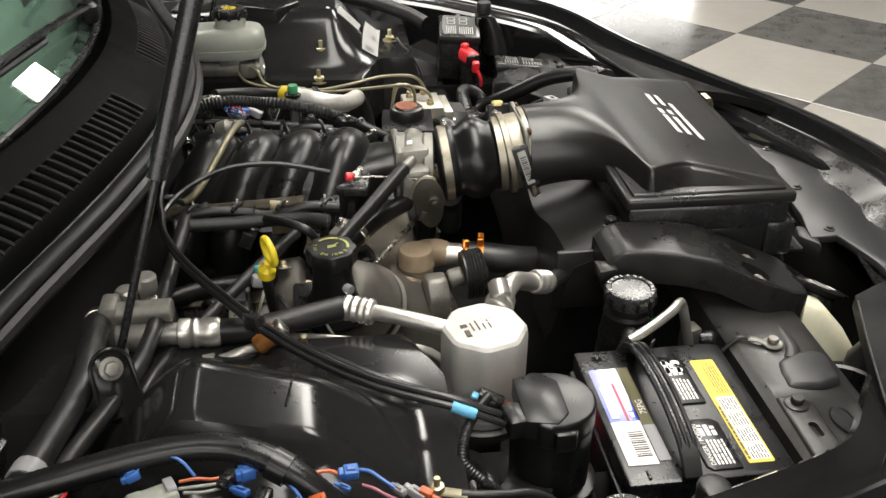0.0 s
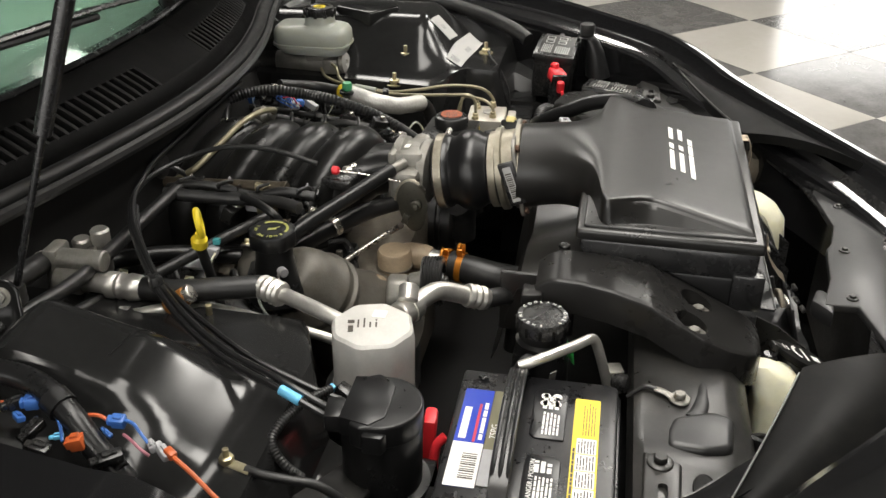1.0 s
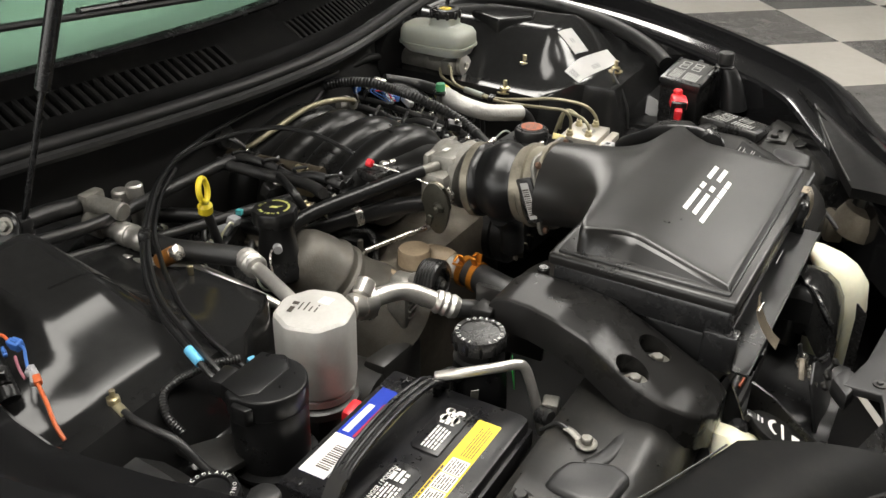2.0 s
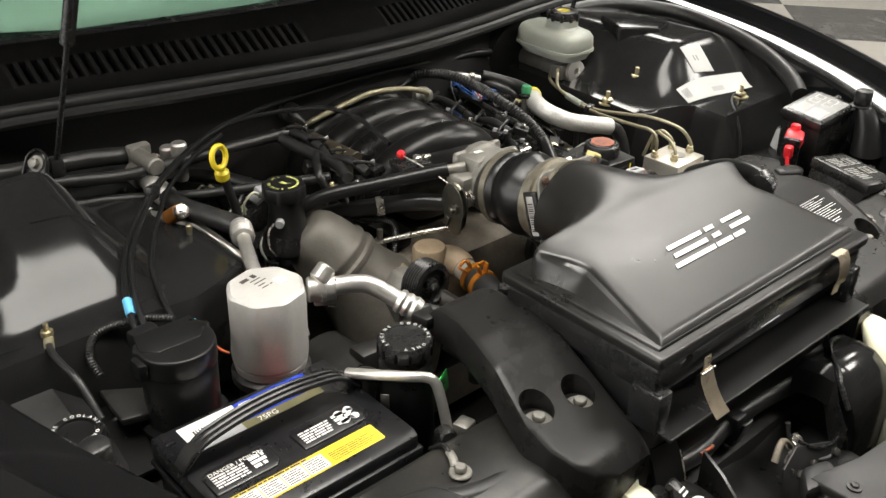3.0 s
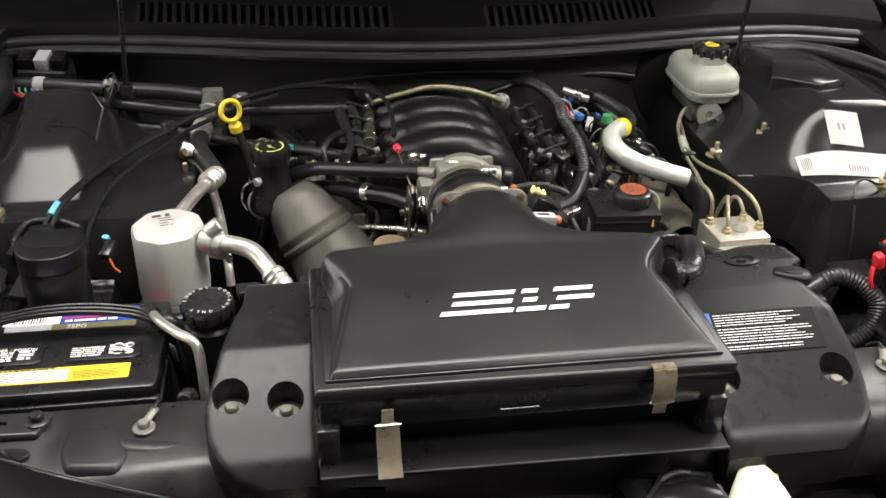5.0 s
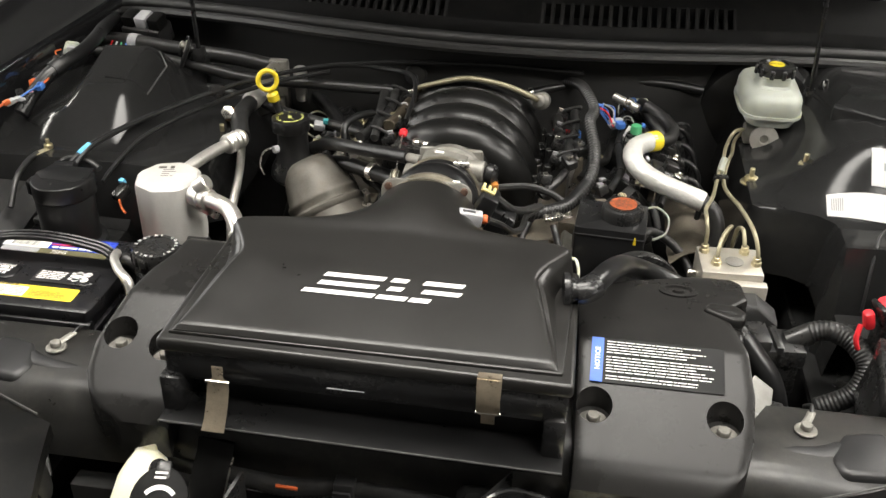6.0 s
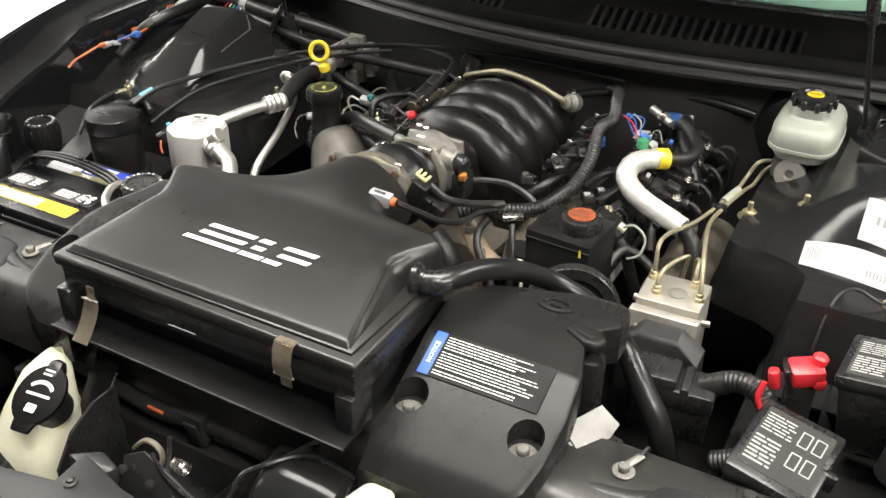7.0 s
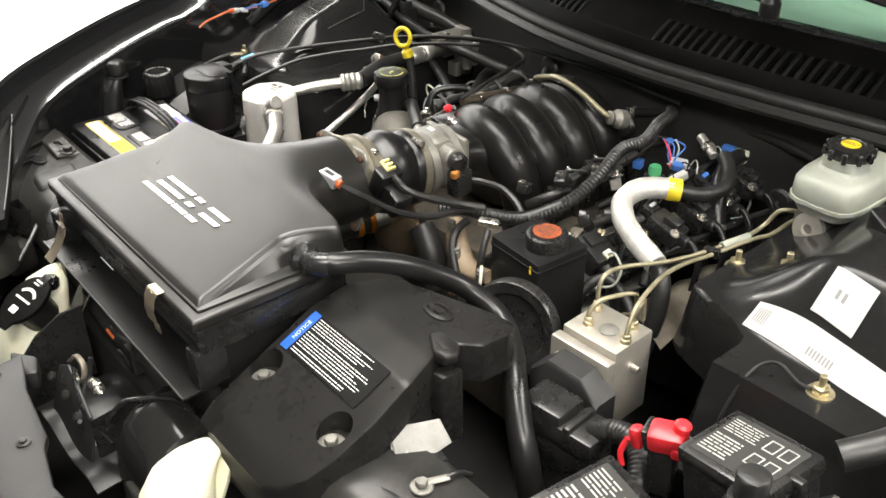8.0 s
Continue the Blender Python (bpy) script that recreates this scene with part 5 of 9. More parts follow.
def nose_parts():
    # header panel between the fascia edge and the radiator, with openings
    def header(u, v):
        s = -1 if u < 0 else 1
        x = abs(u)
        p = spline(x, [(q[0], q[1]) for q in EDGE[:6]]) + 0.055
        z = spline(x, [(q[0], q[2]) for q in EDGE[:6]]) - 0.022
        inner = spline(x, [(0, -0.315), (0.3, -0.235), (0.5, -0.12), (0.72, 0.0)])
        y = p + (max(inner, p + 0.01) - p) * v
        dip = 0.030 * math.sin(math.pi * v) * step(0.05, 0.2, x) + 0.035 * v
        return (u, y, z - dip)
    hp = tagged(part("header_panel", sheet(header, -0.72, 0.72, 0, 1, 60, 8, 0.004), PLASTIC, CAR, "dusty black plastic header panel behind the nose"))
    for s in (-1, 1):
        # headlamp bucket: a round open tub
        m = pose(s * 0.515, -0.058, 0.545, -8, 0, 0)
        part("headlamp_tub", lathe([(0.050, 0), (0.058, 0.03), (0.060, 0.068), (0.064, 0.070), (0.064, 0.064), (0.056, 0.02), (0.020, 0.008)], m, 30), PLASTIC, CAR)
        part("air_deflector", loft([[(s * x, y, z), (s * x + s * 0.004, y, z), (s * x + s * 0.004, y, z - 0.12), (s * x, y, z - 0.12)] for x, y, z in ((0.172, -0.115, 0.602), (0.180, -0.145, 0.594), (0.186, -0.180, 0.570), (0.178, -0.215, 0.540))]), PLASTIC, CAR)
    # curved sheet that hangs beside the washer bottle, with a thin bright steel bead on its free edge
    strap = [(-0.192, -0.086, 0.612), (-0.192, -0.094, 0.600), (-0.196, -0.106, 0.580), (-0.200, -0.120, 0.552), (-0.203, -0.136, 0.522), (-0.204, -0.150, 0.490), (-0.203, -0.160, 0.45)]
    hang = part("hanging_deflector", loft([[(x, y, z), (x - 0.044, y + 0.006, z + 0.001), (x - 0.044, y + 0.010, z + 0.001), (x, y + 0.004, z)] for x, y, z in strap]), BAYPAINT, CAR, "thin curved black deflector sheet")
    part("bright_edge_bead", tube([(x + 0.0006, y, z) for x, y, z in strap[1:6]], 0.0012, 6, 3), STEEL, hang)
    # glossy scoop on the driver side, a hooded mouth with a rolled rim
    hood = [(-0.094, 0.606), (-0.108, 0.612), (-0.128, 0.613), (-0.148, 0.608), (-0.166, 0.594), (-0.178, 0.572), (-0.184, 0.540), (-0.186, 0.480)]
    scoop = part("corner_scoop", loft([[(0.062 + 0.003 * q, y, z - 0.05), (0.062 + 0.003 * q, y, z - 0.012), (0.072 + 0.003 * q, y, z - 0.002), (0.094 + 0.002 * q, y, z), (0.140 + 0.002 * q, y, z), (0.166 + 0.002 * q, y, z - 0.005), (0.176 + 0.002 * q, y, z - 0.018), (0.178 + 0.002 * q, y, z - 0.05)] for q, (y, z) in enumerate(hood)]), BAYPAINT, CAR, "glossy black hooded scoop")
    part("scoop_rim", tube([(0.056, -0.176, 0.580), (0.062, -0.158, 0.602), (0.082, -0.140, 0.612), (0.104, -0.116, 0.615), (0.126, -0.106, 0.616), (0.150, -0.104, 0.610), (0.172, -0.101, 0.601)], 0.0036, 8, 6), GLOSS, scoop)
    part("scoop_wing", loft([[(x, y, z), (x, y, z - 0.06), (x + 0.003, y + 0.003, z - 0.06), (x + 0.003, y + 0.003, z)] for x, y, z in ((0.030, -0.190, 0.570), (0.048, -0.166, 0.588), (0.072, -0.144, 0.606), (0.100, -0.118, 0.622), (0.120, -0.100, 0.634))]), PLASTIC, scoop)
    part("condenser_shield", sheet(lambda u, v: (-0.13 + 0.21 * u, -0.085 - 0.13 * v, 0.510 - 0.010 * v + 0.006 * math.sin(9 * u)), 0, 1, 0, 1, 14, 6, 0.003), SERVO, CAR, "dusty black shield in front of the radiator")
    edge = [(-0.115, -0.262), (-0.118, -0.216), (-0.090, -0.222), (-0.043, -0.235), (0.057, -0.246), (0.075, -0.256), (0.140, -0.270), (0.262, -0.256), (0.36, -0.275), (0.24, -0.318), (0.10, -0.350), (-0.10, -0.350), (-0.24, -0.318), (-0.30, -0.285), (-0.20, -0.280)]
    plate = part("header_plate", prism(edge, 0.586, 0.600, 0.003), STEEL_GREY, CAR, "grey-black pressed plate behind the nose")
    part("plate_hump", prism([(-0.140, -0.225), (-0.105, -0.200), (-0.070, -0.212), (-0.075, -0.226), (-0.110, -0.232)], 0.570, 0.598, 0.006), STEEL_GREY, plate)
    for bx, by in ((-0.096, -0.257), (0.052, -0.272), (0.215, -0.290)):
        part("plate_bolt", join(prism(ngon(bx, by, 0.005, 6), 0.600, 0.606, 0.001), lathe([(0.003, 0), (0.0085, 0), (0.0085, 0.002), (0.003, 0.003)], Matrix.Translation((bx, by, 0.6002)), 16)), STEEL_BLACK, plate)
    part("condenser", box(-0.40, 0.40, -0.10, -0.072, 0.26, 0.53, 0.004), VOID, CAR)
    part("lower_grille", box(-0.36, 0.36, -0.33, -0.31, 0.30, 0.52, 0.006), VOID, CAR)
    part("front_closing", box(-0.26, 0.26, -0.40, -0.38, 0.20, 0.56, 0.006), VOID, CAR)


nose_parts()


def second_bottle():
    t = thing("fluid_bottle", (0.27, -0.13, 0.42), "yellowed plastic bottle bracket below the duct cover", "bottle")
    part("bottle", loft([[(cx + a * math.cos(k), cy + b * math.sin(k), z) for k in (2 * math.pi * i / 22 for i in range(22))] for cx, cy, a, b, z in
((0.215, -0.170, 0.048, 0.042, 0.42), (0.215, -0.168, 0.049, 0.044, 0.53), (0.214, -0.164, 0.046, 0.042, 0.572), (0.212, -0.154, 0.040, 0.036, 0.594), (0.212, -0.140, 0.030, 0.030, 0.608), (0.214, -0.122, 0.020, 0.018, 0.617), (0.216, -0.112, 0.010, 0.008, 0.621))]), CREAM, t)
    part("ear", cut(prism([(-0.016, -0.04), (0.016, -0.04), (0.015, 0.016), (0.008, 0.028), (-0.008, 0.028), (-0.015, 0.016)], -0.003, 0.003, 0.002, pose(0.232, -0.112, 0.604, 60, 0, 12)), rod((0.232, -0.085, 0.598), (0.232, -0.125, 0.634), 0.008)), CREAM, t)
    return t


second_bottle()


def sway_bar():
    t = thing("front_hose", (0, -0.15, 0.53), "black ribbed hose crossing below the air box", "hose")
    part("hose", tube([(-0.33, -0.070, 0.572), (-0.20, -0.082, 0.564), (-0.129, -0.086, 0.559), (-0.064, -0.082, 0.566), (0.04, -0.084, 0.560), (0.2, -0.095, 0.545)], 0.0125, 14, 8, ripple=0.0007, pitch=0.005), LOOM, t)
    part("bracket", box(-0.076, -0.052, -0.100, -0.066, 0.540, 0.584, 0.004), STEEL_GREY, t)
    part("bracket_tongue", block((0.020, 0.004, 0.030), pose(-0.064, -0.104, 0.566, 14, 0, 0), 0.001), STEEL_GREY, t)
    part("orange_mark", tube([(-0.144, -0.0955, 0.5665), (-0.118, -0.0955, 0.5655)], 0.0026, 8, 1), ORANGE, t)
    return t


sway_bar()


def hood_latch():
    t = thing("bonnet_latch", (-0.03, -0.17, 0.50), "dirty dark steel bonnet latch with a coil spring and release lever", "latch")
    part("plate", prism([(-0.110, -0.06), (-0.100, 0.030), (-0.070, 0.046), (0.020, 0.010), (0.026, -0.06)], -0.002, 0.002, 0.001, pose(0, -0.186, 0.545, 74, 0, 0)), STEEL_GREY, t)
    part("upper_claw", tube([(-0.098, -0.165, 0.575), (-0.082, -0.160, 0.590), (-0.066, -0.158, 0.586), (-0.056, -0.162, 0.574), (-0.060, -0.170, 0.560)], 0.0042, 8, 4, flat=0.6), CAST_BROWN, t)
    part("striker_jaw", prism([(-0.014, -0.010), (0.016, -0.012), (0.020, 0.004), (0.006, 0.014), (-0.016, 0.010)], -0.003, 0.003, 0.001, pose(-0.072, -0.176, 0.568, 60, 0, 10)), STEEL, t)
    part("spring", tube([(-0.046 + 0.020 * i / 30, -0.156 + 0.0075 * math.cos(i * 1.3), 0.566 + 0.0075 * math.sin(i * 1.3)) for i in range(31)], 0.0013, 6, 2), STEEL, t)
    part("lever", tube([(-0.052, -0.150, 0.600), (-0.050, -0.158, 0.575), (-0.040, -0.176, 0.556), (-0.012, -0.190, 0.548), (0.004, -0.196, 0.556)], 0.0030, 8, 4), STEEL_GREY, t)
    part("release_rod", tube([(-0.060, -0.172, 0.590), (-0.030, -0.182, 0.570), (0.012, -0.184, 0.556), (0.06, -0.178, 0.548)], 0.0024, 8, 4), GLOSS, t)
    for bx, by, bz in ((-0.088, -0.192, 0.568), (-0.004, -0.194, 0.556), (-0.050, -0.190, 0.560)):
        part("latch_bolt", prism(ngon(0, 0, 0.0065, 6), 0, 0.006, 0.001, axis((bx, by, bz), (bx, by - 0.05, bz + 0.04))), STEEL_BLACK, t)
    return t


hood_latch()


# ---- engine ----
RAIL = mat("brown_black_rail_steel", (0.085, 0.07, 0.05), 0.45, 0.6, var=0.3, scale=60, bump=0.1, bscale=300, dust=0.3, dust_color=(0.03, 0.025, 0.02))


def engine():
    t = thing("engine", (-0.02, 0.55, 0.30), "V8 engine with a black plastic intake manifold and cast alloy fittings", "engine")
    part("block", prism([(-0.20, 0.40), (0.16, 0.40), (0.16, 0.80), (-0.20, 0.80)], 0.30, 0.60, 0.02), CAST_BROWN, t)
    # intake manifold: a low plenum under five runners that arch right across it
    man = part("intake_manifold", loft([[(-0.026 + w * math.copysign(abs(math.cos(k)) ** 0.8, math.cos(k)), y, z + h * math.copysign(abs(math.sin(k)) ** 0.8, math.sin(k))) for k in (2 * math.pi * i / 32 for i in range(32))]
               for y, w, h, z in ((0.432, 0.046, 0.034, 0.716), (0.455, 0.050, 0.036, 0.712), (0.475, 0.066, 0.042, 0.700), (0.497, 0.096, 0.064, 0.680), (0.56, 0.098, 0.068, 0.680), (0.64, 0.098, 0.068, 0.680), (0.72, 0.096, 0.066, 0.678), (0.752, 0.080, 0.044, 0.672))]), INTAKE, t, "black plastic intake manifold")
    for i in range(4):
        y = 0.512 + 0.064 * i
        arch = [(-0.136, y + 0.040, 0.612), (-0.128, y + 0.036, 0.655), (-0.108, y + 0.026, 0.694), (-0.070, y + 0.010, 0.722), (-0.026, y - 0.004, 0.734), (0.014, y - 0.012, 0.728), (0.046, y - 0.014, 0.704), (0.067, y - 0.012, 0.664), (0.074, y - 0.010, 0.612)]
        part("runner", tube(arch, [0.029, 0.031, 0.033, 0.035, 0.036, 0.036, 0.035, 0.032, 0.029], 24, 6), INTAKE, man)
        # moulded seam flange beside each runner on the driver side
        part("runner_seam", tube([(x + (0.014 if x > 0.03 else 0.004), q + 0.030, z + 0.026 - 0.014 * k) for k, (x, q, z) in enumerate(arch[5:8])] + [(0.097, y + 0.020, 0.640)], 0.0042, 8, 6, flat=0.6), INTAKE, man)
        part("runner_bolt", join(rod((0.097, y + 0.022, 0.60), (0.097, y + 0.022, 0.664), 0.0085, 12), rod((0.097, y + 0.022, 0.664), (0.097, y + 0.022, 0.672), 0.005, 10)), PLASTIC, man)
        part("runner_bolt", rod((-0.150, y + 0.052, 0.60), (-0.150, y + 0.052, 0.650), 0.005, 10), STEEL, man)
    for s in (-1, 1):
        part("runner_flange", box(-0.030 + s * 0.106 - 0.022, -0.030 + s * 0.106 + 0.022, 0.47, 0.735, 0.60, 0.628, 0.006), INTAKE, man)
    # fuel rails and crossover
    part("fuel_rail", tube([(-0.148, 0.572, 0.724), (-0.145, 0.60, 0.722), (-0.138, 0.70, 0.714), (-0.132, 0.775, 0.708)], 0.0095, 12, 3), RAIL, t, "brownish steel fuel rail")
    part("fuel_rail_end", rod((-0.1485, 0.566, 0.7248), (-0.148, 0.575, 0.724), 0.0105, 14), RAIL, t)
    part("fuel_rail", tube([(0.138, 0.52, 0.690), (0.135, 0.60, 0.692), (0.122, 0.70, 0.702)], 0.0095, 12, 3), STEEL_BLACK, t)
    part("rail_bracket", block((0.012, 0.03, 0.05), pose(-0.148, 0.60, 0.705, 0, 0, 5), 0.002), ZINC, t)
    part("crossover_pipe", tube([(-0.128, 0.762, 0.706), (-0.126, 0.735, 0.722), (-0.122, 0.712, 0.738), (-0.075, 0.690, 0.760), (-0.030, 0.674, 0.775), (0.03, 0.664, 0.771), (0.072, 0.660, 0.758), (0.086, 0.668, 0.748)], 0.0048, 10, 5), BRAKELINE, t, "tan steel fuel crossover pipe")
    part("regulator", join(lathe([(0.008, 0), (0.015, 0.002), (0.0155, 0.008), (0.0155, 0.018), (0.012, 0.021), (0.009, 0.030)], axis((0.094, 0.700, 0.735), (0.086, 0.660, 0.748)), 20), lathe([(0.003, 0), (0.010, 0), (0.011, 0.005), (0.006, 0.008)], axis((0.0885, 0.6735, 0.744), (0.084, 0.650, 0.751)), 16)), CAST, t, "bright steel pressure regulator")
    for k, (x, y, z) in enumerate(((-0.135, 0.56, 0.70), (-0.133, 0.622, 0.70), (-0.130, 0.684, 0.70), (0.118, 0.53, 0.695), (0.117, 0.592, 0.695), (0.116, 0.654, 0.695))):
        inj = part("injector", rod((x, y, z - 0.06), (x, y, z), 0.008, 12), PLASTIC, t)
        part("injector_plug", block((0.016, 0.022, 0.014), pose(x - 0.012 if x < 0 else x + 0.012, y, z - 0.012, 0, 20, 0), 0.003), (PLASTIC, GREY, PLASTIC)[k % 3], inj)
    # throttle body
    tb = part("throttle_body", join(lathe([(0.040, 0), (0.049, 0.002), (0.049, 0.014), (0.045, 0.018), (0.045, 0.040), (0.050, 0.044), (0.050, 0.056), (0.040, 0.058)], axis((-0.028, 0.372, 0.716), (-0.022, 0.430, 0.716)), 30),
              block((0.070, 0.048, 0.040), pose(-0.030, 0.405, 0.738, -4, 0, 0), 0.008), block((0.040, 0.042, 0.050), pose(-0.072, 0.405, 0.712, 0, 0, 0), 0.008), block((0.034, 0.040, 0.046), pose(0.016, 0.405, 0.716, 0, 0, 0), 0.008),
              block((0.096, 0.012, 0.094), pose(-0.024, 0.428, 0.712, 0, 0, 0), 0.006)), CAST, t, "cast alloy throttle body")
    part("part_tag", decal(-0.012, 0.012, -0.004, 0.004, pose(-0.034, 0.409, 0.7595, -4, 0, -5), 0.0008), WHITE, tb)
    part("idle_motor", join(rod((0.0, 0.402, 0.738), (0.030, 0.398, 0.738), 0.0165, 20, 0.002)), CAST, tb)
    part("idle_motor_plug", rod((0.030, 0.398, 0.738), (0.047, 0.395, 0.736), 0.0150, 18, 0.004), PLASTIC, tb)
    part("position_sensor", block((0.022, 0.034, 0.040), pose(0.038, 0.400, 0.704, 0, 0, 0), 0.004), PLASTIC, tb)
    part("sensor_plug", block((0.011, 0.014, 0.011), pose(0.046, 0.385, 0.724, 0, 0, 10), 0.003), AMBER, tb)
    # the throttle cam hangs on edge: an oily oval plate, a second leaf behind it and the groove for the cable
    cam_m = Matrix(((0, 0, -1, -0.106), (1, 0, 0, 0.388), (0, 1, 0, 0.692), (0, 0, 0, 1)))
    oval = [(0.024 * math.cos(k) * (1.0 if math.sin(k) > 0 else 0.86) + 0.004 * math.sin(k), 0.0405 * math.sin(k)) for k in (2 * math.pi * i / 32 for i in range(32))]
    camp = part("cam_plate", prism(oval, 0.0, 0.0028, 0.0008, cam_m), CAM, tb, "dark oily steel throttle cam")
    part("cam_leaf", prism([(a * 0.86, b * 0.93 + 0.002) for a, b in oval], -0.010, -0.0075, 0.0008, cam_m), CAM, camp)
    part("cable_groove", tube([cam_m @ Vector((0.0235 * math.cos(k) + 0.003, 0.040 * math.sin(k), -0.0035)) for k in (0.15 + 0.14 * i for i in range(15))], 0.0026, 8, 2), CLAMP, camp)
    part("cam_boss", lathe([(0.004, 0.0), (0.0095, 0.0005), (0.009, 0.006), (0.0055, 0.007), (0.005, 0.013), (0.002, 0.014)], cam_m @ pose(-0.006, 0.004, 0.002), 18), CAM, camp)
    part("cam_lug", block((0.010, 0.016, 0.005), cam_m @ pose(0.010, -0.020, 0.004, 0, 0, 20), 0.0015), CAM, camp)
    part("cam_spring", tube([(-0.094 + 0.018 * i / 40, 0.388 + 0.014 * math.cos(i * 0.95), 0.703 + 0.014 * math.sin(i * 0.95)) for i in range(41)], 0.0018, 6, 1), STEEL, tb)
    part("cable_bracket", prism([(-0.128, 0.478), (-0.070, 0.470), (-0.062, 0.510), (-0.120, 0.525)], 0.716, 0.732, 0.004), PLASTIC, tb)
    part("throttle_cable", tube([(-0.112, 0.500, 0.7425), (-0.108, 0.45, 0.738), (-0.103, 0.405, 0.7285)], 0.0012, 6, 3), STEEL, tb, "bare steel throttle cable")
    part("cable_end", lathe([(0.003, 0), (0.0065, 0.002), (0.0065, 0.010), (0.003, 0.013)], axis((-0.112, 0.509, 0.7435), (-0.111, 0.490, 0.7415)), 14), RED, tb, "red cable tip")
    for x, y in ((-0.088, 0.492), (-0.074, 0.488)):
        part("bracket_bolt", lathe([(0.003, 0), (0.0075, 0), (0.0075, 0.005), (0.005, 0.007)], Matrix.Translation((x, y, 0.732)), 12), STEEL, tb)
    return t


ENGINE = engine()


def intake_tract():
    t = thing("intake_bellows", (-0.03, 0.30, 0.66), "black rubber intake bellows with steel clamps and an air meter", "intake bellows")
    a, b = V(-0.030, 0.262, 0.731), V(-0.028, 0.372, 0.716)
    d = (b - a).normalized()
    prof = [(0.050, 0.0), (0.0560, 0.004), (0.0560, 0.016), (0.0515, 0.020), (0.0535, 0.026), (0.0600, 0.036), (0.0625, 0.048), (0.0600, 0.060), (0.0530, 0.070), (0.0520, 0.076), (0.0560, 0.082), (0.0555, 0.100), (0.049, 0.104)]
    part("bellows", lathe(prof, axis(a, b), 48), BELLOWS, t)
    for off, w in ((0.005, 0.011), (0.086, 0.012)):
        c = a + d * off
        cl = part("hose_clamp", lathe([(0.0560, 0), (0.0575, 0.0005), (0.0575, w), (0.0560, w + 0.0005)], axis(c, c + d), 40), CLAMP, t, "tan steel hose clamp")
        q = c + d * (w / 2) + V(0.03, 0, 0.0515)
        part("clamp_screw", rod(q + V(-0.012, 0, 0), q + V(0.010, 0, 0), 0.0045, 12), STEEL, cl)
    # air meter between neck and bellows, leaning back
    m0, m1 = V(-0.030, 0.226, 0.738), V(-0.030, 0.268, 0.730)
    meter = part("air_meter", lathe([(0.054, 0), (0.0645, 0.001), (0.0645, 0.008), (0.058, 0.010), (0.058, 0.030), (0.0625, 0.032), (0.0625, 0.040), (0.054, 0.042)], axis(m0, m1), 40), CLAMP, t, "cast alloy air meter ring")
    fl = axis(m0, m1)
    part("meter_flange", cut(prism(rounded(-0.060, 0.060, -0.060, 0.060, 0.016), 0.006, 0.012, 0.002, fl), rod(m0 - (m1 - m0), m1 + (m1 - m0), 0.055, 30)), CAST, meter)
    for sx, sy in ((-1, 1), (1, 1), (-1, -1), (1, -1)):
        part("flange_bolt", prism(ngon(sx * 0.050, sy * 0.050, 0.0055, 6), 0.0, 0.006, 0.001, fl), RUST, meter)
    plate = Matrix.Translation((-0.0905, 0.243, 0.735)) @ pose(0, 0, 0, 90, 0, -90) @ pose(0, 0, 0, 0, 0, 20)
    part("label_holder", block((0.024, 0.068, 0.008), plate, 0.002), PLASTIC, meter)
    lb = part("label", decal(-0.006, 0.006, -0.028, 0.028, plate @ pose(0, 0, 0.0042), 0.001), LABEL, meter, "white bar code label")
    part("barcode", join(*[decal(-0.0045, 0.0045, -0.022 + 0.0032 * i, -0.022 + 0.0032 * i + (0.0012 if i % 3 else 0.002), plate @ pose(0, 0, 0.0048), 0.0002) for i in range(13)]), PRINT_DARK, lb)
    # plug with a pale yellow lock on the driver side
    part("meter_plug", join(block((0.024, 0.036, 0.044), pose(0.046, 0.260, 0.757, 0, 25, 0), 0.004), block((0.034, 0.030, 0.036), pose(0.066, 0.262, 0.735, 0, 25, 0), 0.004), *[block((0.003, 0.002, 0.022), pose(0.080, 0.2465, 0.742 - 0.004 * i, 0, 25, 0) @ pose(0.001 * i - 0.012 + 0.006 * i, 0, 0), 0.0006, 1) for i in range(3)]), SERVO, meter)
    lk = pose(0.050, 0.262, 0.781, 0, 25, 0)
    part("plug_lock", join(block((0.018, 0.005, 0.004), lk @ pose(0, -0.005, 0), 0.001), *[block((0.0035, 0.013, 0.009), lk @ pose(0.0075 * i, 0.001, -0.001), 0.001) for i in (-1, 0, 1)]), PALE_YELLOW, meter, "pale yellow plug lock")
    part("temperature_plug", cut(block((0.030, 0.016, 0.016), pose(0.036, 0.178, 0.784, 0, 10, 10), 0.002), block((0.016, 0.006, 0.03), pose(0.034, 0.178, 0.786, 0, 10, 10), 0)), GREY, t, "grey sensor plug")
    part("plug_seal", rod((0.051, 0.180, 0.782), (0.057, 0.181, 0.781), 0.006, 12), ORANGE, t)
    part("plug_wire", tube([(0.057, 0.181, 0.781), (0.072, 0.205, 0.762), (0.085, 0.25, 0.728), (0.094, 0.30, 0.706), (0.097, 0.345, 0.700), (0.110, 0.375, 0.695)], 0.0045, 8, 6), LOOM, t)
    part("plug_wire", tube([(0.060, 0.262, 0.770), (0.080, 0.272, 0.750), (0.092, 0.31, 0.728), (0.10, 0.35, 0.710), (0.115, 0.38, 0.70)], 0.0055, 8, 6), LOOM, t)
    return t


intake_tract()


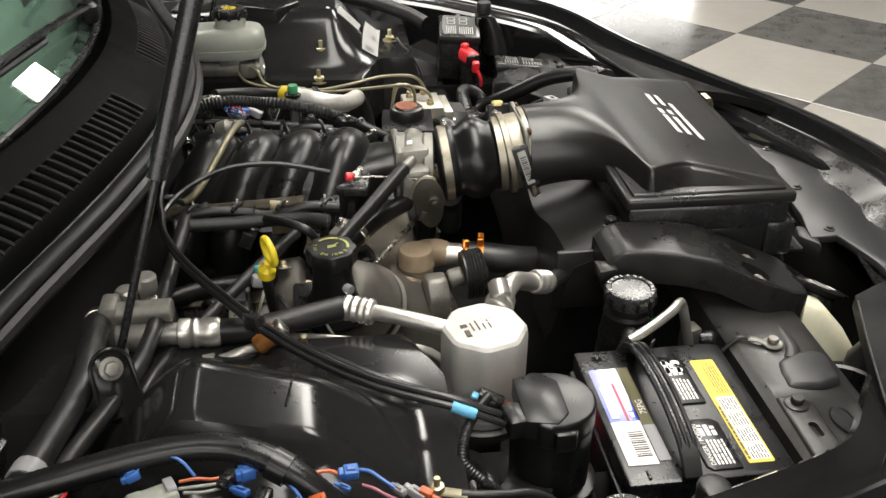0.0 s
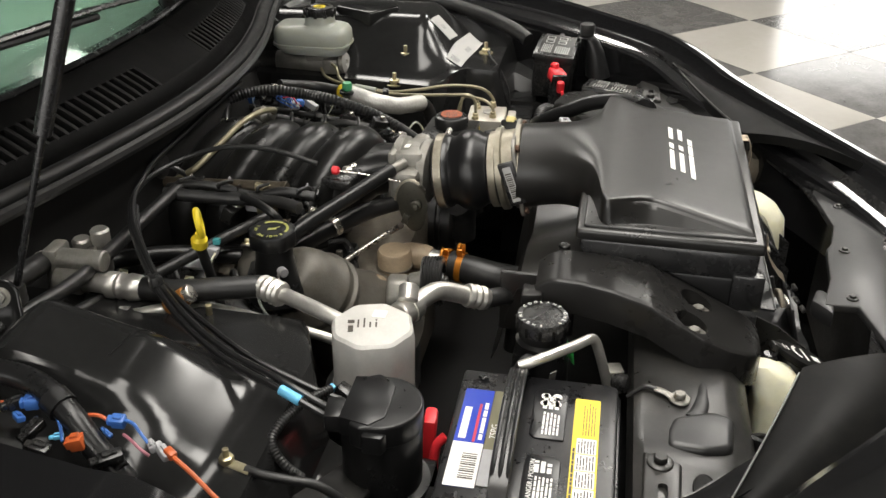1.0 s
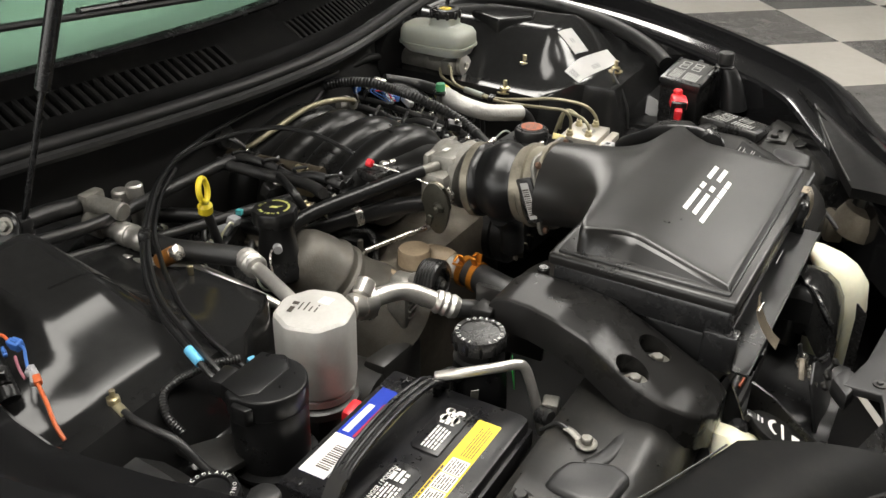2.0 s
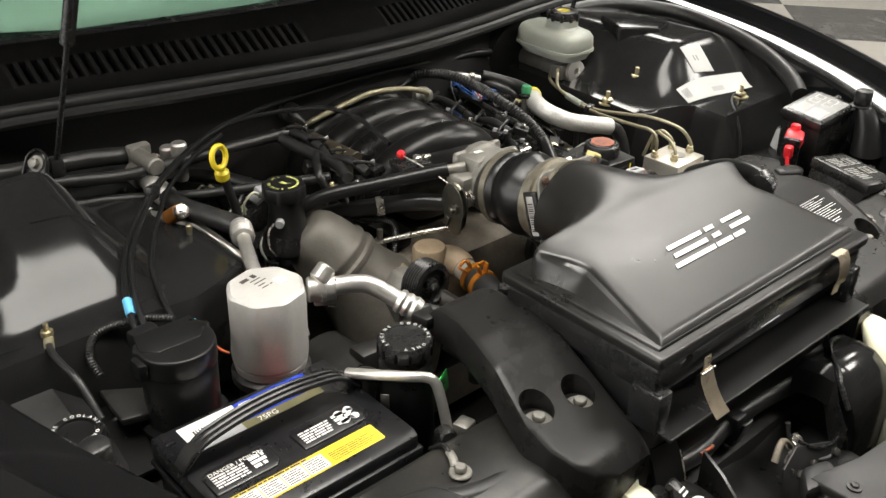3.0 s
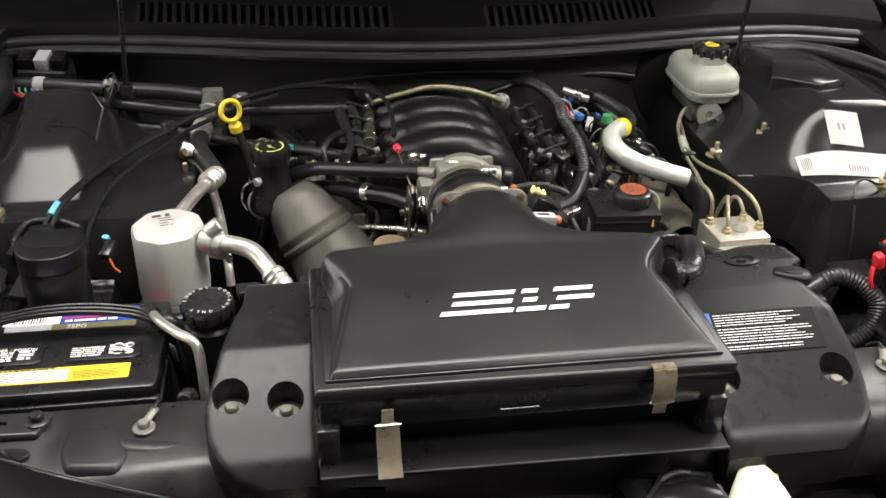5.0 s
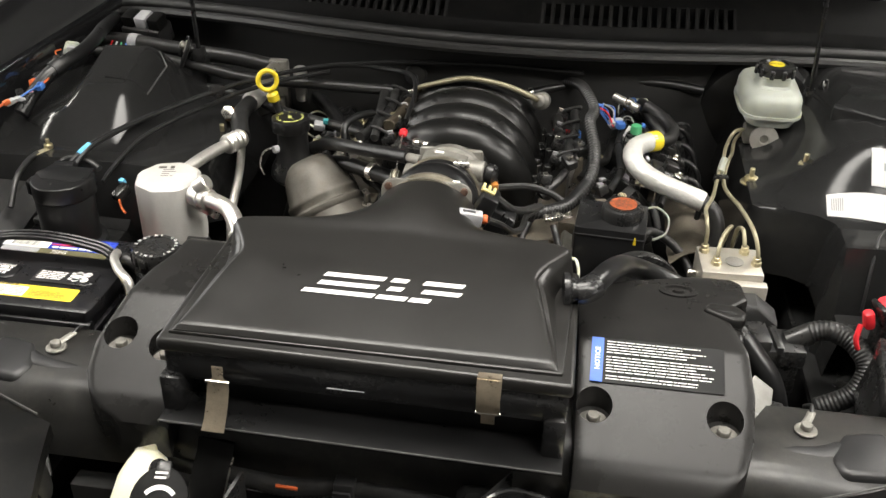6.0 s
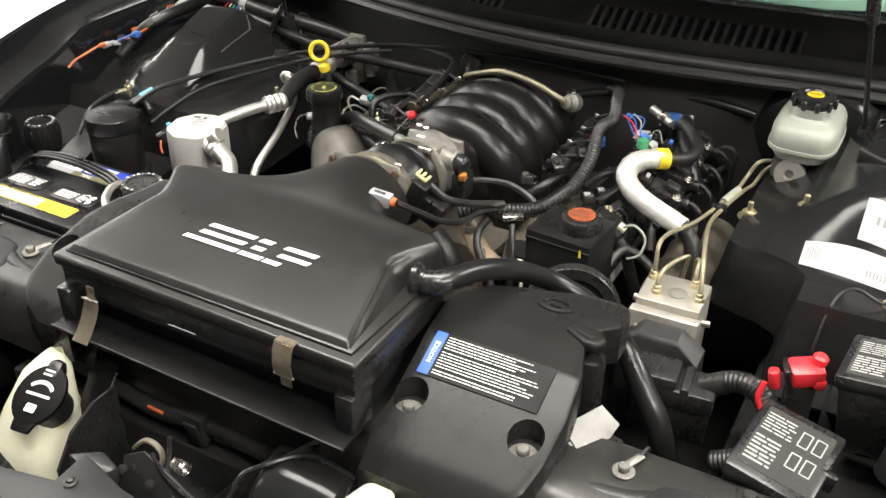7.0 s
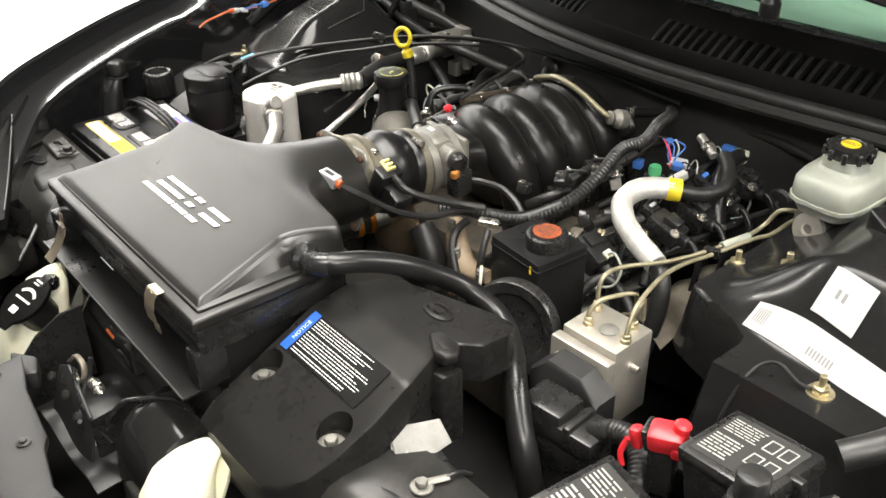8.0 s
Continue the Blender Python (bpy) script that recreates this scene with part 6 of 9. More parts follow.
def breather_hose():
    t = thing("breather_hose", (0.28, 0.15, 0.56), "thick black rubber hose curving from the air box", "hose")
    part("hose", tube([(0.176, 0.057, 0.769), (0.194, 0.077, 0.770), (0.207, 0.108, 0.766), (0.222, 0.147, 0.753), (0.236, 0.190, 0.728), (0.258, 0.226, 0.702), (0.300, 0.240, 0.678), (0.342, 0.224, 0.664), (0.378, 0.195, 0.648), (0.408, 0.174, 0.618), (0.431, 0.163, 0.588), (0.450, 0.160, 0.53)], [0.0132] * 8 + [0.0150, 0.0160, 0.0165, 0.0165], 16, 6), RUBBER_SHINY, t)
    part("elbow", tube([(0.172, 0.056, 0.769), (0.184, 0.060, 0.770), (0.193, 0.070, 0.7705)], 0.0148, 16, 4), GLOSS, t)
    return t


breather_hose()


def oil_filler():
    t = thing("oil_filler", (-0.29, 0.535, 0.56), "black oil filler cap with yellow lettering on a cast alloy neck", "oil filler")
    ax = axis((-0.208, 0.468, 0.556), (-0.283, 0.530, 0.668))
    # wide barrel that flares into the front cover, with a double turned ring half way up
    part("cast_neck", lathe([(0.100, -0.060), (0.086, -0.030), (0.074, 0.000), (0.066, 0.022), (0.062, 0.040), (0.0605, 0.052), (0.0635, 0.056), (0.0635, 0.062), (0.0595, 0.066), (0.0590, 0.072), (0.0615, 0.076), (0.0610, 0.081), (0.0565, 0.086), (0.052, 0.110), (0.046, 0.128), (0.038, 0.140), (0.030, 0.146)], ax, 48), FRONT_CAST, t, "grey cast alloy neck with turned rings")
    part("front_cover", prism([(-0.315, 0.42), (-0.12, 0.42), (-0.098, 0.52), (-0.120, 0.590), (-0.150, 0.632), (-0.185, 0.664), (-0.225, 0.676), (-0.25, 0.66), (-0.315, 0.56)], 0, 0.045, 0.014, pose(0, 0.524, 0, 82, 0, 0), 3), FRONT_CAST, t, "dull cast alloy front cover")
    part("cover_web", prism([(-0.25, 0.40), (-0.15, 0.40), (-0.14, 0.50), (-0.17, 0.55), (-0.22, 0.55)], 0, 0.05, 0.014, pose(0, 0.455, 0, 90, 0, 0), 3), FRONT_CAST, t)
    for hx, hy, hz in ((-0.208, 0.458, 0.620), (-0.150, 0.462, 0.575), (-0.136, 0.468, 0.605)):
        part("cover_boss", lathe([(0.012, 0), (0.011, 0.006), (0.0085, 0.008), (0.0055, 0.0075), (0.005, 0.002), (0.001, 0.002)], axis((hx, hy + 0.016, hz), (hx, hy - 0.02, hz + 0.008)), 20), FRONT_CAST, t)
    part("boot", lathe([(0.036, 0.634), (0.040, 0.640), (0.038, 0.654), (0.029, 0.672), (0.0250, 0.700), (0.0255, 0.724)], Matrix.Translation((-0.303, 0.534, 0)), 28), SERVO, t)
    n = 64
    rim = lambda r, z: [(-0.305 + (r + 0.0011 * math.cos(8 * a)) * math.cos(a), 0.534 + (r + 0.0011 * math.cos(8 * a)) * math.sin(a), z) for a in (2 * math.pi * i / n for i in range(n))]
    cap = part("cap", loft([rim(0.0255, 0.718), rim(0.0295, 0.7195), rim(0.0308, 0.722), rim(0.0308, 0.737), rim(0.0296, 0.7400), rim(0.0275, 0.7408), rim(0.0100, 0.7402)]), SERVO, t)
    top = Matrix.Translation((-0.305, 0.534, 0.7412))
    print_ = mat("yellow_green_print", (0.42, 0.43, 0.13), 0.5)
    part("cap_words", round_words("ENGINE OIL", 0.0066, 0.0185, top, 232, 17.5), print_, cap)
    part("cap_words", join(*[decal(-0.0016, 0.0016, -0.0021, 0.0021, top @ pose(0.0205 * math.cos(radians(k)), 0.0205 * math.sin(radians(k)), 0, 0, 0, k), 0.0003) for k in list(range(262, 330, 12)) + list(range(340, 408, 12))]), print_, cap)
    part("cap_sign", join(prism([(-0.006, -0.003), (0.006, -0.003), (0.005, 0.002), (-0.004, 0.003)], 0, 0.0004, 0, top @ pose(0, 0, 0, 0, 0, -70)), prism([(0.005, 0.0), (0.011, 0.004), (0.0105, 0.005), (0.004, 0.002)], 0, 0.0004, 0, top @ pose(0, 0, 0, 0, 0, -70))), print_, cap)
    part("neck_clip", tube([(-0.334, 0.520, 0.690), (-0.348, 0.512, 0.684), (-0.352, 0.505, 0.664), (-0.345, 0.500, 0.650)], 0.0016, 6, 5), STEEL, t)
    part("clip_lug", rod((-0.330, 0.512, 0.690), (-0.322, 0.520, 0.690), 0.0065, 12, 0.001), GREY, t)
    return t


oil_filler()


def dipstick():
    t = thing("dipstick", (-0.335, 0.59, 0.60), "yellow plastic dipstick ring above the valve cover", "dipstick")
    m = Matrix.Translation((-0.364, 0.606, 0.7725)) @ pose(0, 0, 0, 82, 0, 24)
    part("ring", tube([m @ Vector((0.0155 * math.cos(k), 0.0165 * math.sin(k), 0)) for k in (2 * math.pi * i / 24 for i in range(25))], 0.0042, 10, 1), YELLOW, t)
    part("collar", lathe([(0.006, 0), (0.0105, 0.001), (0.0105, 0.012), (0.006, 0.016), (0.005, 0.022)], axis((-0.357, 0.6125, 0.735), (-0.361, 0.609, 0.757)), 18), YELLOW, t)
    part("sheath", tube([(-0.3565, 0.613, 0.738), (-0.346, 0.611, 0.70), (-0.334, 0.605, 0.64), (-0.325, 0.60, 0.58)], 0.0066, 10, 4), RUBBER, t)
    return t


dipstick()


def valve_side():
    """Rocker cover with its coils, one a side."""
    for s, lab in ((-1, "black rocker cover with ignition coils on the passenger side"), (1, "black rocker cover with ignition coils and white looped leads")):
        c = -0.018 + s * 0.235
        t = thing("rocker_cover", (c, 0.63, 0.56), lab, "rocker cover", "rocker covers")
        m = Matrix.Translation((c, 0.63 if s > 0 else 0.715, 0.605 if s > 0 else 0.598)) @ pose(0, 0, 0, 0, s * 28, 0)
        part("cover", block((0.10, 0.42 if s > 0 else 0.36, 0.055), m, 0.012), PLASTIC, t)
        part("cover_flange", block((0.125, 0.44 if s > 0 else 0.37, 0.012), m @ pose(0, 0, -0.028), 0.003), CAST, t)
        for i in range(4 if s > 0 else 3):
            q = m @ pose(0, -0.150 + 0.098 * i, 0.042)
            coil = part("coil", block((0.052, 0.044, 0.040), q, 0.005), PLASTIC, t)
            part("coil_tower", rod(q @ V(s * 0.024, 0, 0.0), q @ V(s * 0.060, 0, -0.014), 0.011, 14), PLASTIC, coil)
            part("coil_plate", block((0.020, 0.030, 0.006), q @ pose(-s * 0.010, 0, 0.022), 0.001), GREY if i % 2 else PLASTIC, coil)
            w = q @ V(s * 0.02, 0.0, 0.022)
            part("plug_lead", tube([w, w + V(s * 0.022, -0.012, 0.016), w + V(s * 0.042, -0.020, 0.004), w + V(s * 0.040, -0.030, -0.018), w + V(s * 0.022, -0.032, -0.030)], 0.0019, 8, 6), TANK, coil, "white looped lead")
            part("lead_plug", block((0.012, 0.012, 0.008), Matrix.Translation(w) @ pose(0, 0, 0, 10, s * 30, 0), 0.001), CREAM, coil)
            part("boot", rod(q @ V(s * 0.055, 0, -0.016), q @ V(s * 0.10, 0.004, -0.060), 0.0095, 12), RUBBER, coil)


valve_side()


def front_drive():
    t = thing("water_pump", (-0.10, 0.36, 0.50), "stained cast alloy water pump with a black idler pulley", "water pump")
    pump = part("housing", join(block((0.13, 0.07, 0.10), pose(-0.125, 0.425, 0.545, 0, 0, 0), 0.018), block((0.20, 0.05, 0.10), pose(-0.03, 0.435, 0.53, 0, 0, 0), 0.015), rod((-0.196, 0.415, 0.566), (-0.150, 0.415, 0.572), 0.017, 20, 0.005), rod((-0.190, 0.430, 0.592), (-0.165, 0.425, 0.592), 0.014, 18, 0.004)), TAN_CAST, t, "tan stained cast housing")
    # upright thermostat housing with its elbow and spout pointing forward
    therm = part("thermostat_housing", join(lathe([(0.020, -0.065), (0.027, -0.060), (0.027, -0.046), (0.0255, -0.044), (0.0260, -0.004), (0.0235, 0.0), (0.006, 0.0012)], Matrix.Translation((-0.132, 0.411, 0.630)), 32), tube([(-0.120, 0.408, 0.602), (-0.106, 0.396, 0.606), (-0.102, 0.375, 0.604), (-0.104, 0.362, 0.602)], [0.019, 0.021, 0.021, 0.0195], 20, 5)), TAN_CAST, t, "tan stained thermostat housing")
    part("parting_line", tube([(-0.132 + 0.0266 * math.cos(k), 0.411 + 0.0266 * math.sin(k), 0.6035) for k in (2 * math.pi * i / 28 for i in range(29))], 0.0012, 6, 1), CAST_BROWN, therm)
    part("spout", tube([(-0.104, 0.366, 0.6025), (-0.107, 0.345, 0.601), (-0.112, 0.318, 0.600)], 0.0178, 22, 4), ALU, t, "bright alloy spout")
    part("radiator_hose", tube([(-0.1085, 0.339, 0.601), (-0.113, 0.315, 0.600), (-0.120, 0.285, 0.598), (-0.122, 0.255, 0.594), (-0.112, 0.225, 0.585), (-0.085, 0.20, 0.57)], [0.0215, 0.0222, 0.0222, 0.0220, 0.0220, 0.0220], 22, 6), RUBBER, t)
    for (cx, cy, cz), turn in (((-0.1085, 0.339, 0.601), -38), ((-0.1125, 0.317, 0.600), -8)):
        cl = part("spring_clamp", lathe([(0.0222, 0), (0.0240, 0.0006), (0.0240, 0.0095), (0.0222, 0.010)], axis((cx, cy, cz), (cx - 0.005, cy - 0.03, cz - 0.001)), 28), CLAMP_ORANGE, t, "orange spring clamp")
        q = pose(cx, cy - 0.005, cz, 0, turn, -8)
        part("clamp_ear", join(block((0.0035, 0.009, 0.017), q @ pose(-0.006, 0, 0.0300, 0, -14, 0), 0.0008), block((0.011, 0.0035, 0.004), q @ pose(0, 0.002, 0.0385), 0.0008)), CLAMP_ORANGE, cl)
        part("clamp_ear", block((0.0035, 0.009, 0.016), q @ pose(0.006, -0.001, 0.0295, 0, 14, 0), 0.0008), CLAMP_ORANGE, cl)
    p0, p1 = V(-0.205, 0.352, 0.625), V(-0.203, 0.322, 0.627)
    prof = [(0.008, 0), (0.034, 0)] + [(0.036 if i % 2 else 0.034, 0.002 + 0.0022 * i) for i in range(12)] + [(0.034, 0.029), (0.026, 0.030), (0.024, 0.024), (0.012, 0.024), (0.011, 0.030), (0.003, 0.031)]
    pl = part("pulley", lathe(prof, axis(p0, p1), 36), PLASTIC, t, "ribbed black pulley")
    part("pulley_bolt", prism(ngon(0, 0, 0.007, 6), 0.028, 0.036, 0.001, axis(p0, p1)), STEEL_BLACK, pl)
    arm = part("tensioner_arm", join(prism([(-0.030, -0.045), (0.026, -0.050), (0.030, 0.010), (0.012, 0.034), (-0.014, 0.036), (-0.030, 0.012)], -0.018, 0.014, 0.006, pose(-0.198, 0.388, 0.588, 90, 0, 8), 2), rod((-0.204, 0.372, 0.618), (-0.203, 0.350, 0.625), 0.014, 16, 0.003)), CAST, t, "grey cast tensioner arm")
    for i in range(4):
        part("tensioner_fin", block((0.030, 0.034, 0.004), pose(-0.204, 0.386, 0.562 + 0.0115 * i, 0, 0, 8), 0.001), CAST, arm)
    part("tensioner_bolt", prism(ngon(0, 0, 0.008, 6), 0, 0.008, 0.001, axis((-0.188, 0.366, 0.604), (-0.188, 0.34, 0.604))), STEEL, arm)
    part("cast_web", prism([(-0.30, 0.36), (-0.20, 0.355), (-0.20, 0.385), (-0.30, 0.40)], 0.44, 0.53, 0.01), STEEL_BLACK, t)
    part("compressor", lathe([(0.03, 0), (0.055, 0.004), (0.058, 0.03), (0.058, 0.10), (0.05, 0.11)], axis((-0.30, 0.36, 0.46), (-0.30, 0.50, 0.46)), 28), STEEL_BLACK, t)
    alt = part("alternator", lathe([(0.02, 0), (0.050, 0.004), (0.058, 0.014), (0.058, 0.030), (0.052, 0.032), (0.052, 0.038), (0.058, 0.040), (0.058, 0.085), (0.05, 0.095)], axis((0.130, 0.350, 0.555), (0.130, 0.45, 0.555)), 32), STEEL_BLACK, t, "dark alternator body")
    for i in range(12):
        a = 2 * math.pi * i / 12
        part("vent_fin", block((0.004, 0.010, 0.018), Matrix.Translation((0.130 + 0.040 * math.cos(a), 0.350, 0.555 + 0.040 * math.sin(a))) @ pose(0, 0, 0, 0, -math.degrees(a) + 90, 0), 0.001, 1), CAST_BROWN, alt)
    part("tan_arm", tube([(0.060, 0.372, 0.660), (0.078, 0.360, 0.645), (0.100, 0.350, 0.625), (0.130, 0.345, 0.615), (0.165, 0.345, 0.622)], [0.012, 0.015, 0.017, 0.015, 0.012], 14, 5, flat=0.7), TAN_CAST, t, "tan stained cast bracket arm")
    part("tan_arm", tube([(0.112, 0.350, 0.622), (0.100, 0.345, 0.595), (0.092, 0.345, 0.56)], [0.013, 0.011, 0.012], 12, 5, flat=0.7), TAN_CAST, t)
    part("dark_duct", tube([(0.020, 0.34, 0.640), (0.050, 0.335, 0.610), (0.060, 0.335, 0.56)], 0.020, 14, 5), RUBBER, t)
    for bx, by, bz in ((0.103, 0.338, 0.640), (0.160, 0.334, 0.632), (0.072, 0.356, 0.664)):
        part("arm_bolt", join(rod((bx, by, bz - 0.012), (bx, by, bz), 0.007, 12, 0.001), prism(ngon(bx, by, 0.0062, 6), bz, bz + 0.005, 0.001)), CAST, t)
    part("pale_lead", tube([(0.160, 0.336, 0.640), (0.172, 0.326, 0.648), (0.178, 0.318, 0.630), (0.176, 0.315, 0.60)], 0.0024, 8, 5), CREAM, t)
    part("black_lead", tube([(0.100, 0.365, 0.680), (0.092, 0.350, 0.664), (0.098, 0.335, 0.645), (0.120, 0.325, 0.610), (0.14, 0.32, 0.57)], 0.0060, 10, 6), LOOM, t)
    part("black_lead", tube([(0.135, 0.370, 0.676), (0.145, 0.352, 0.655), (0.150, 0.340, 0.625), (0.150, 0.335, 0.59)], 0.0050, 10, 6), RUBBER, t)
    part("dipper_tube", tube([(0.135, 0.365, 0.655), (0.132, 0.36, 0.63), (0.128, 0.35, 0.60)], 0.004, 10, 4), CAST_BROWN, t)
    return t


front_drive()


def hoses_passenger():
    t = thing("breather_pipe", (-0.17, 0.47, 0.68), "glossy black breather pipe between filler neck and throttle body", "pipe")
    part("pipe", tube([(-0.275, 0.545, 0.683), (-0.250, 0.533, 0.698), (-0.222, 0.515, 0.708), (-0.165, 0.475, 0.722), (-0.110, 0.438, 0.735), (-0.088, 0.423, 0.740)], 0.0105, 16, 6), RUBBER_SHINY, t)
    part("pipe_end", rod((-0.094, 0.427, 0.7385), (-0.066, 0.408, 0.744), 0.0078, 14, 0.001), CAST, t, "alloy spigot")
    t = thing("heater_hose", (-0.17, 0.49, 0.66), "black rubber coolant hose with a bright clamp band", "hose")
    part("hose", tube([(-0.262, 0.552, 0.655), (-0.215, 0.527, 0.669), (-0.160, 0.494, 0.674), (-0.118, 0.455, 0.683), (-0.085, 0.418, 0.684)], [0.0115, 0.0125, 0.0130, 0.0135, 0.0120], 16, 6), RUBBER_SHINY, t)
    part("clamp_band", rod((-0.1655, 0.4975, 0.6735), (-0.1555, 0.4910, 0.6748), 0.0146, 22, 0.001), STEEL, t)
    part("fitting", rod((-0.092, 0.426, 0.684), (-0.070, 0.405, 0.684), 0.009, 14), CAST, t)
    t = thing("sensor_loom", (-0.19, 0.48, 0.60), "black taped and corrugated loom running down the engine front", "loom")
    part("taped_loom", tube([(-0.186, 0.620, 0.722), (-0.208, 0.590, 0.726), (-0.222, 0.562, 0.718), (-0.216, 0.548, 0.690), (-0.198, 0.540, 0.658), (-0.172, 0.514, 0.648)], 0.0062, 10, 6), RUBBER_SHINY, t)
    part("loom", tube([(-0.176, 0.518, 0.649), (-0.152, 0.494, 0.648), (-0.143, 0.482, 0.640), (-0.150, 0.470, 0.615), (-0.166, 0.460, 0.585), (-0.176, 0.450, 0.545)], 0.0050, 8, 8, ripple=0.0010, pitch=0.0036), LOOM, t)
    part("tape", rod((-0.178, 0.520, 0.649), (-0.164, 0.506, 0.648), 0.0074, 12), RUBBER_SHINY, t)
    t = thing("coolant_sensor", (-0.168, 0.486, 0.60), "small steel sensor on the cast front cover", "sensor")
    part("body", join(rod((-0.168, 0.486, 0.590), (-0.168, 0.486, 0.622), 0.0105, 16, 0.002), rod((-0.168, 0.486, 0.622), (-0.168, 0.486, 0.640), 0.0048, 10, 0.001)), FRONT_CAST, t)
    t = thing("steam_pipe", (-0.12, 0.45, 0.63), "thin bare steel vapour pipe", "pipe")
    part("pipe", tube([(-0.165, 0.478, 0.622), (-0.140, 0.458, 0.630), (-0.110, 0.432, 0.640), (-0.080, 0.41, 0.645)], 0.0042, 10, 4), STEEL, t)


hoses_passenger()


def ac_lines():
    t = thing("refrigerant_lines", (-0.40, 0.70, 0.62), "bare aluminium refrigerant lines and manifold block at the firewall", "pipe")
    part("manifold_block", join(box(-0.421, -0.385, 0.775, 0.795, 0.648, 0.744, 0.005), rod((-0.408, 0.780, 0.728), (-0.408, 0.716, 0.730), 0.0135, 18, 0.002), rod((-0.416, 0.780, 0.703), (-0.418, 0.742, 0.703), 0.0180, 20, 0.002), block((0.026, 0.020, 0.030), pose(-0.404, 0.766, 0.662), 0.004)), CAST, t, "machined alloy manifold block")
    for vx, vy, vz in ((-0.352, 0.752, 0.744), (-0.360, 0.775, 0.732)):
        part("service_valve", lathe([(0.009, 0.680), (0.0105, 0.684), (0.0105, vz - 0.022), (0.0125, vz - 0.020), (0.0125, vz - 0.003), (0.010, vz)], Matrix.Translation((vx, vy, 0)), 16), ALU, t)
    part("block_bolt", prism(ngon(0, 0, 0.009, 6), 0, 0.012, 0.002, axis((-0.400, 0.744, 0.734), (-0.398, 0.72, 0.736))), STEEL, t)
    part("line", tube([(-0.415, 0.775, 0.700), (-0.418, 0.735, 0.704), (-0.420, 0.700, 0.704)], 0.013, 16, 3), ALU, t)
    part("crimp", lathe([(0.013, 0), (0.017, 0.002), (0.0175, 0.012), (0.0155, 0.015), (0.0175, 0.02), (0.0155, 0.026), (0.0175, 0.032), (0.0165, 0.045), (0.013, 0.05)], axis((-0.4195, 0.712, 0.704), (-0.4210, 0.655, 0.704)), 22), ALU, t)
    part("hose", tube([(-0.4205, 0.665, 0.704), (-0.420, 0.62, 0.705), (-0.408, 0.575, 0.706), (-0.392, 0.535, 0.704), (-0.386, 0.522, 0.703)], 0.0145, 14, 5), RUBBER, t)
    part("liquid_line", tube([(-0.440, 0.775, 0.672), (-0.445, 0.715, 0.678), (-0.448, 0.665, 0.684), (-0.445, 0.640, 0.690), (-0.430, 0.605, 0.690), (-0.408, 0.575, 0.677), (-0.388, 0.50, 0.650), (-0.376, 0.42, 0.620), (-0.372, 0.395, 0.58)], 0.0068, 12, 5), ALU, t)
    part("line_collar", rod((-0.447, 0.705, 0.679), (-0.448, 0.670, 0.683), 0.0095, 14), ALU, t)
    part("pressure_switch", rod((-0.442, 0.624, 0.694), (-0.436, 0.598, 0.712), 0.0115, 16, 0.002), AMBER, t, "amber pressure switch")
    part("switch_nut", prism(ngon(0, 0, 0.012, 6), 0, 0.010, 0.0015, axis((-0.4365, 0.600, 0.710), (-0.431, 0.578, 0.726))), STEEL, t)
    return t


ac_lines()


def loom_passenger():
    for k, (pts, r) in enumerate(((((-0.86, 0.80, 0.72), (-0.70, 0.79, 0.735), (-0.55, 0.745, 0.735), (-0.44, 0.735, 0.722), (-0.30, 0.73, 0.722), (-0.16, 0.725, 0.722)), 0.009),
                                   (((-0.60, 0.75, 0.70), (-0.48, 0.735, 0.69), (-0.36, 0.69, 0.68), (-0.26, 0.63, 0.69), (-0.19, 0.58, 0.70)), 0.008),
                                   (((-0.19, 0.74, 0.72), (-0.18, 0.66, 0.715), (-0.175, 0.58, 0.715), (-0.19, 0.535, 0.715)), 0.009))):
        t = thing("engine_loom", pts[2], "black corrugated wiring loom along the firewall", "loom", "engine looms")
        part("loom", tube(pts, r, 10, 6, ripple=0.0006, pitch=0.005), LOOM, t)
    for x, y, z, c, rz in ((-0.285, 0.63, 0.686, GREY, 10),):
        t = thing("injector_connector", (x, y, z), "grey and black wiring connector beside the fuel rail", "connector", "wiring connectors")
        part("shell", block((0.020, 0.015, 0.014), pose(x, y, z, 15, 10, rz), 0.003), c, t)
        part("back", block((0.018, 0.014, 0.014), pose(x + 0.016, y + 0.010, z - 0.004, 15, 10, rz), 0.003), PLASTIC, t)
        part("wire", tube([(x - 0.008, y - 0.006, z), (x - 0.022, y - 0.012, z + 0.008), (x - 0.034, y - 0.006, z - 0.008), (x - 0.030, y, z - 0.03)], 0.0018, 6, 5), CREAM, t)
        part("seal", block((0.008, 0.010, 0.008), pose(x + 0.012, y - 0.002, z + 0.010, 0, 0, rz), 0.001), mat("teal_seal", (0.05, 0.32, 0.34), 0.5), t)


loom_passenger()


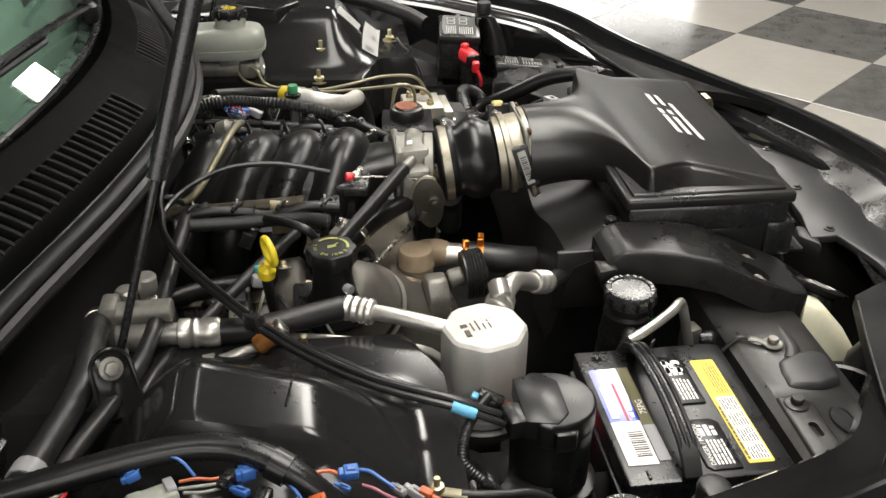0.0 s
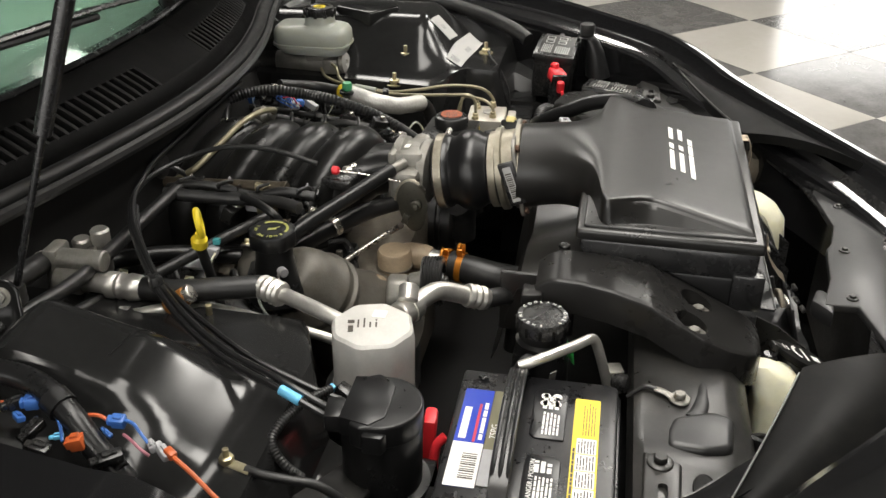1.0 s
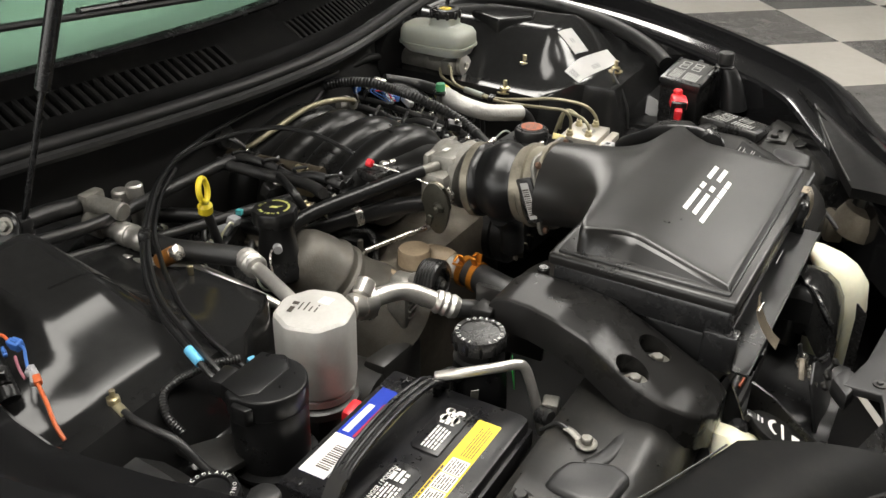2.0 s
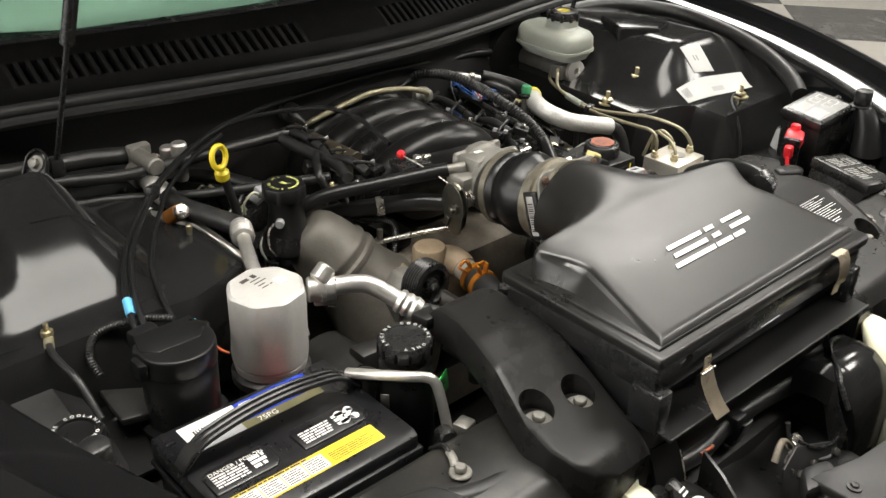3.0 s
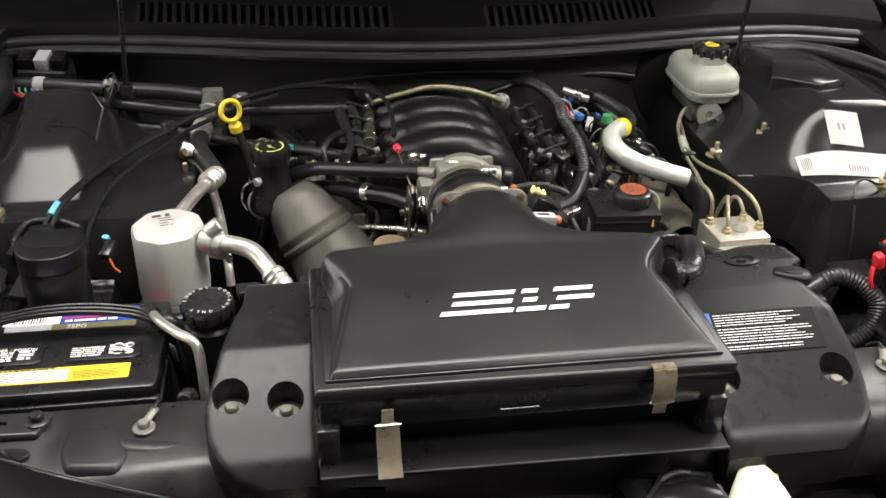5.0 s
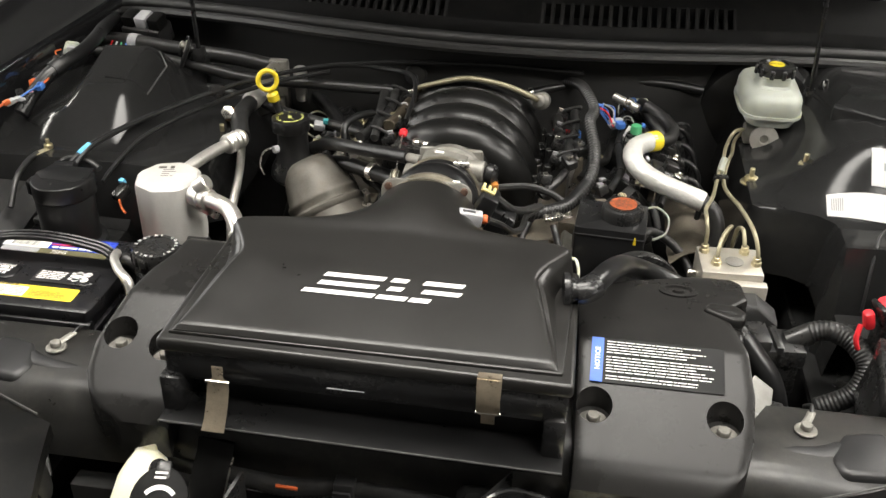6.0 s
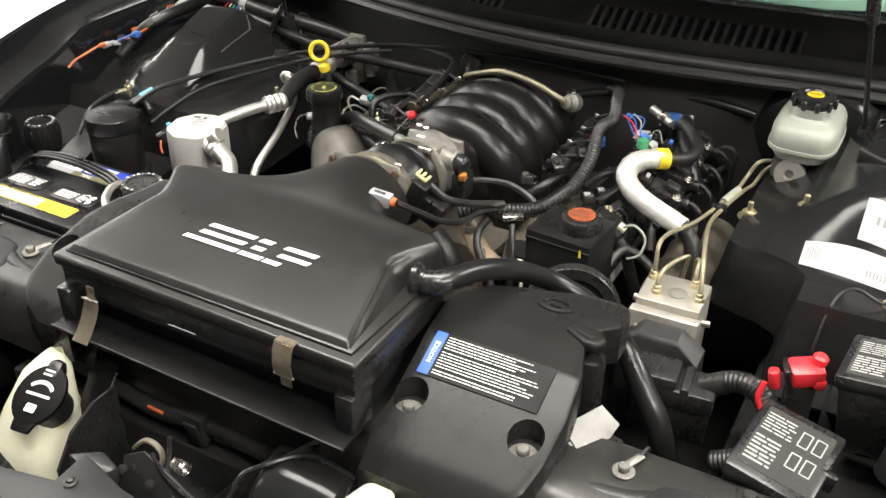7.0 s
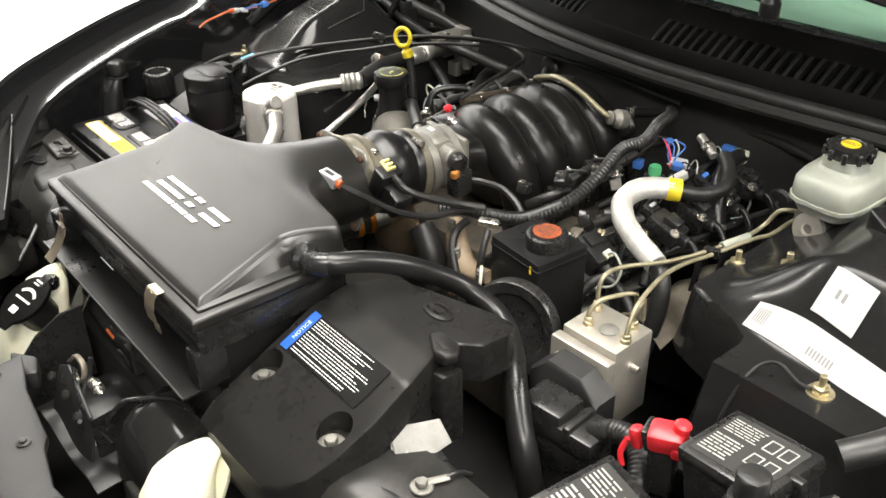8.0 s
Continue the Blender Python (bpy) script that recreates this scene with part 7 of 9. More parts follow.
# ---- harnesses, brackets and hoses round the engine ----
def injector_harness(s, lab):
    x0, z0 = (-0.163, 0.722) if s < 0 else (0.150, 0.708)
    t = thing("injector_harness", (x0, 0.60, 0.70), lab, "harness", "injector harnesses")
    rnd = random.Random(31 + s)
    run = [(x0 + 0.004 * rnd.uniform(-1, 1), 0.52 + 0.045 * i, z0 + 0.006 * math.sin(i * 2.1)) for i in range(6)]
    part("trunk", tube(run, 0.0068, 10, 6, ripple=0.0006, pitch=0.004), LOOM, t)
    for i in range(4):
        y = 0.545 + 0.060 * i
        a = V(x0, y, z0)
        b = V(x0 + s * -0.022, y - 0.012, z0 - 0.006)
        part("drop_wire", tube([a, a + V(s * 0.010, -0.004, 0.012), b + V(s * 0.006, 0, 0.012), b], 0.0028, 8, 5), LOOM, t)
        plug = part("plug", join(block((0.017, 0.024, 0.015), Matrix.Translation(b) @ pose(0, 0, 0, rnd.uniform(-12, 12), s * 18, rnd.uniform(-15, 15)), 0.003), block((0.020, 0.008, 0.012), Matrix.Translation(b + V(0, -0.010, 0.002)) @ pose(0, 0, 0, 0, s * 18, 0), 0.002)), PLASTIC, t)
        part("lock_clip", block((0.012, 0.003, 0.008), Matrix.Translation(b + V(0, 0.006, 0.009)) @ pose(0, 0, 0, 0, s * 18, 0), 0.0008, 1), STEEL if i % 2 else GREY, plug)
    for i in range(3):
        y = 0.575 + 0.060 * i
        part("tie", tube([(x0 + 0.0078 * math.cos(k), y, z0 + 0.0078 * math.sin(k)) for k in (2 * math.pi * j / 12 for j in range(13))], 0.0012, 6, 1), RUBBER_SHINY, t)
    return t


injector_harness(-1, "black injector harness with plugs along the passenger fuel rail")
injector_harness(1, "black injector harness with plugs along the driver fuel rail")


def coil_bracket(s, lab):
    c = -0.018 + s * 0.225
    y0 = 0.50 if s > 0 else 0.575
    t = thing("coil_bracket", (c, y0 + 0.13, 0.64), lab, "bracket", "coil brackets")
    m = Matrix.Translation((c, y0 + 0.13, 0.638)) @ pose(0, 0, 0, 0, s * 28, 0)
    part("strip", cut(block((0.026, 0.30, 0.004), m, 0.0015, 1), *[block((0.010, 0.030, 0.02), m @ pose(0, -0.10 + 0.10 * i, 0), 0) for i in range(3)]), CAST_BROWN, t)
    for i in range(4):
        q = m @ V(-s * 0.008, -0.135 + 0.09 * i, 0.002)
        bolt(tuple(q), up=tuple(m.to_3x3() @ V(0, 0, 1)), parent=t, r=0.0055, washer=0.009, h=0.006, material=STEEL if i % 2 else ZINC)
    for i in range(3):
        q = m @ V(s * 0.018, -0.09 + 0.09 * i, 0.012)
        part("coil_lead", tube([q, q + V(s * 0.014, -0.010, 0.014), q + V(s * 0.030, -0.022, 0.006), q + V(s * 0.034, -0.036, -0.020)], 0.0036, 8, 5, ripple=0.0004, pitch=0.003), LOOM, t)
    return t


coil_bracket(-1, "stained alloy coil bracket strip with bolts on the passenger bank")
coil_bracket(1, "stained alloy coil bracket strip with bolts on the driver bank")


def firewall_hoses():
    for k, (pts, r, lab) in enumerate((
            (((-0.34, 0.81, 0.665), (-0.31, 0.76, 0.672), (-0.27, 0.70, 0.668), (-0.24, 0.63, 0.655), (-0.22, 0.57, 0.645)), 0.0115, "black rubber heater hose from the firewall to the engine"),
            (((-0.30, 0.82, 0.64), (-0.275, 0.77, 0.648), (-0.235, 0.71, 0.646), (-0.205, 0.64, 0.638), (-0.19, 0.58, 0.63)), 0.0115, "second black rubber heater hose beside the first"),
            (((0.37, 0.80, 0.735), (0.30, 0.795, 0.745), (0.22, 0.785, 0.744), (0.13, 0.768, 0.738), (0.06, 0.745, 0.725)), 0.0080, "black vacuum hose from the booster to the manifold"),
            (((0.26, 0.80, 0.70), (0.27, 0.75, 0.716), (0.285, 0.70, 0.712), (0.31, 0.66, 0.690), (0.33, 0.64, 0.65)), 0.0125, "bent black hose beside the brake reservoir"),
            (((-0.82, 0.83, 0.745), (-0.70, 0.805, 0.752), (-0.58, 0.785, 0.748), (-0.48, 0.79, 0.738), (-0.40, 0.80, 0.72)), 0.0135, "thick black conduit along the passenger firewall corner"))):
        t = thing("firewall_hose", pts[2], lab, "hose", "firewall hoses")
        part("hose", tube(pts, r, 12, 6, ripple=0.0006 if k == 4 else 0.0, pitch=0.006), LOOM if k == 4 else RUBBER_SHINY, t)
        q0, q1 = V(*pts[-1]), V(*pts[-2])
        d = (q1 - q0).normalized()
        part("clamp", lathe([(r, 0), (r + 0.0016, 0.0005), (r + 0.0016, 0.007), (r, 0.0075)], axis(q0 + d * 0.008, q1), 20), STEEL, t)
        if k == 4:
            part("tape", tube([V(*pts[1]), V(*pts[1]).lerp(V(*pts[2]), 0.15)], r + 0.0022, 12, 1), GREY, t, "grey tape band")
    for i, (x, z) in enumerate(((-0.62, 0.70), (-0.50, 0.66), (-0.14, 0.74), (0.06, 0.70), (0.34, 0.66), (0.56, 0.70))):
        y = seal_y(x) + 0.03 - 0.10 * (1 - (z - 0.30) / 0.49)
        g = thing("firewall_grommet", (x, y, z), "round black rubber grommet in the firewall", "grommet", "firewall grommets")
        part("lip", lathe([(0.006, 0), (0.019, 0.0), (0.021, 0.004), (0.017, 0.009), (0.006, 0.010)], axis((x, y - 0.002, z), (x, y - 0.03, z + 0.004)), 20), RUBBER, g)
        part("cable", tube([(x, y - 0.006, z), (x + 0.004, y - 0.025, z - 0.004), (x + 0.02, y - 0.045, z - 0.03)], 0.0045, 8, 5), LOOM, g)
    return None


firewall_hoses()


def bracket_bits():
    rnd = random.Random(5)
    spots = ((-0.190, 0.520, 0.705), (-0.205, 0.560, 0.690), (-0.175, 0.640, 0.700), (-0.235, 0.600, 0.672), (0.205, 0.470, 0.660), (0.240, 0.500, 0.668), (0.160, 0.610, 0.690), (0.275, 0.560, 0.655))
    for i, (x, y, z) in enumerate(spots):
        t = thing("engine_bracket", (x, y, z), "small stained steel bracket with a bolt on the engine", "bracket", "engine brackets")
        m = pose(x, y, z, rnd.uniform(-25, 25), rnd.uniform(-35, 35), rnd.uniform(0, 180))
        part("tab", join(block((0.034, 0.018, 0.003), m, 0.001, 1), block((0.003, 0.018, 0.022), m @ pose(0.016, 0, -0.010), 0.001, 1)), (CAST, CAST_BROWN, STEEL_BLACK)[i % 3], t)
        bolt(tuple(m @ V(-0.006, 0, 0.0015)), up=tuple(m.to_3x3() @ V(0, 0, 1)), parent=t, r=0.005, washer=0.008, h=0.006, material=(STEEL, ZINC)[i % 2])


bracket_bits()


def driver_coils():
    rnd = random.Random(33)
    for i in range(4):
        x, y, z = 0.300 - 0.002 * i, 0.560 + 0.062 * i, 0.680 + 0.002 * i
        t = thing("ignition_coil", (x, y, z), "black ignition coil with a plug and thin looped wires", "ignition coil", "driver side ignition coils")
        m = pose(x, y, z, 4, 22, 6)
        part("body", join(block((0.052, 0.036, 0.026), m, 0.005), block((0.024, 0.020, 0.014), m @ pose(0.004, 0, 0.018), 0.004)), PLASTIC, t)
        part("plug", block((0.020, 0.024, 0.015), m @ pose(-0.036, 0.002, 0.004, 0, 0, rnd.uniform(-10, 10)), 0.003), GLOSS, t)
        part("plug_lock", block((0.006, 0.012, 0.004), m @ pose(-0.036, 0.002, 0.014), 0.001), (GREY, PALE_YELLOW, BLUE, GREY)[i], t)
        bolt(tuple(m @ V(0.018, -0.012, 0.013)), up=tuple(m.to_3x3() @ V(0, 0, 1)), parent=t, r=0.0045, washer=0.008, h=0.005, material=STEEL)
        a = m @ V(-0.046, 0.002, 0.002)
        for j in range(3):
            e = V(rnd.uniform(-0.012, 0.004), rnd.uniform(-0.012, 0.012), rnd.uniform(0.006, 0.020))
            part("wire", tube([a, a + e, a + e * 1.2 + V(-0.012, 0.004, -0.012), a + V(-0.022, rnd.uniform(-0.02, 0.02), -0.03)], 0.0012, 6, 5), (RUBBER, TANK, RUBBER_SHINY)[j], t)
        b = m @ V(0.026, 0.0, 0.0)
        part("spark_lead", tube([b, b + V(0.022, -0.004, 0.004), b + V(0.040, -0.010, -0.020), b + V(0.036, -0.014, -0.070)], 0.0048, 10, 5), RUBBER_SHINY, t)
        part("lead_boot", rod(tuple(b - V(0.004, 0, 0)), tuple(b + V(0.016, -0.003, 0.003)), 0.0085, 14, 0.002), RUBBER, t)
    for k, pts in enumerate((((0.215, 0.50, 0.672), (0.232, 0.56, 0.680), (0.228, 0.64, 0.690), (0.236, 0.72, 0.694), (0.225, 0.80, 0.700)), ((0.30, 0.53, 0.640), (0.318, 0.60, 0.652), (0.330, 0.68, 0.655), (0.350, 0.76, 0.66)))):
        t = thing("coil_loom", pts[0], "black corrugated loom along the ignition coils", "loom", "coil looms")
        part("loom", tube(pts, 0.0058 - 0.001 * k, 10, 6, ripple=0.0005, pitch=0.0045), LOOM, t)
        for q in (1, 2):
            part("tie", rod(tuple(V(*pts[q]) - V(0, 0.003, 0)), tuple(V(*pts[q]) + V(0, 0.003, 0)), 0.0072 - 0.001 * k, 12), RUBBER_SHINY, t)


driver_coils()


def driver_metal():
    t = thing("rocker_rail", (0.19, 0.56, 0.60), "heat-stained alloy rocker cover rail with bolts on the driver side", "engine cover")
    part("rail", prism([(0.140, 0.47), (0.236, 0.46), (0.250, 0.70), (0.165, 0.72)], 0.600, 0.628, 0.006), CAST_BROWN, t)
    part("ridge", prism([(0.168, 0.475), (0.198, 0.472), (0.214, 0.70), (0.190, 0.71)], 0.626, 0.640, 0.004), CAST, t)
    for bx, by in ((0.154, 0.490), (0.222, 0.480), (0.232, 0.560), (0.160, 0.585), (0.240, 0.650)):
        bolt((bx, by, 0.628), parent=t, r=0.006, washer=0.009, material=STEEL)
    g = thing("exhaust_shield", (0.36, 0.54, 0.56), "dull dented metal heat shield beside the engine", "heat shield")
    part("shield", sheet(lambda u, v: (0.315 + 0.085 * u, 0.44 + 0.22 * v, 0.585 + 0.025 * math.sin(3.0 * u) + 0.004 * math.sin(22 * v + 5 * u)), 0, 1, 0, 1, 12, 20, 0.002), CAST_BROWN, g)


driver_metal()


# ---- driver side ----
def brake_master():
    t = thing("brake_master_cylinder", (0.465, 0.69, 0.70), "milky brake fluid reservoir on an alloy master cylinder", "brake reservoir")
    def ring(z, w, d, cy, p=3.0, cx=0.466):
        out = []
        for i in range(40):
            a = 2 * math.pi * i / 40
            c, s = math.cos(a), math.sin(a)
            out.append((cx + w * math.copysign(abs(c) ** (2 / p), c), cy + d * math.copysign(abs(s) ** (2 / p), s), z))
        return out
    tank = part("reservoir", loft([ring(0.7580, 0.0470, 0.0745, 0.7125, 4.0), ring(0.7630, 0.0485, 0.0765, 0.7125, 4.0), ring(0.7810, 0.0475, 0.0755, 0.7125, 4.0), ring(0.7890, 0.0430, 0.0715, 0.7135, 4.0), ring(0.7925, 0.0360, 0.0655, 0.7145, 4.0), ring(0.7950, 0.030, 0.032, 0.697), ring(0.7990, 0.0275, 0.0285, 0.697), ring(0.8120, 0.027, 0.028, 0.697)]), TANK, t, "milky white plastic tank")
    part("reservoir_lower", loft([ring(0.7345, 0.0260, 0.0515, 0.7085, 4.0), ring(0.7385, 0.0380, 0.0640, 0.7090, 4.0), ring(0.7500, 0.0450, 0.0730, 0.7125, 4.0), ring(0.7570, 0.0455, 0.0740, 0.7125, 4.0)]), TANK_LOW, t, "bluish fluid-filled lower half")
    part("seam", loft([ring(0.7545, 0.0505, 0.0780, 0.7125, 4.0), ring(0.7595, 0.0505, 0.0780, 0.7125, 4.0)]), TANK, tank)
    cap = part("cap", lathe([(0.025, 0.808), (0.0275, 0.811), (0.0283, 0.823), (0.0275, 0.828), (0.019, 0.829), (0.017, 0.8270), (0.003, 0.8270)], Matrix.Translation((0.467, 0.697, 0)), 32), PLASTIC, t, "black cap with a yellow warning disc")
    for i in range(10):
        a = 2 * math.pi * i / 10
        part("cap_rib", block((0.005, 0.007, 0.015), Matrix.Translation((0.467 + 0.0305 * math.cos(a), 0.697 + 0.0305 * math.sin(a), 0.818)) @ pose(0, 0, 0, 0, 0, math.degrees(a)), 0.0015, 1), PLASTIC, cap)
    part("warning_disc", lathe([(0.0005, 0.8275), (0.0125, 0.8275), (0.0125, 0.8284), (0.0005, 0.8284)], Matrix.Translation((0.467, 0.697, 0)), 22), YELLOW, cap)
    part("cap_print", bars(-0.016, 0.016, -0.004, 0.004, 2, Matrix.Translation((0.467, 0.697, 0.8286)), 91, 0.4, 0.3), PRINT_DARK, cap)
    cyl = part("cylinder", join(rod((0.460, 0.646, 0.712), (0.468, 0.80, 0.712), 0.021, 22, 0.003), block((0.020, 0.030, 0.030), pose(0.440, 0.672, 0.716, 0, 0, 0), 0.004), block((0.030, 0.05, 0.022), pose(0.46, 0.70, 0.726, 0, 0, 0), 0.004)), CAST, t, "cast alloy master cylinder")
    part("end_plug", lathe([(0.006, 0), (0.0225, 0.0), (0.0225, 0.008), (0.008, 0.010), (0.006, 0.004)], axis((0.4607, 0.652, 0.716), (0.458, 0.620, 0.722)), 24), ALU, cyl)
    part("booster", lathe([(0.03, 0), (0.10, 0.01), (0.115, 0.03), (0.115, 0.06), (0.10, 0.07)], axis((0.468, 0.79, 0.69), (0.47, 0.88, 0.69)), 36), BAYPAINT, t, "black vacuum booster")
    part("level_plug", block((0.020, 0.022, 0.018), pose(0.520, 0.735, 0.735, 0, 0, 20), 0.003), PLASTIC, t)
    return t


brake_master()


def abs_unit():
    x0, x1, y0, y1, zt = 0.346, 0.430, 0.306, 0.382, 0.660
    t = thing("abs_hydraulic_unit", (0.39, 0.33, 0.50), "machined alloy brake valve block with a black electronic module", "brake valve block")
    blk = part("valve_block", prism([(x0, y0), (x1, y0 + 0.004), (x1 - 0.003, y1), (x0 - 0.004, y1 - 0.004)], 0.54, zt, 0.003), ABSALU, t)
    part("face_plate", prism([(x0 - 0.003, y0 - 0.018), (x1 + 0.004, y0 - 0.014), (x1 + 0.004, y0 + 0.002), (x0 - 0.003, y0 - 0.001)], 0.53, 0.652, 0.003), ABSALU, t)
    part("module", loft([[(x0 - 0.002 + c, y, za), (x1 + 0.012 - c, y + 0.004, za), (x1 + 0.018, y + 0.004, za - c), (x1 + 0.018, y + 0.004, 0.50), (x0 - 0.004, y, 0.50), (x0 - 0.004, y, za - c)] for y, za, c in ((0.256, 0.634, 0.022), (0.260, 0.640, 0.024), (0.284, 0.642, 0.024), (0.290, 0.642, 0.024))]), ABSBLK, t, "black electronic module with chamfered corners")
    part("top_recess", lathe([(0.0005, 0), (0.012, 0), (0.013, 0.0015), (0.010, 0.002)], Matrix.Translation((0.392, 0.340, zt - 0.0005)), 18), CAST, blk)
    for x, y in ((x0 + 0.012, y0 - 0.021), (x1 - 0.010, y0 - 0.017)):
        part("screw", rod((x, y + 0.004, 0.628), (x, y - 0.003, 0.628), 0.005, 12), STEEL, blk)
    part("side_stud", rod((x1 - 0.002, 0.345, 0.622), (x1 + 0.009, 0.346, 0.622), 0.005, 10), STEEL, blk)
    part("side_stud", rod((x0, 0.350, 0.630), (x0 - 0.014, 0.350, 0.630), 0.006, 10), STEEL, blk)
    for nm, size, at in (("plug_body", (0.105, 0.055, 0.028), (0.428, 0.236, 0.593)), ("plug_cover", (0.060, 0.050, 0.030), (0.404, 0.232, 0.606)), ("plug_base", (0.095, 0.05, 0.06), (0.428, 0.238, 0.556)), ("plug_lever", (0.012, 0.058, 0.036), (0.444, 0.238, 0.596))):
        part(nm, block(size, pose(*at, 0, 0, 6), 0.005), PLASTIC, t)
    part("plug_loom", tube([(0.470, 0.246, 0.604), (0.492, 0.248, 0.618), (0.516, 0.244, 0.624), (0.540, 0.230, 0.618), (0.556, 0.205, 0.600), (0.54, 0.185, 0.57), (0.50, 0.18, 0.545)], 0.0128, 14, 8, ripple=0.0013, pitch=0.0055), LOOM, t)
    part("plug_sleeve", tube([(0.462, 0.244, 0.600), (0.488, 0.247, 0.615)], 0.0146, 16, 1), PLASTIC, t)
    return t


abs_unit()


def brake_lines():
    ports = ((0.352, 0.362), (0.366, 0.330), (0.408, 0.366), (0.421, 0.337))
    ways = ([(0.352, 0.362, 0.655), (0.352, 0.362, 0.690), (0.350, 0.375, 0.706), (0.352, 0.410, 0.704), (0.368, 0.470, 0.694), (0.380, 0.535, 0.688), (0.396, 0.610, 0.692), (0.402, 0.640, 0.702), (0.412, 0.652, 0.722), (0.426, 0.664, 0.724), (0.440, 0.668, 0.722)],
            [(0.366, 0.330, 0.655), (0.366, 0.330, 0.676), (0.370, 0.345, 0.690), (0.380, 0.372, 0.692), (0.388, 0.388, 0.690), (0.386, 0.396, 0.678), (0.380, 0.405, 0.64)],
            [(0.408, 0.366, 0.655), (0.406, 0.366, 0.676), (0.404, 0.385, 0.688), (0.398, 0.395, 0.682), (0.396, 0.40, 0.65)],
            [(0.421, 0.337, 0.655), (0.421, 0.338, 0.678), (0.414, 0.362, 0.700), (0.400, 0.420, 0.706), (0.390, 0.480, 0.697), (0.391, 0.540, 0.688), (0.405, 0.612, 0.690), (0.413, 0.640, 0.690), (0.420, 0.676, 0.700), (0.436, 0.690, 0.712)])
    for k, pts in enumerate(ways):
        t = thing("brake_line", pts[0], "bent tan-coated steel brake line rising from the valve block", "brake line", "brake lines")
        part("pipe", tube(pts, 0.0030, 10, 6), BRAKELINE, t)
        x, y = ports[k]
        part("flare_nut", join(prism(ngon(x, y, 0.0075, 6), 0.654, 0.666, 0.0012), rod((x, y, 0.664), (x, y, 0.672), 0.0055, 12)), ZINC, t)
    t = thing("line_clamp", (0.388, 0.530, 0.688), "white plastic clamp holding two brake lines", "clamp")
    part("clamp", block((0.022, 0.012, 0.012), pose(0.387, 0.545, 0.688, 0, 0, 10), 0.002), PLASTIC, t)
    part("sleeve", tube([(0.398, 0.610, 0.691), (0.392, 0.585, 0.690), (0.388, 0.565, 0.689)], 0.0062, 10, 2), TANK, t)


brake_lines()


def steering_reservoir():
    t = thing("steering_fluid_reservoir", (0.222, 0.385, 0.50), "square black steering fluid reservoir with an orange-topped cap", "fluid reservoir")
    m = Matrix.Translation((0.219, 0.388, 0)) @ pose(0, 0, 0, 0, 0, -4)
    part("tank", prism(rounded(-0.050, 0.050, -0.044, 0.044, 0.004), 0.50, 0.690, 0.0025, m), SERVO, t)
    part("tank_ledge", prism(rounded(-0.051, 0.051, -0.045, 0.045, 0.004), 0.676, 0.680, 0.001, m), SERVO, t)
    cap = part("cap", lathe([(0.024, 0.686), (0.0300, 0.690), (0.0305, 0.703), (0.0280, 0.708), (0.0240, 0.7095), (0.0235, 0.7108), (0.003, 0.7110)], Matrix.Translation((0.233, 0.388, 0)), 32), PLASTIC, t)
    part("orange_disc", lathe([(0.0005, 0.7112), (0.0195, 0.7112), (0.0195, 0.7120), (0.0005, 0.7120)], Matrix.Translation((0.233, 0.388, 0)), 26), mat("worn_orange_print", (0.30, 0.065, 0.02), 0.5, var=0.5, scale=110, dust=1.6, dust_color=(0.05, 0.03, 0.02)), cap, "worn orange disc")
    part("disc_print", bars(-0.013, 0.013, -0.010, 0.010, 5, Matrix.Translation((0.233, 0.388, 0.7121)) @ pose(0, 0, 0, 0, 0, 15), 95, 0.35, 0.3), PRINT_DARK, cap)
    part("yellow_mark", prism([(0.0, 0.0), (0.004, 0.0), (0.003, 0.012), (0.001, 0.012)], 0, 0.0006, 0, m @ pose(0.034, -0.0455, 0.672, 90, 0, 0)), YELLOW, t)
    part("side_label", decal(-0.008, 0.008, -0.012, 0.012, m @ pose(-0.0505, -0.010, 0.655, 90, 0, -90), 0.001), GREY, t)
    return t


steering_reservoir()


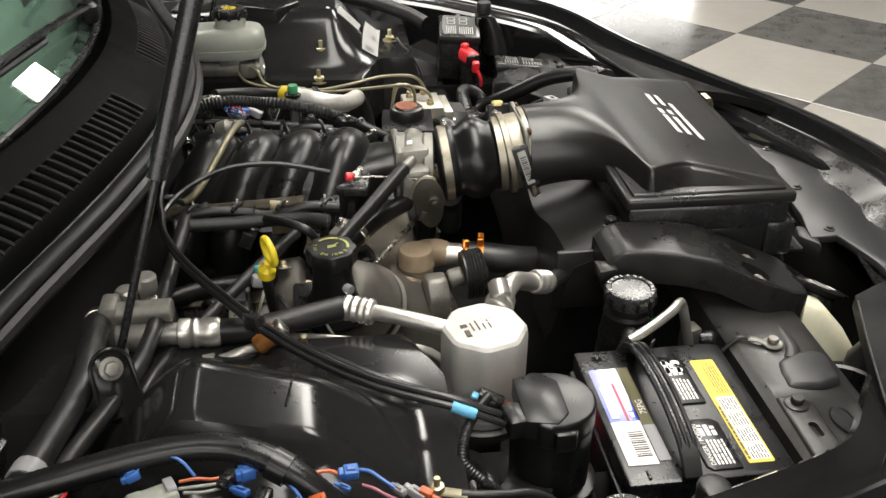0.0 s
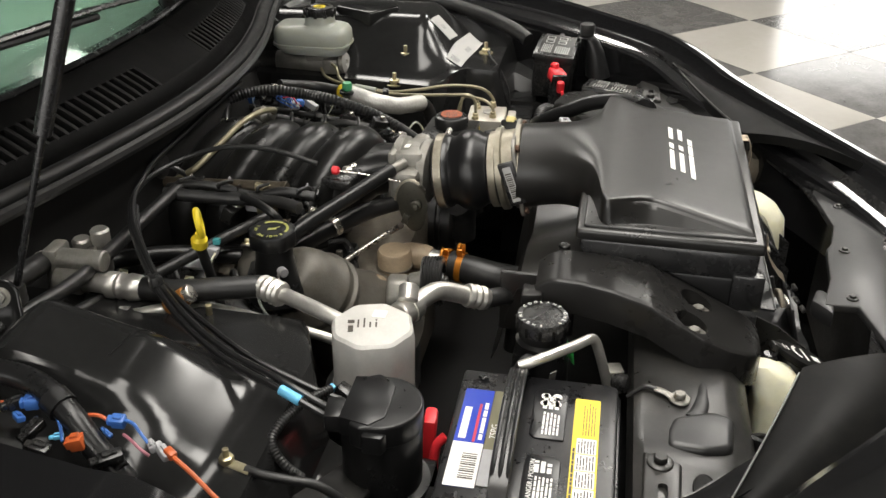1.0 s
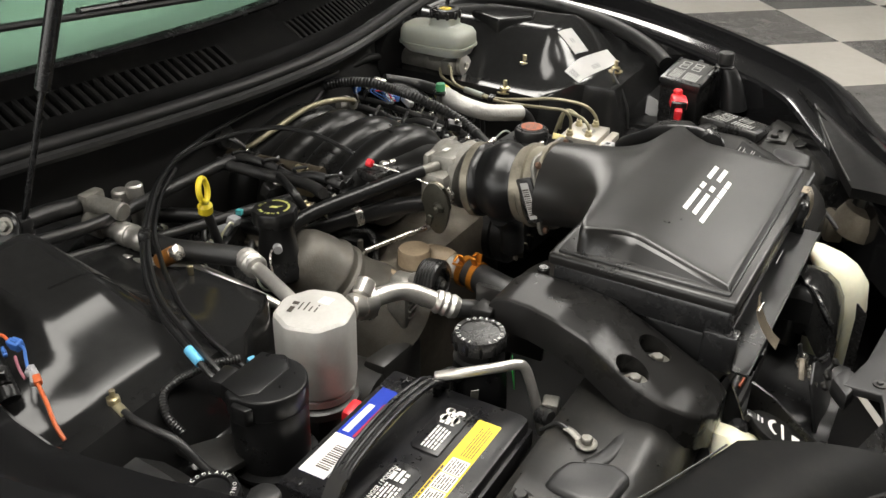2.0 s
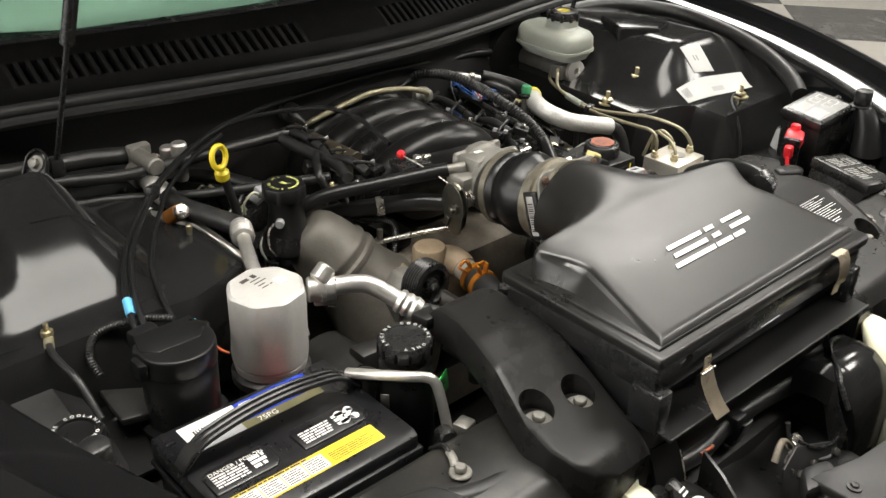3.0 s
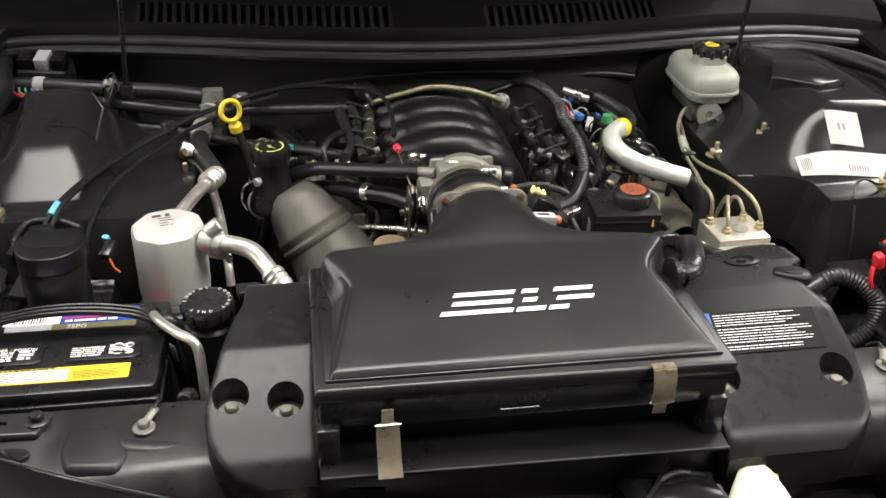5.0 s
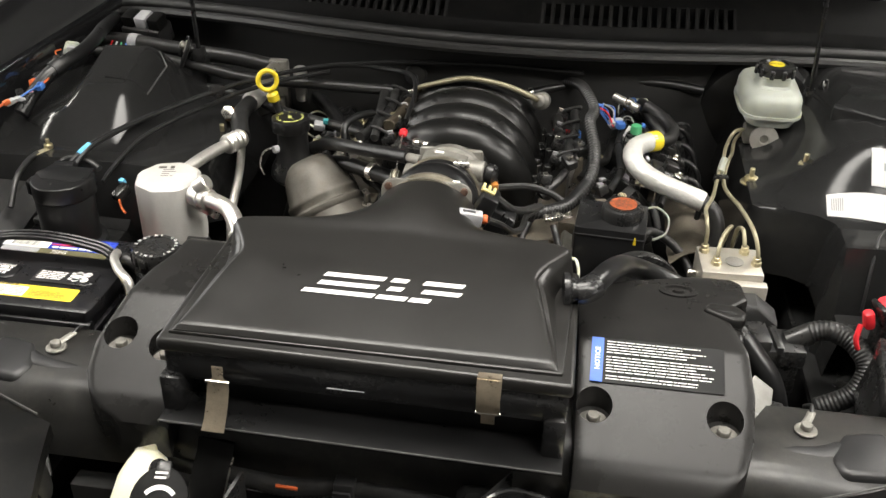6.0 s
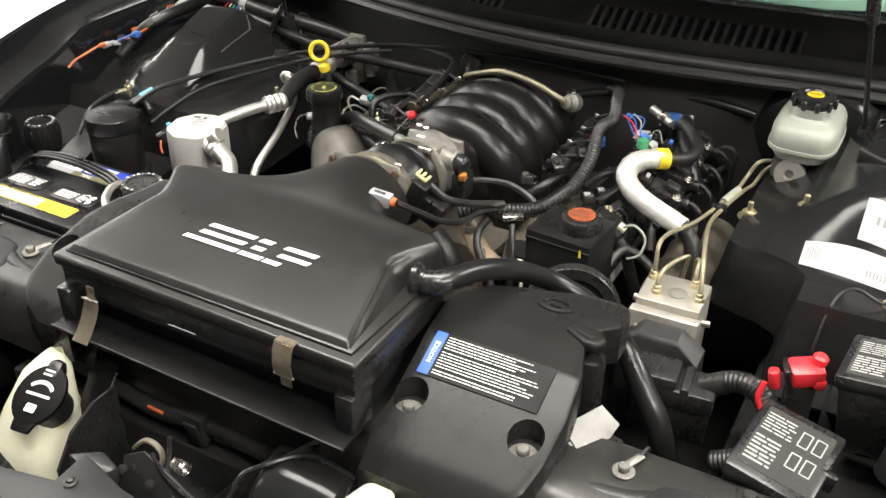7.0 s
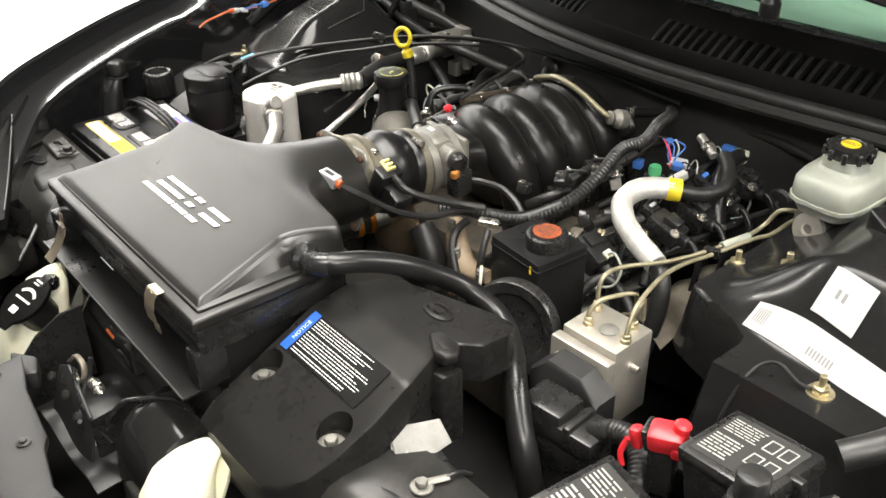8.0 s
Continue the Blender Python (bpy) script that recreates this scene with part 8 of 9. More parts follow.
def foil_hose():
    t = thing("foil_wrapped_hose", (0.30, 0.53, 0.65), "hose in crinkled silver heat foil ending in yellow tape", "hose")
    rnd = random.Random(5)
    line = smoothed([(0.278, 0.592, 0.722), (0.262, 0.575, 0.724), (0.248, 0.548, 0.723), (0.250, 0.520, 0.716), (0.272, 0.498, 0.705), (0.312, 0.482, 0.694), (0.356, 0.470, 0.683)], 6)
    bm = tube(line, 0.0155, 18, 1)
    for v in bm.verts:
        v.co += V(*(noise.noise_vector(v.co * 90) * 0.0012))
    part("foil", bm, FOIL, t, sharp=70)
    part("yellow_tape", tube([(0.272, 0.587, 0.7222), (0.286, 0.600, 0.720)], 0.0166, 16, 1), YELLOW, t, "bright yellow tape end")
    part("hose_back", tube([(0.284, 0.598, 0.720), (0.308, 0.625, 0.714), (0.315, 0.665, 0.715), (0.295, 0.700, 0.722), (0.27, 0.72, 0.73)], 0.0105, 14, 5), RUBBER, t)
    part("hose_low", tube([(0.350, 0.473, 0.684), (0.372, 0.462, 0.670), (0.38, 0.45, 0.63), (0.37, 0.44, 0.56)], 0.0125, 12, 4), RUBBER, t)
    c = thing("green_capped_valve", (0.251, 0.583, 0.735), "small valve with a green plastic cap beside the foil hose", "valve cap")
    part("cap", lathe([(0.007, 0), (0.0090, 0.002), (0.0094, 0.010), (0.0080, 0.015), (0.003, 0.016)], Matrix.Translation((0.250, 0.584, 0.736)), 18), GREEN, c)
    part("collar", lathe([(0.008, 0), (0.0145, 0), (0.0145, 0.005), (0.008, 0.006)], Matrix.Translation((0.250, 0.584, 0.731)), 20), PLASTIC, c)
    part("stem", rod((0.250, 0.584, 0.66), (0.250, 0.584, 0.732), 0.0075, 12), CAST, c)
    return t


foil_hose()


def looms_driver():
    t = thing("main_loom", (0.18, 0.5, 0.66), "thick corrugated wiring loom running over the driver side of the engine", "loom")
    part("loom", tube([(0.10, 0.80, 0.735), (0.150, 0.745, 0.752), (0.168, 0.690, 0.757), (0.182, 0.640, 0.748), (0.176, 0.595, 0.745), (0.188, 0.530, 0.722), (0.182, 0.475, 0.700), (0.155, 0.425, 0.683), (0.118, 0.385, 0.688), (0.085, 0.360, 0.694), (0.060, 0.345, 0.688)], 0.0085, 12, 8, ripple=0.0014, pitch=0.0060), LOOM, t)
    part("tape_wrap", tube([(0.180, 0.470, 0.698), (0.152, 0.423, 0.683), (0.12, 0.388, 0.687)], 0.0100, 12, 5), RUBBER_SHINY, t)
    part("branch", tube([(0.150, 0.425, 0.683), (0.130, 0.43, 0.695), (0.095, 0.435, 0.702), (0.055, 0.43, 0.700), (0.04, 0.42, 0.70)], 0.0055, 8, 5), LOOM, t)
    part("branch", tube([(0.100, 0.375, 0.690), (0.085, 0.40, 0.672), (0.10, 0.43, 0.65)], 0.007, 8, 5), LOOM, t)
    part("silver_clip", block((0.030, 0.012, 0.008), pose(0.135, 0.372, 0.688, 10, 0, 30), 0.002), STEEL, t)
    t = thing("blue_wire_bundle", (0.20, 0.68, 0.69), "tangle of blue and red wires with small plugs", "wires")
    rnd = random.Random(11)
    for i in range(7):
        a = V(0.188 + rnd.uniform(-0.01, 0.01), 0.690 + rnd.uniform(-0.01, 0.01), 0.738)
        b = V(0.222 + rnd.uniform(-0.012, 0.012), 0.672 + rnd.uniform(-0.012, 0.012), 0.712)
        part("wire", tube([a, a.lerp(b, 0.35) + V(rnd.uniform(-0.015, 0.015), rnd.uniform(-0.015, 0.015), 0.004), a.lerp(b, 0.7) + V(rnd.uniform(-0.01, 0.01), 0, rnd.uniform(-0.01, 0.008)), b], 0.0013, 6, 5), BLUE if i < 5 else (RED if i == 5 else TANK), t)
    part("plug", block((0.026, 0.018, 0.014), pose(0.222, 0.678, 0.712, 10, 5, 30), 0.003), GREY, t)
    part("plug", block((0.016, 0.014, 0.012), pose(0.228, 0.668, 0.714, 10, 5, 30), 0.003), BLUE, t)
    part("plug", block((0.012, 0.028, 0.012), pose(0.243, 0.652, 0.706, 20, 5, -20), 0.002), LABEL, t)
    t = thing("red_wire_plug", (0.14, 0.667, 0.68), "small plug with red and blue wires", "plug")
    part("wire", tube([(0.118, 0.672, 0.694), (0.135, 0.664, 0.698), (0.150, 0.664, 0.695)], 0.0028, 8, 4), RED, t)
    part("plug", block((0.014, 0.016, 0.014), pose(0.156, 0.666, 0.692, 0, 0, 20), 0.002), BLUE, t)
    t = thing("firewall_plug", (0.24, 0.80, 0.69), "pale and blue plugs at the firewall", "plug")
    part("plug", block((0.022, 0.018, 0.020), pose(0.245, 0.772, 0.712, 0, 0, 10), 0.003), BLUE, t)
    part("plug", block((0.022, 0.018, 0.018), pose(0.266, 0.772, 0.712, 0, 0, 10), 0.003), CREAM, t)
    t = thing("vacuum_pipe", (0.22, 0.73, 0.72), "bare alloy pipe joint with a rubber elbow", "pipe")
    part("pipe", rod((0.215, 0.735, 0.738), (0.258, 0.712, 0.728), 0.007, 12), ALU, t)
    part("nut", prism(ngon(0, 0, 0.011, 6), 0, 0.014, 0.002, axis((0.235, 0.725, 0.733), (0.258, 0.712, 0.728))), STEEL, t)
    for k, pts in enumerate((((0.30, 0.52, 0.60), (0.29, 0.56, 0.63), (0.30, 0.62, 0.62), (0.31, 0.70, 0.60)), ((0.17, 0.56, 0.66), (0.19, 0.60, 0.67), (0.21, 0.64, 0.66), (0.22, 0.70, 0.67)), ((0.11, 0.47, 0.67), (0.14, 0.50, 0.69), (0.15, 0.56, 0.69), (0.16, 0.62, 0.70)), ((0.26, 0.42, 0.60), (0.28, 0.46, 0.63), (0.33, 0.46, 0.60), (0.36, 0.42, 0.56)))):
        t = thing("small_hose", pts[1], "thin black hose beside the driver side rocker cover", "hose", "small hoses")
        part("hose", tube(pts, 0.007, 10, 5), RUBBER, t)
    for x, y, z in ((0.150, 0.50, 0.718), (0.165, 0.56, 0.715), (0.14, 0.53, 0.70), (0.20, 0.50, 0.675), (0.115, 0.46, 0.705), (0.205, 0.55, 0.66)):
        t = thing("sensor_plug", (x, y, z), "small black sensor plug on the loom", "plug", "sensor plugs")
        part("shell", block((0.018, 0.026, 0.016), pose(x, y, z, 20 * math.sin(x * 90), 15 * math.cos(y * 70), 200 * x), 0.003), PLASTIC, t)
        part("clip", block((0.010, 0.008, 0.006), pose(x, y - 0.006, z + 0.010, 0, 0, 200 * x), 0.001), STEEL if z > 0.7 else GREY, t)


looms_driver()


def fuse_box(cx, cy, z, w, d, turn, h, lab, seed):
    t = thing("fuse_box", (cx, cy, z - h), lab, "fuse box", "fuse boxes")
    m = Matrix.Translation((cx, cy, z)) @ turn
    part("body", block((w * 0.94, d * 0.94, h), m @ pose(0, 0, -h / 2 - 0.014), 0.005), PLASTIC, t)
    lid = part("lid", block((w, d, 0.020), m @ pose(0, 0, -0.010), 0.005), PLASTIC, t, "black lid")
    lb = part("fuse_chart", decal(-w * 0.41, w * 0.41, -d * 0.40, d * 0.40, m, 0.003), CHART_DARK, lid, "dark fuse chart with white print")
    up = m @ pose(0, 0, 0.0004)
    part("chart_print", join(bars(-w * 0.38, -w * 0.06, -d * 0.34, d * 0.02, 7, up, seed, 0.45, 0.05), bars(-w * 0.38, w * 0.0, d * 0.08, d * 0.34, 6, up, seed + 1, 0.4, 0.2),
         *[cut(decal(x, x + w * 0.13, y, y + d * 0.20, up, 0.001, 0.0004), decal(x + 0.0015, x + w * 0.13 - 0.0015, y + 0.0015, y + d * 0.20 - 0.0015, up @ pose(0, 0, -0.001), 0.0008, 0.004)) for x, y in ((w * 0.05, d * 0.1), (w * 0.22, d * 0.1), (w * 0.05, -d * 0.2), (w * 0.22, -d * 0.2))]), CHART_WHITE, lb)
    part("latch", block((0.020, 0.010, 0.024), m @ pose(w * 0.5, 0, -0.012), 0.003), PLASTIC, lid)
    return t


fuse_box(0.660, 0.232, 0.7215, 0.106, 0.088, pose(0, 0, 0, 3, -9, -6), 0.09, "black fuse box with a white printed fuse chart on its lid", 101)
fuse_box(0.582, 0.106, 0.664, 0.092, 0.118, pose(0, 0, 0, 4, 8, -8), 0.08, "smaller black fuse box with a printed chart by the radiator support", 111)


def red_terminal():
    t = thing("jump_terminal", (0.585, 0.235, 0.62), "bright red jump-start terminal cover with black strap", "terminal")
    part("cover", join(block((0.040, 0.032, 0.026), pose(0.592, 0.236, 0.688, 8, -6, 25), 0.007), rod((0.602, 0.242, 0.698), (0.604, 0.243, 0.712), 0.009, 16, 0.003), block((0.014, 0.018, 0.014), pose(0.608, 0.234, 0.681, 0, 10, 25), 0.004)), RED, t)
    part("cable_boot", block((0.014, 0.016, 0.026), pose(0.562, 0.226, 0.674, 0, -14, 10), 0.005), RED, t)
    part("strap", block((0.008, 0.030, 0.026), pose(0.574, 0.230, 0.684, 0, -15, 20), 0.003), PLASTIC, t)
    part("post", block((0.030, 0.028, 0.060), pose(0.590, 0.236, 0.645, 0, 0, 20), 0.005), PLASTIC, t)
    part("red_wire", tube([(0.553, 0.222, 0.668), (0.550, 0.216, 0.650), (0.555, 0.215, 0.635)], 0.0035, 8, 4), RED, t)
    t.matrix_basis = Matrix.Translation((-0.018, -0.012, -0.006)) @ t.matrix_basis
    return t


red_terminal()


def tower_label(x0, x1, ya, yb, skew, lab):
    t = thing("tower_label", (x0, ya, tower_z(x0, ya)), lab, "label", "tower labels")
    fn = lambda u, v: (x0 + (x1 - x0) * u, ya + (yb - ya) * v + skew * u, tower_z(x0 + (x1 - x0) * u, ya + (yb - ya) * v + skew * u) + 0.0022)
    part("paper", sheet(fn, 0, 1, 0, 1, 16, 8, 0.0008), LABEL, t)
    rnd = random.Random(int(x0 * 1000))
    for a, b, c, d, n in (((0.03, 0.12, 0.25, 0.8, 6), (0.42, 0.60, 0.2, 0.45, 8)) if x1 - x0 > 0.1 else ((0.3, 0.6, 0.4, 0.6, 2),)):
        bm = bmesh.new()
        for i in range(n):
            u0 = a + (b - a) * i / n
            u1 = u0 + (b - a) / n * 0.5
            bm.faces.new([bm.verts.new(V(*fn(u, v)) + V(0, 0, 0.0004)) for u, v in ((u0, c), (u1, c), (u1, d), (u0, d))])
        part("faint_print", bm, PRINT_FAINT, t)


tower_label(0.522, 0.714, 0.418, 0.449, -0.018, "wide white paper label with faint bar codes on the strut tower")
tower_label(0.581, 0.636, 0.452, 0.494, -0.007, "small square white paper label on the strut tower")


def tower_bits():
    t = thing("earth_stud", (0.645, 0.384, 0.69), "zinc plated stud with a nut and thin black wire", "stud")
    z = tower_z(0.645, 0.384)
    part("stud", join(rod((0.645, 0.384, z), (0.645, 0.384, z + 0.024), 0.004, 12), prism(ngon(0.645, 0.384, 0.010, 6), z + 0.002, z + 0.010, 0.0015), lathe([(0.004, 0), (0.015, 0), (0.015, 0.002), (0.004, 0.002)], Matrix.Translation((0.645, 0.384, z)), 18)), ZINC, t)
    part("wire", tube([(0.640, 0.380, z + 0.004), (0.625, 0.372, z + 0.008), (0.600, 0.372, z + 0.018), (0.583, 0.365, z + 0.010), (0.575, 0.345, z - 0.01), (0.57, 0.325, z - 0.05), (0.57, 0.32, z - 0.09)], 0.0022, 8, 6), RUBBER, t)
    h = thing("fender_hose", (0.72, 0.6, 0.78), "thick black conduit running along the driver side fender", "hose")
    part("hose", tube([(0.60, 0.815, 0.775), (0.684, 0.790, 0.782), (0.760, 0.730, 0.782), (0.800, 0.640, 0.778), (0.800, 0.520, 0.765), (0.780, 0.420, 0.748), (0.745, 0.340, 0.728), (0.715, 0.300, 0.712)], 0.0155, 14, 6), LOOM, h)
    for s, lab in ((-1, "black rubber bonnet stop on the passenger fender"), (1, "black rubber bonnet stop on the driver fender")):
        x, y, z = (0.700, 0.172, 0.748) if s > 0 else (-0.740, 0.204, 0.706)
        b = thing("bonnet_stop", (x, y, 0.68), lab, "rubber stop", "bonnet stops")
        part("stop", prism(ngon(x, y, 0.0165, 8), z - 0.014, z + 0.013, 0.004), RUBBER, b)
        part("collar", lathe([(0.015, 0), (0.019, 0.001), (0.0195, 0.004), (0.015, 0.006)], Matrix.Translation((x, y, z - 0.020)), 20), SERVO, b)
        part("cone", loft([[(x + s * (a * math.cos(k)), y + a * math.sin(k) * 0.8 - 0.01 * i, zz) for k in (2 * math.pi * j / 20 for j in range(20))] for i, (a, zz) in enumerate(((0.017, z - 0.014), (0.020, z - 0.024), (0.026, z - 0.05), (0.034, z - 0.10)))]), SERVO, b)


tower_bits()


def headlamp_motor():
    t = thing("support_bracket", (0.40, 0.045, 0.60), "pale metal tag plate bolted beside the duct cover", "bracket")
    part("plate", prism([(-0.020, -0.030), (0.014, -0.030), (0.022, 0.002), (0.012, 0.032), (-0.016, 0.026)], -0.0012, 0.0012, 0.0006, pose(0.388, 0.046, 0.654, 8, 38, -20)), TAG, t, "pale crumpled tag plate")
    part("plate_fold", prism([(-0.006, -0.034), (0.014, -0.030), (0.010, -0.016), (-0.008, -0.020)], -0.001, 0.001, 0.0005, pose(0.389, 0.045, 0.6565, 20, 30, -20)), GREY, t)
    part("foot", block((0.024, 0.03, 0.05), pose(0.408, 0.045, 0.620, 0, 0, -12), 0.004), PLASTIC, t)
    for s in (-1, 1):
        h = thing("headlamp_actuator", (s * 0.60, -0.10, 0.50), "grimy cast headlamp actuator behind the nose", "headlamp actuator", "headlamp actuators")
        part("body", join(lathe([(0.03, 0), (0.042, 0.004), (0.044, 0.03), (0.036, 0.05), (0.02, 0.056)], pose(s * 0.43, -0.155, 0.555, 12, 0, 0), 24), block((0.06, 0.05, 0.05), pose(s * 0.47, -0.12, 0.545, 0, 0, 20), 0.01)), CAST_BROWN if s > 0 else STEEL_BLACK, h)
        part("knob", prism(ngon(0, 0, 0.017, 7), 0, 0.026, 0.004, pose(s * 0.43, -0.155, 0.608, 8, 0, 0)), PLASTIC, h)
        part("linkage", tube([(s * 0.40, -0.13, 0.57), (s * 0.44, -0.08, 0.60), (s * 0.50, -0.06, 0.605), (s * 0.55, -0.08, 0.58)], 0.004, 8, 4), STEEL_BLACK, h)


headlamp_motor()


def bonnet_strut(s, lab):
    t = thing("bonnet_strut", (s * 0.53, 0.74, 0.74), lab, "gas strut", "bonnet struts")
    a, b = V(s * 0.541, 0.748, 0.765), V(s * 0.411, 0.400, 1.86)
    part("rod", rod(a, a.lerp(b, 0.17), 0.0042, 12), GLOSS, t)
    part("barrel", rod(a.lerp(b, 0.165), b, 0.0095, 16), GLOSS, t)
    part("joint", block((0.020, 0.022, 0.026), pose(s * 0.542, 0.751, 0.757, 0, 0, 0), 0.004), PLASTIC, t)
    part("foot", block((0.03, 0.03, 0.10), pose(s * 0.545, 0.758, 0.705, 0, 0, 0), 0.005), BAYPAINT, t)
    # rounded bracket with a large hex bolt at the strut's foot
    m = axis((s * 0.566, 0.752, 0.768), (s * 0.80, 0.640, 0.900))
    ear = [(0.018 * math.cos(radians(k)), 0.018 * math.sin(radians(k))) for k in range(0, 181, 15)]
    part("bracket", prism(ear + [(-0.020, -0.05), (0.020, -0.05)], -0.006, 0.0, 0.002, m), BAYPAINT, t)
    part("bracket_edge", tube([m @ Vector((1.06 * x, 1.06 * y, 0.002)) for x, y in [(0.021, -0.05)] + ear + [(-0.021, -0.05)]], 0.0022, 8, 2), BAYPAINT, t)
    part("bracket_bolt", join(lathe([(0.004, 0), (0.0115, 0), (0.0115, 0.003), (0.006, 0.004)], m, 18), prism(ngon(0, 0, 0.0082, 6), 0.003, 0.012, 0.002, m)), CAST, t)


bonnet_strut(-1, "thin black gas strut holding the bonnet on the passenger side")
bonnet_strut(1, "thin black gas strut holding the bonnet on the driver side")


# ---- wiring along the passenger fender ----
def fender_wiring():
    rnd = random.Random(21)
    t = thing("fender_loom", (-0.76, 0.55, 0.70), "thick taped wiring loom along the passenger fender", "loom")
    part("loom", tube([(-0.755, 0.86, 0.775), (-0.738, 0.780, 0.783), (-0.722, 0.720, 0.786), (-0.713, 0.672, 0.787), (-0.713, 0.634, 0.785), (-0.722, 0.603, 0.780), (-0.738, 0.572, 0.768), (-0.752, 0.545, 0.748), (-0.765, 0.51, 0.72)], 0.0116, 14, 8, ripple=0.0006, pitch=0.0055), SERVO, t)
    part("tape_band", tube([(-0.7275, 0.594, 0.7775), (-0.7345, 0.580, 0.7720)], 0.0146, 14, 1), RUBBER_SHINY, t)
    part("branch", tube([(-0.735, 0.574, 0.772), (-0.742, 0.558, 0.762), (-0.750, 0.540, 0.748), (-0.762, 0.515, 0.735)], 0.0066, 10, 8, ripple=0.0009, pitch=0.004), LOOM, t)
    mats = {"O": (ORANGE, "orange"), "B": (BLUE, "blue"), "G": (GREY, "grey"), "K": (PLASTIC, "black"), "S": (TAPE_BLUE, "light blue")}
    # place, size and turn of each plug lying along the loom
    for x, y, z, k, size, turn in ((-0.731, 0.706, 0.778, "B", (0.008, 0.012, 0.008), 20), (-0.729, 0.615, 0.770, "B", (0.012, 0.013, 0.012), 25), (-0.746, 0.619, 0.765, "B", (0.008, 0.015, 0.006), -40), (-0.734, 0.629, 0.771, "K", (0.010, 0.018, 0.009), 60),
                                   (-0.757, 0.575, 0.759, "S", (0.006, 0.010, 0.005), 30), (-0.758, 0.556, 0.757, "O", (0.015, 0.014, 0.013), 10), (-0.732, 0.529, 0.763, "B", (0.011, 0.013, 0.011), 5), (-0.743, 0.535, 0.757, "B", (0.005, 0.012, 0.005), -30),
                                   (-0.750, 0.489, 0.755, "G", (0.007, 0.014, 0.007), -50), (-0.756, 0.475, 0.755, "G", (0.009, 0.016, 0.008), -35), (-0.762, 0.640, 0.768, "K", (0.010, 0.016, 0.010), 15), (-0.752, 0.602, 0.760, "K", (0.012, 0.020, 0.010), 70), (-0.766, 0.522, 0.750, "K", (0.012, 0.022, 0.011), 40), (-0.772, 0.585, 0.755, "K", (0.012, 0.018, 0.010), 0)):
        c = thing("wire_connector", (x, y, z), f"small {mats[k][1]} wiring connector on the fender loom", "connector", "fender connectors")
        m = pose(x, y, z, rnd.uniform(-15, 15), rnd.uniform(-15, 15), turn)
        part("shell", join(block(size, m, 0.0018), block((size[0] * 0.7, size[1] * 0.4, size[2] * 0.7), m @ pose(0, size[1] * 0.62, 0), 0.001, 1)), mats[k][0], c)
        part("latch", block((size[0] * 0.4, size[1] * 0.6, 0.0022), m @ pose(0, 0, size[2] / 2 + 0.0008), 0.0006, 1), mats[k][0], c)
    c = thing("wire_connector", (-0.756, 0.686, 0.772), "wide cream wiring connector on the fender loom", "connector", "fender connectors")
    m = pose(-0.756, 0.688, 0.772, 0, 14, 22)
    part("shell", join(block((0.026, 0.040, 0.014), m, 0.003), block((0.020, 0.012, 0.018), m @ pose(0, 0.012, 0), 0.002)), TANK, c)
    part("lock", block((0.020, 0.008, 0.005), m @ pose(0.002, -0.016, 0.008), 0.001), GREY, c)
    for j, (w, mw) in enumerate(((( (-0.742, 0.668, 0.778), (-0.738, 0.654, 0.776), (-0.737, 0.642, 0.773), (-0.733, 0.632, 0.772)), ORANGE), (((-0.748, 0.668, 0.776), (-0.743, 0.655, 0.772), (-0.740, 0.643, 0.770), (-0.737, 0.632, 0.770)), TANK), (((-0.752, 0.664, 0.775), (-0.747, 0.650, 0.769), (-0.744, 0.640, 0.768), (-0.740, 0.630, 0.768)), TANK), (((-0.768, 0.672, 0.776), (-0.772, 0.660, 0.776), (-0.766, 0.652, 0.772), (-0.758, 0.645, 0.768)), ORANGE), (((-0.730, 0.706, 0.781), (-0.722, 0.685, 0.789), (-0.726, 0.668, 0.787), (-0.736, 0.656, 0.777)), BLUE))):
        part("wire", tube(w, 0.0014, 7, 6), mw, c)
    c = thing("blue_wire", (-0.74, 0.60, 0.76), "bright blue looped wire between blue plugs", "wire")
    part("wire", tube([(-0.729, 0.609, 0.772), (-0.731, 0.598, 0.774), (-0.738, 0.588, 0.771), (-0.750, 0.576, 0.766), (-0.764, 0.567, 0.760)], 0.0016, 8, 6), BLUE, c)
    c = thing("blue_wire", (-0.74, 0.51, 0.755), "short blue wire running to grey plugs", "wire")
    part("wire", tube([(-0.732, 0.523, 0.765), (-0.735, 0.513, 0.765), (-0.742, 0.503, 0.761), (-0.749, 0.493, 0.757)], 0.0016, 8, 6), BLUE, c)
    part("pink_wire", tube([(-0.742, 0.520, 0.757), (-0.748, 0.510, 0.757), (-0.753, 0.500, 0.753), (-0.756, 0.490, 0.749)], 0.0015, 8, 5), mat("pink_wire_plastic", (0.42, 0.16, 0.20), 0.4), c)
    c = thing("orange_wire", (-0.76, 0.45, 0.74), "bright orange wire with an orange plug", "wire")
    part("wire", tube([(-0.757, 0.470, 0.757), (-0.763, 0.460, 0.755), (-0.771, 0.442, 0.748), (-0.782, 0.420, 0.738), (-0.786, 0.405, 0.728)], 0.0022, 8, 6), ORANGE, c)
    part("plug", block((0.008, 0.012, 0.008), pose(-0.758, 0.468, 0.757, 10, 0, -30), 0.002), ORANGE, c)
    part("wire", tube([(-0.733, 0.560, 0.766), (-0.731, 0.549, 0.766), (-0.733, 0.538, 0.763)], 0.0018, 8, 5), ORANGE, c)
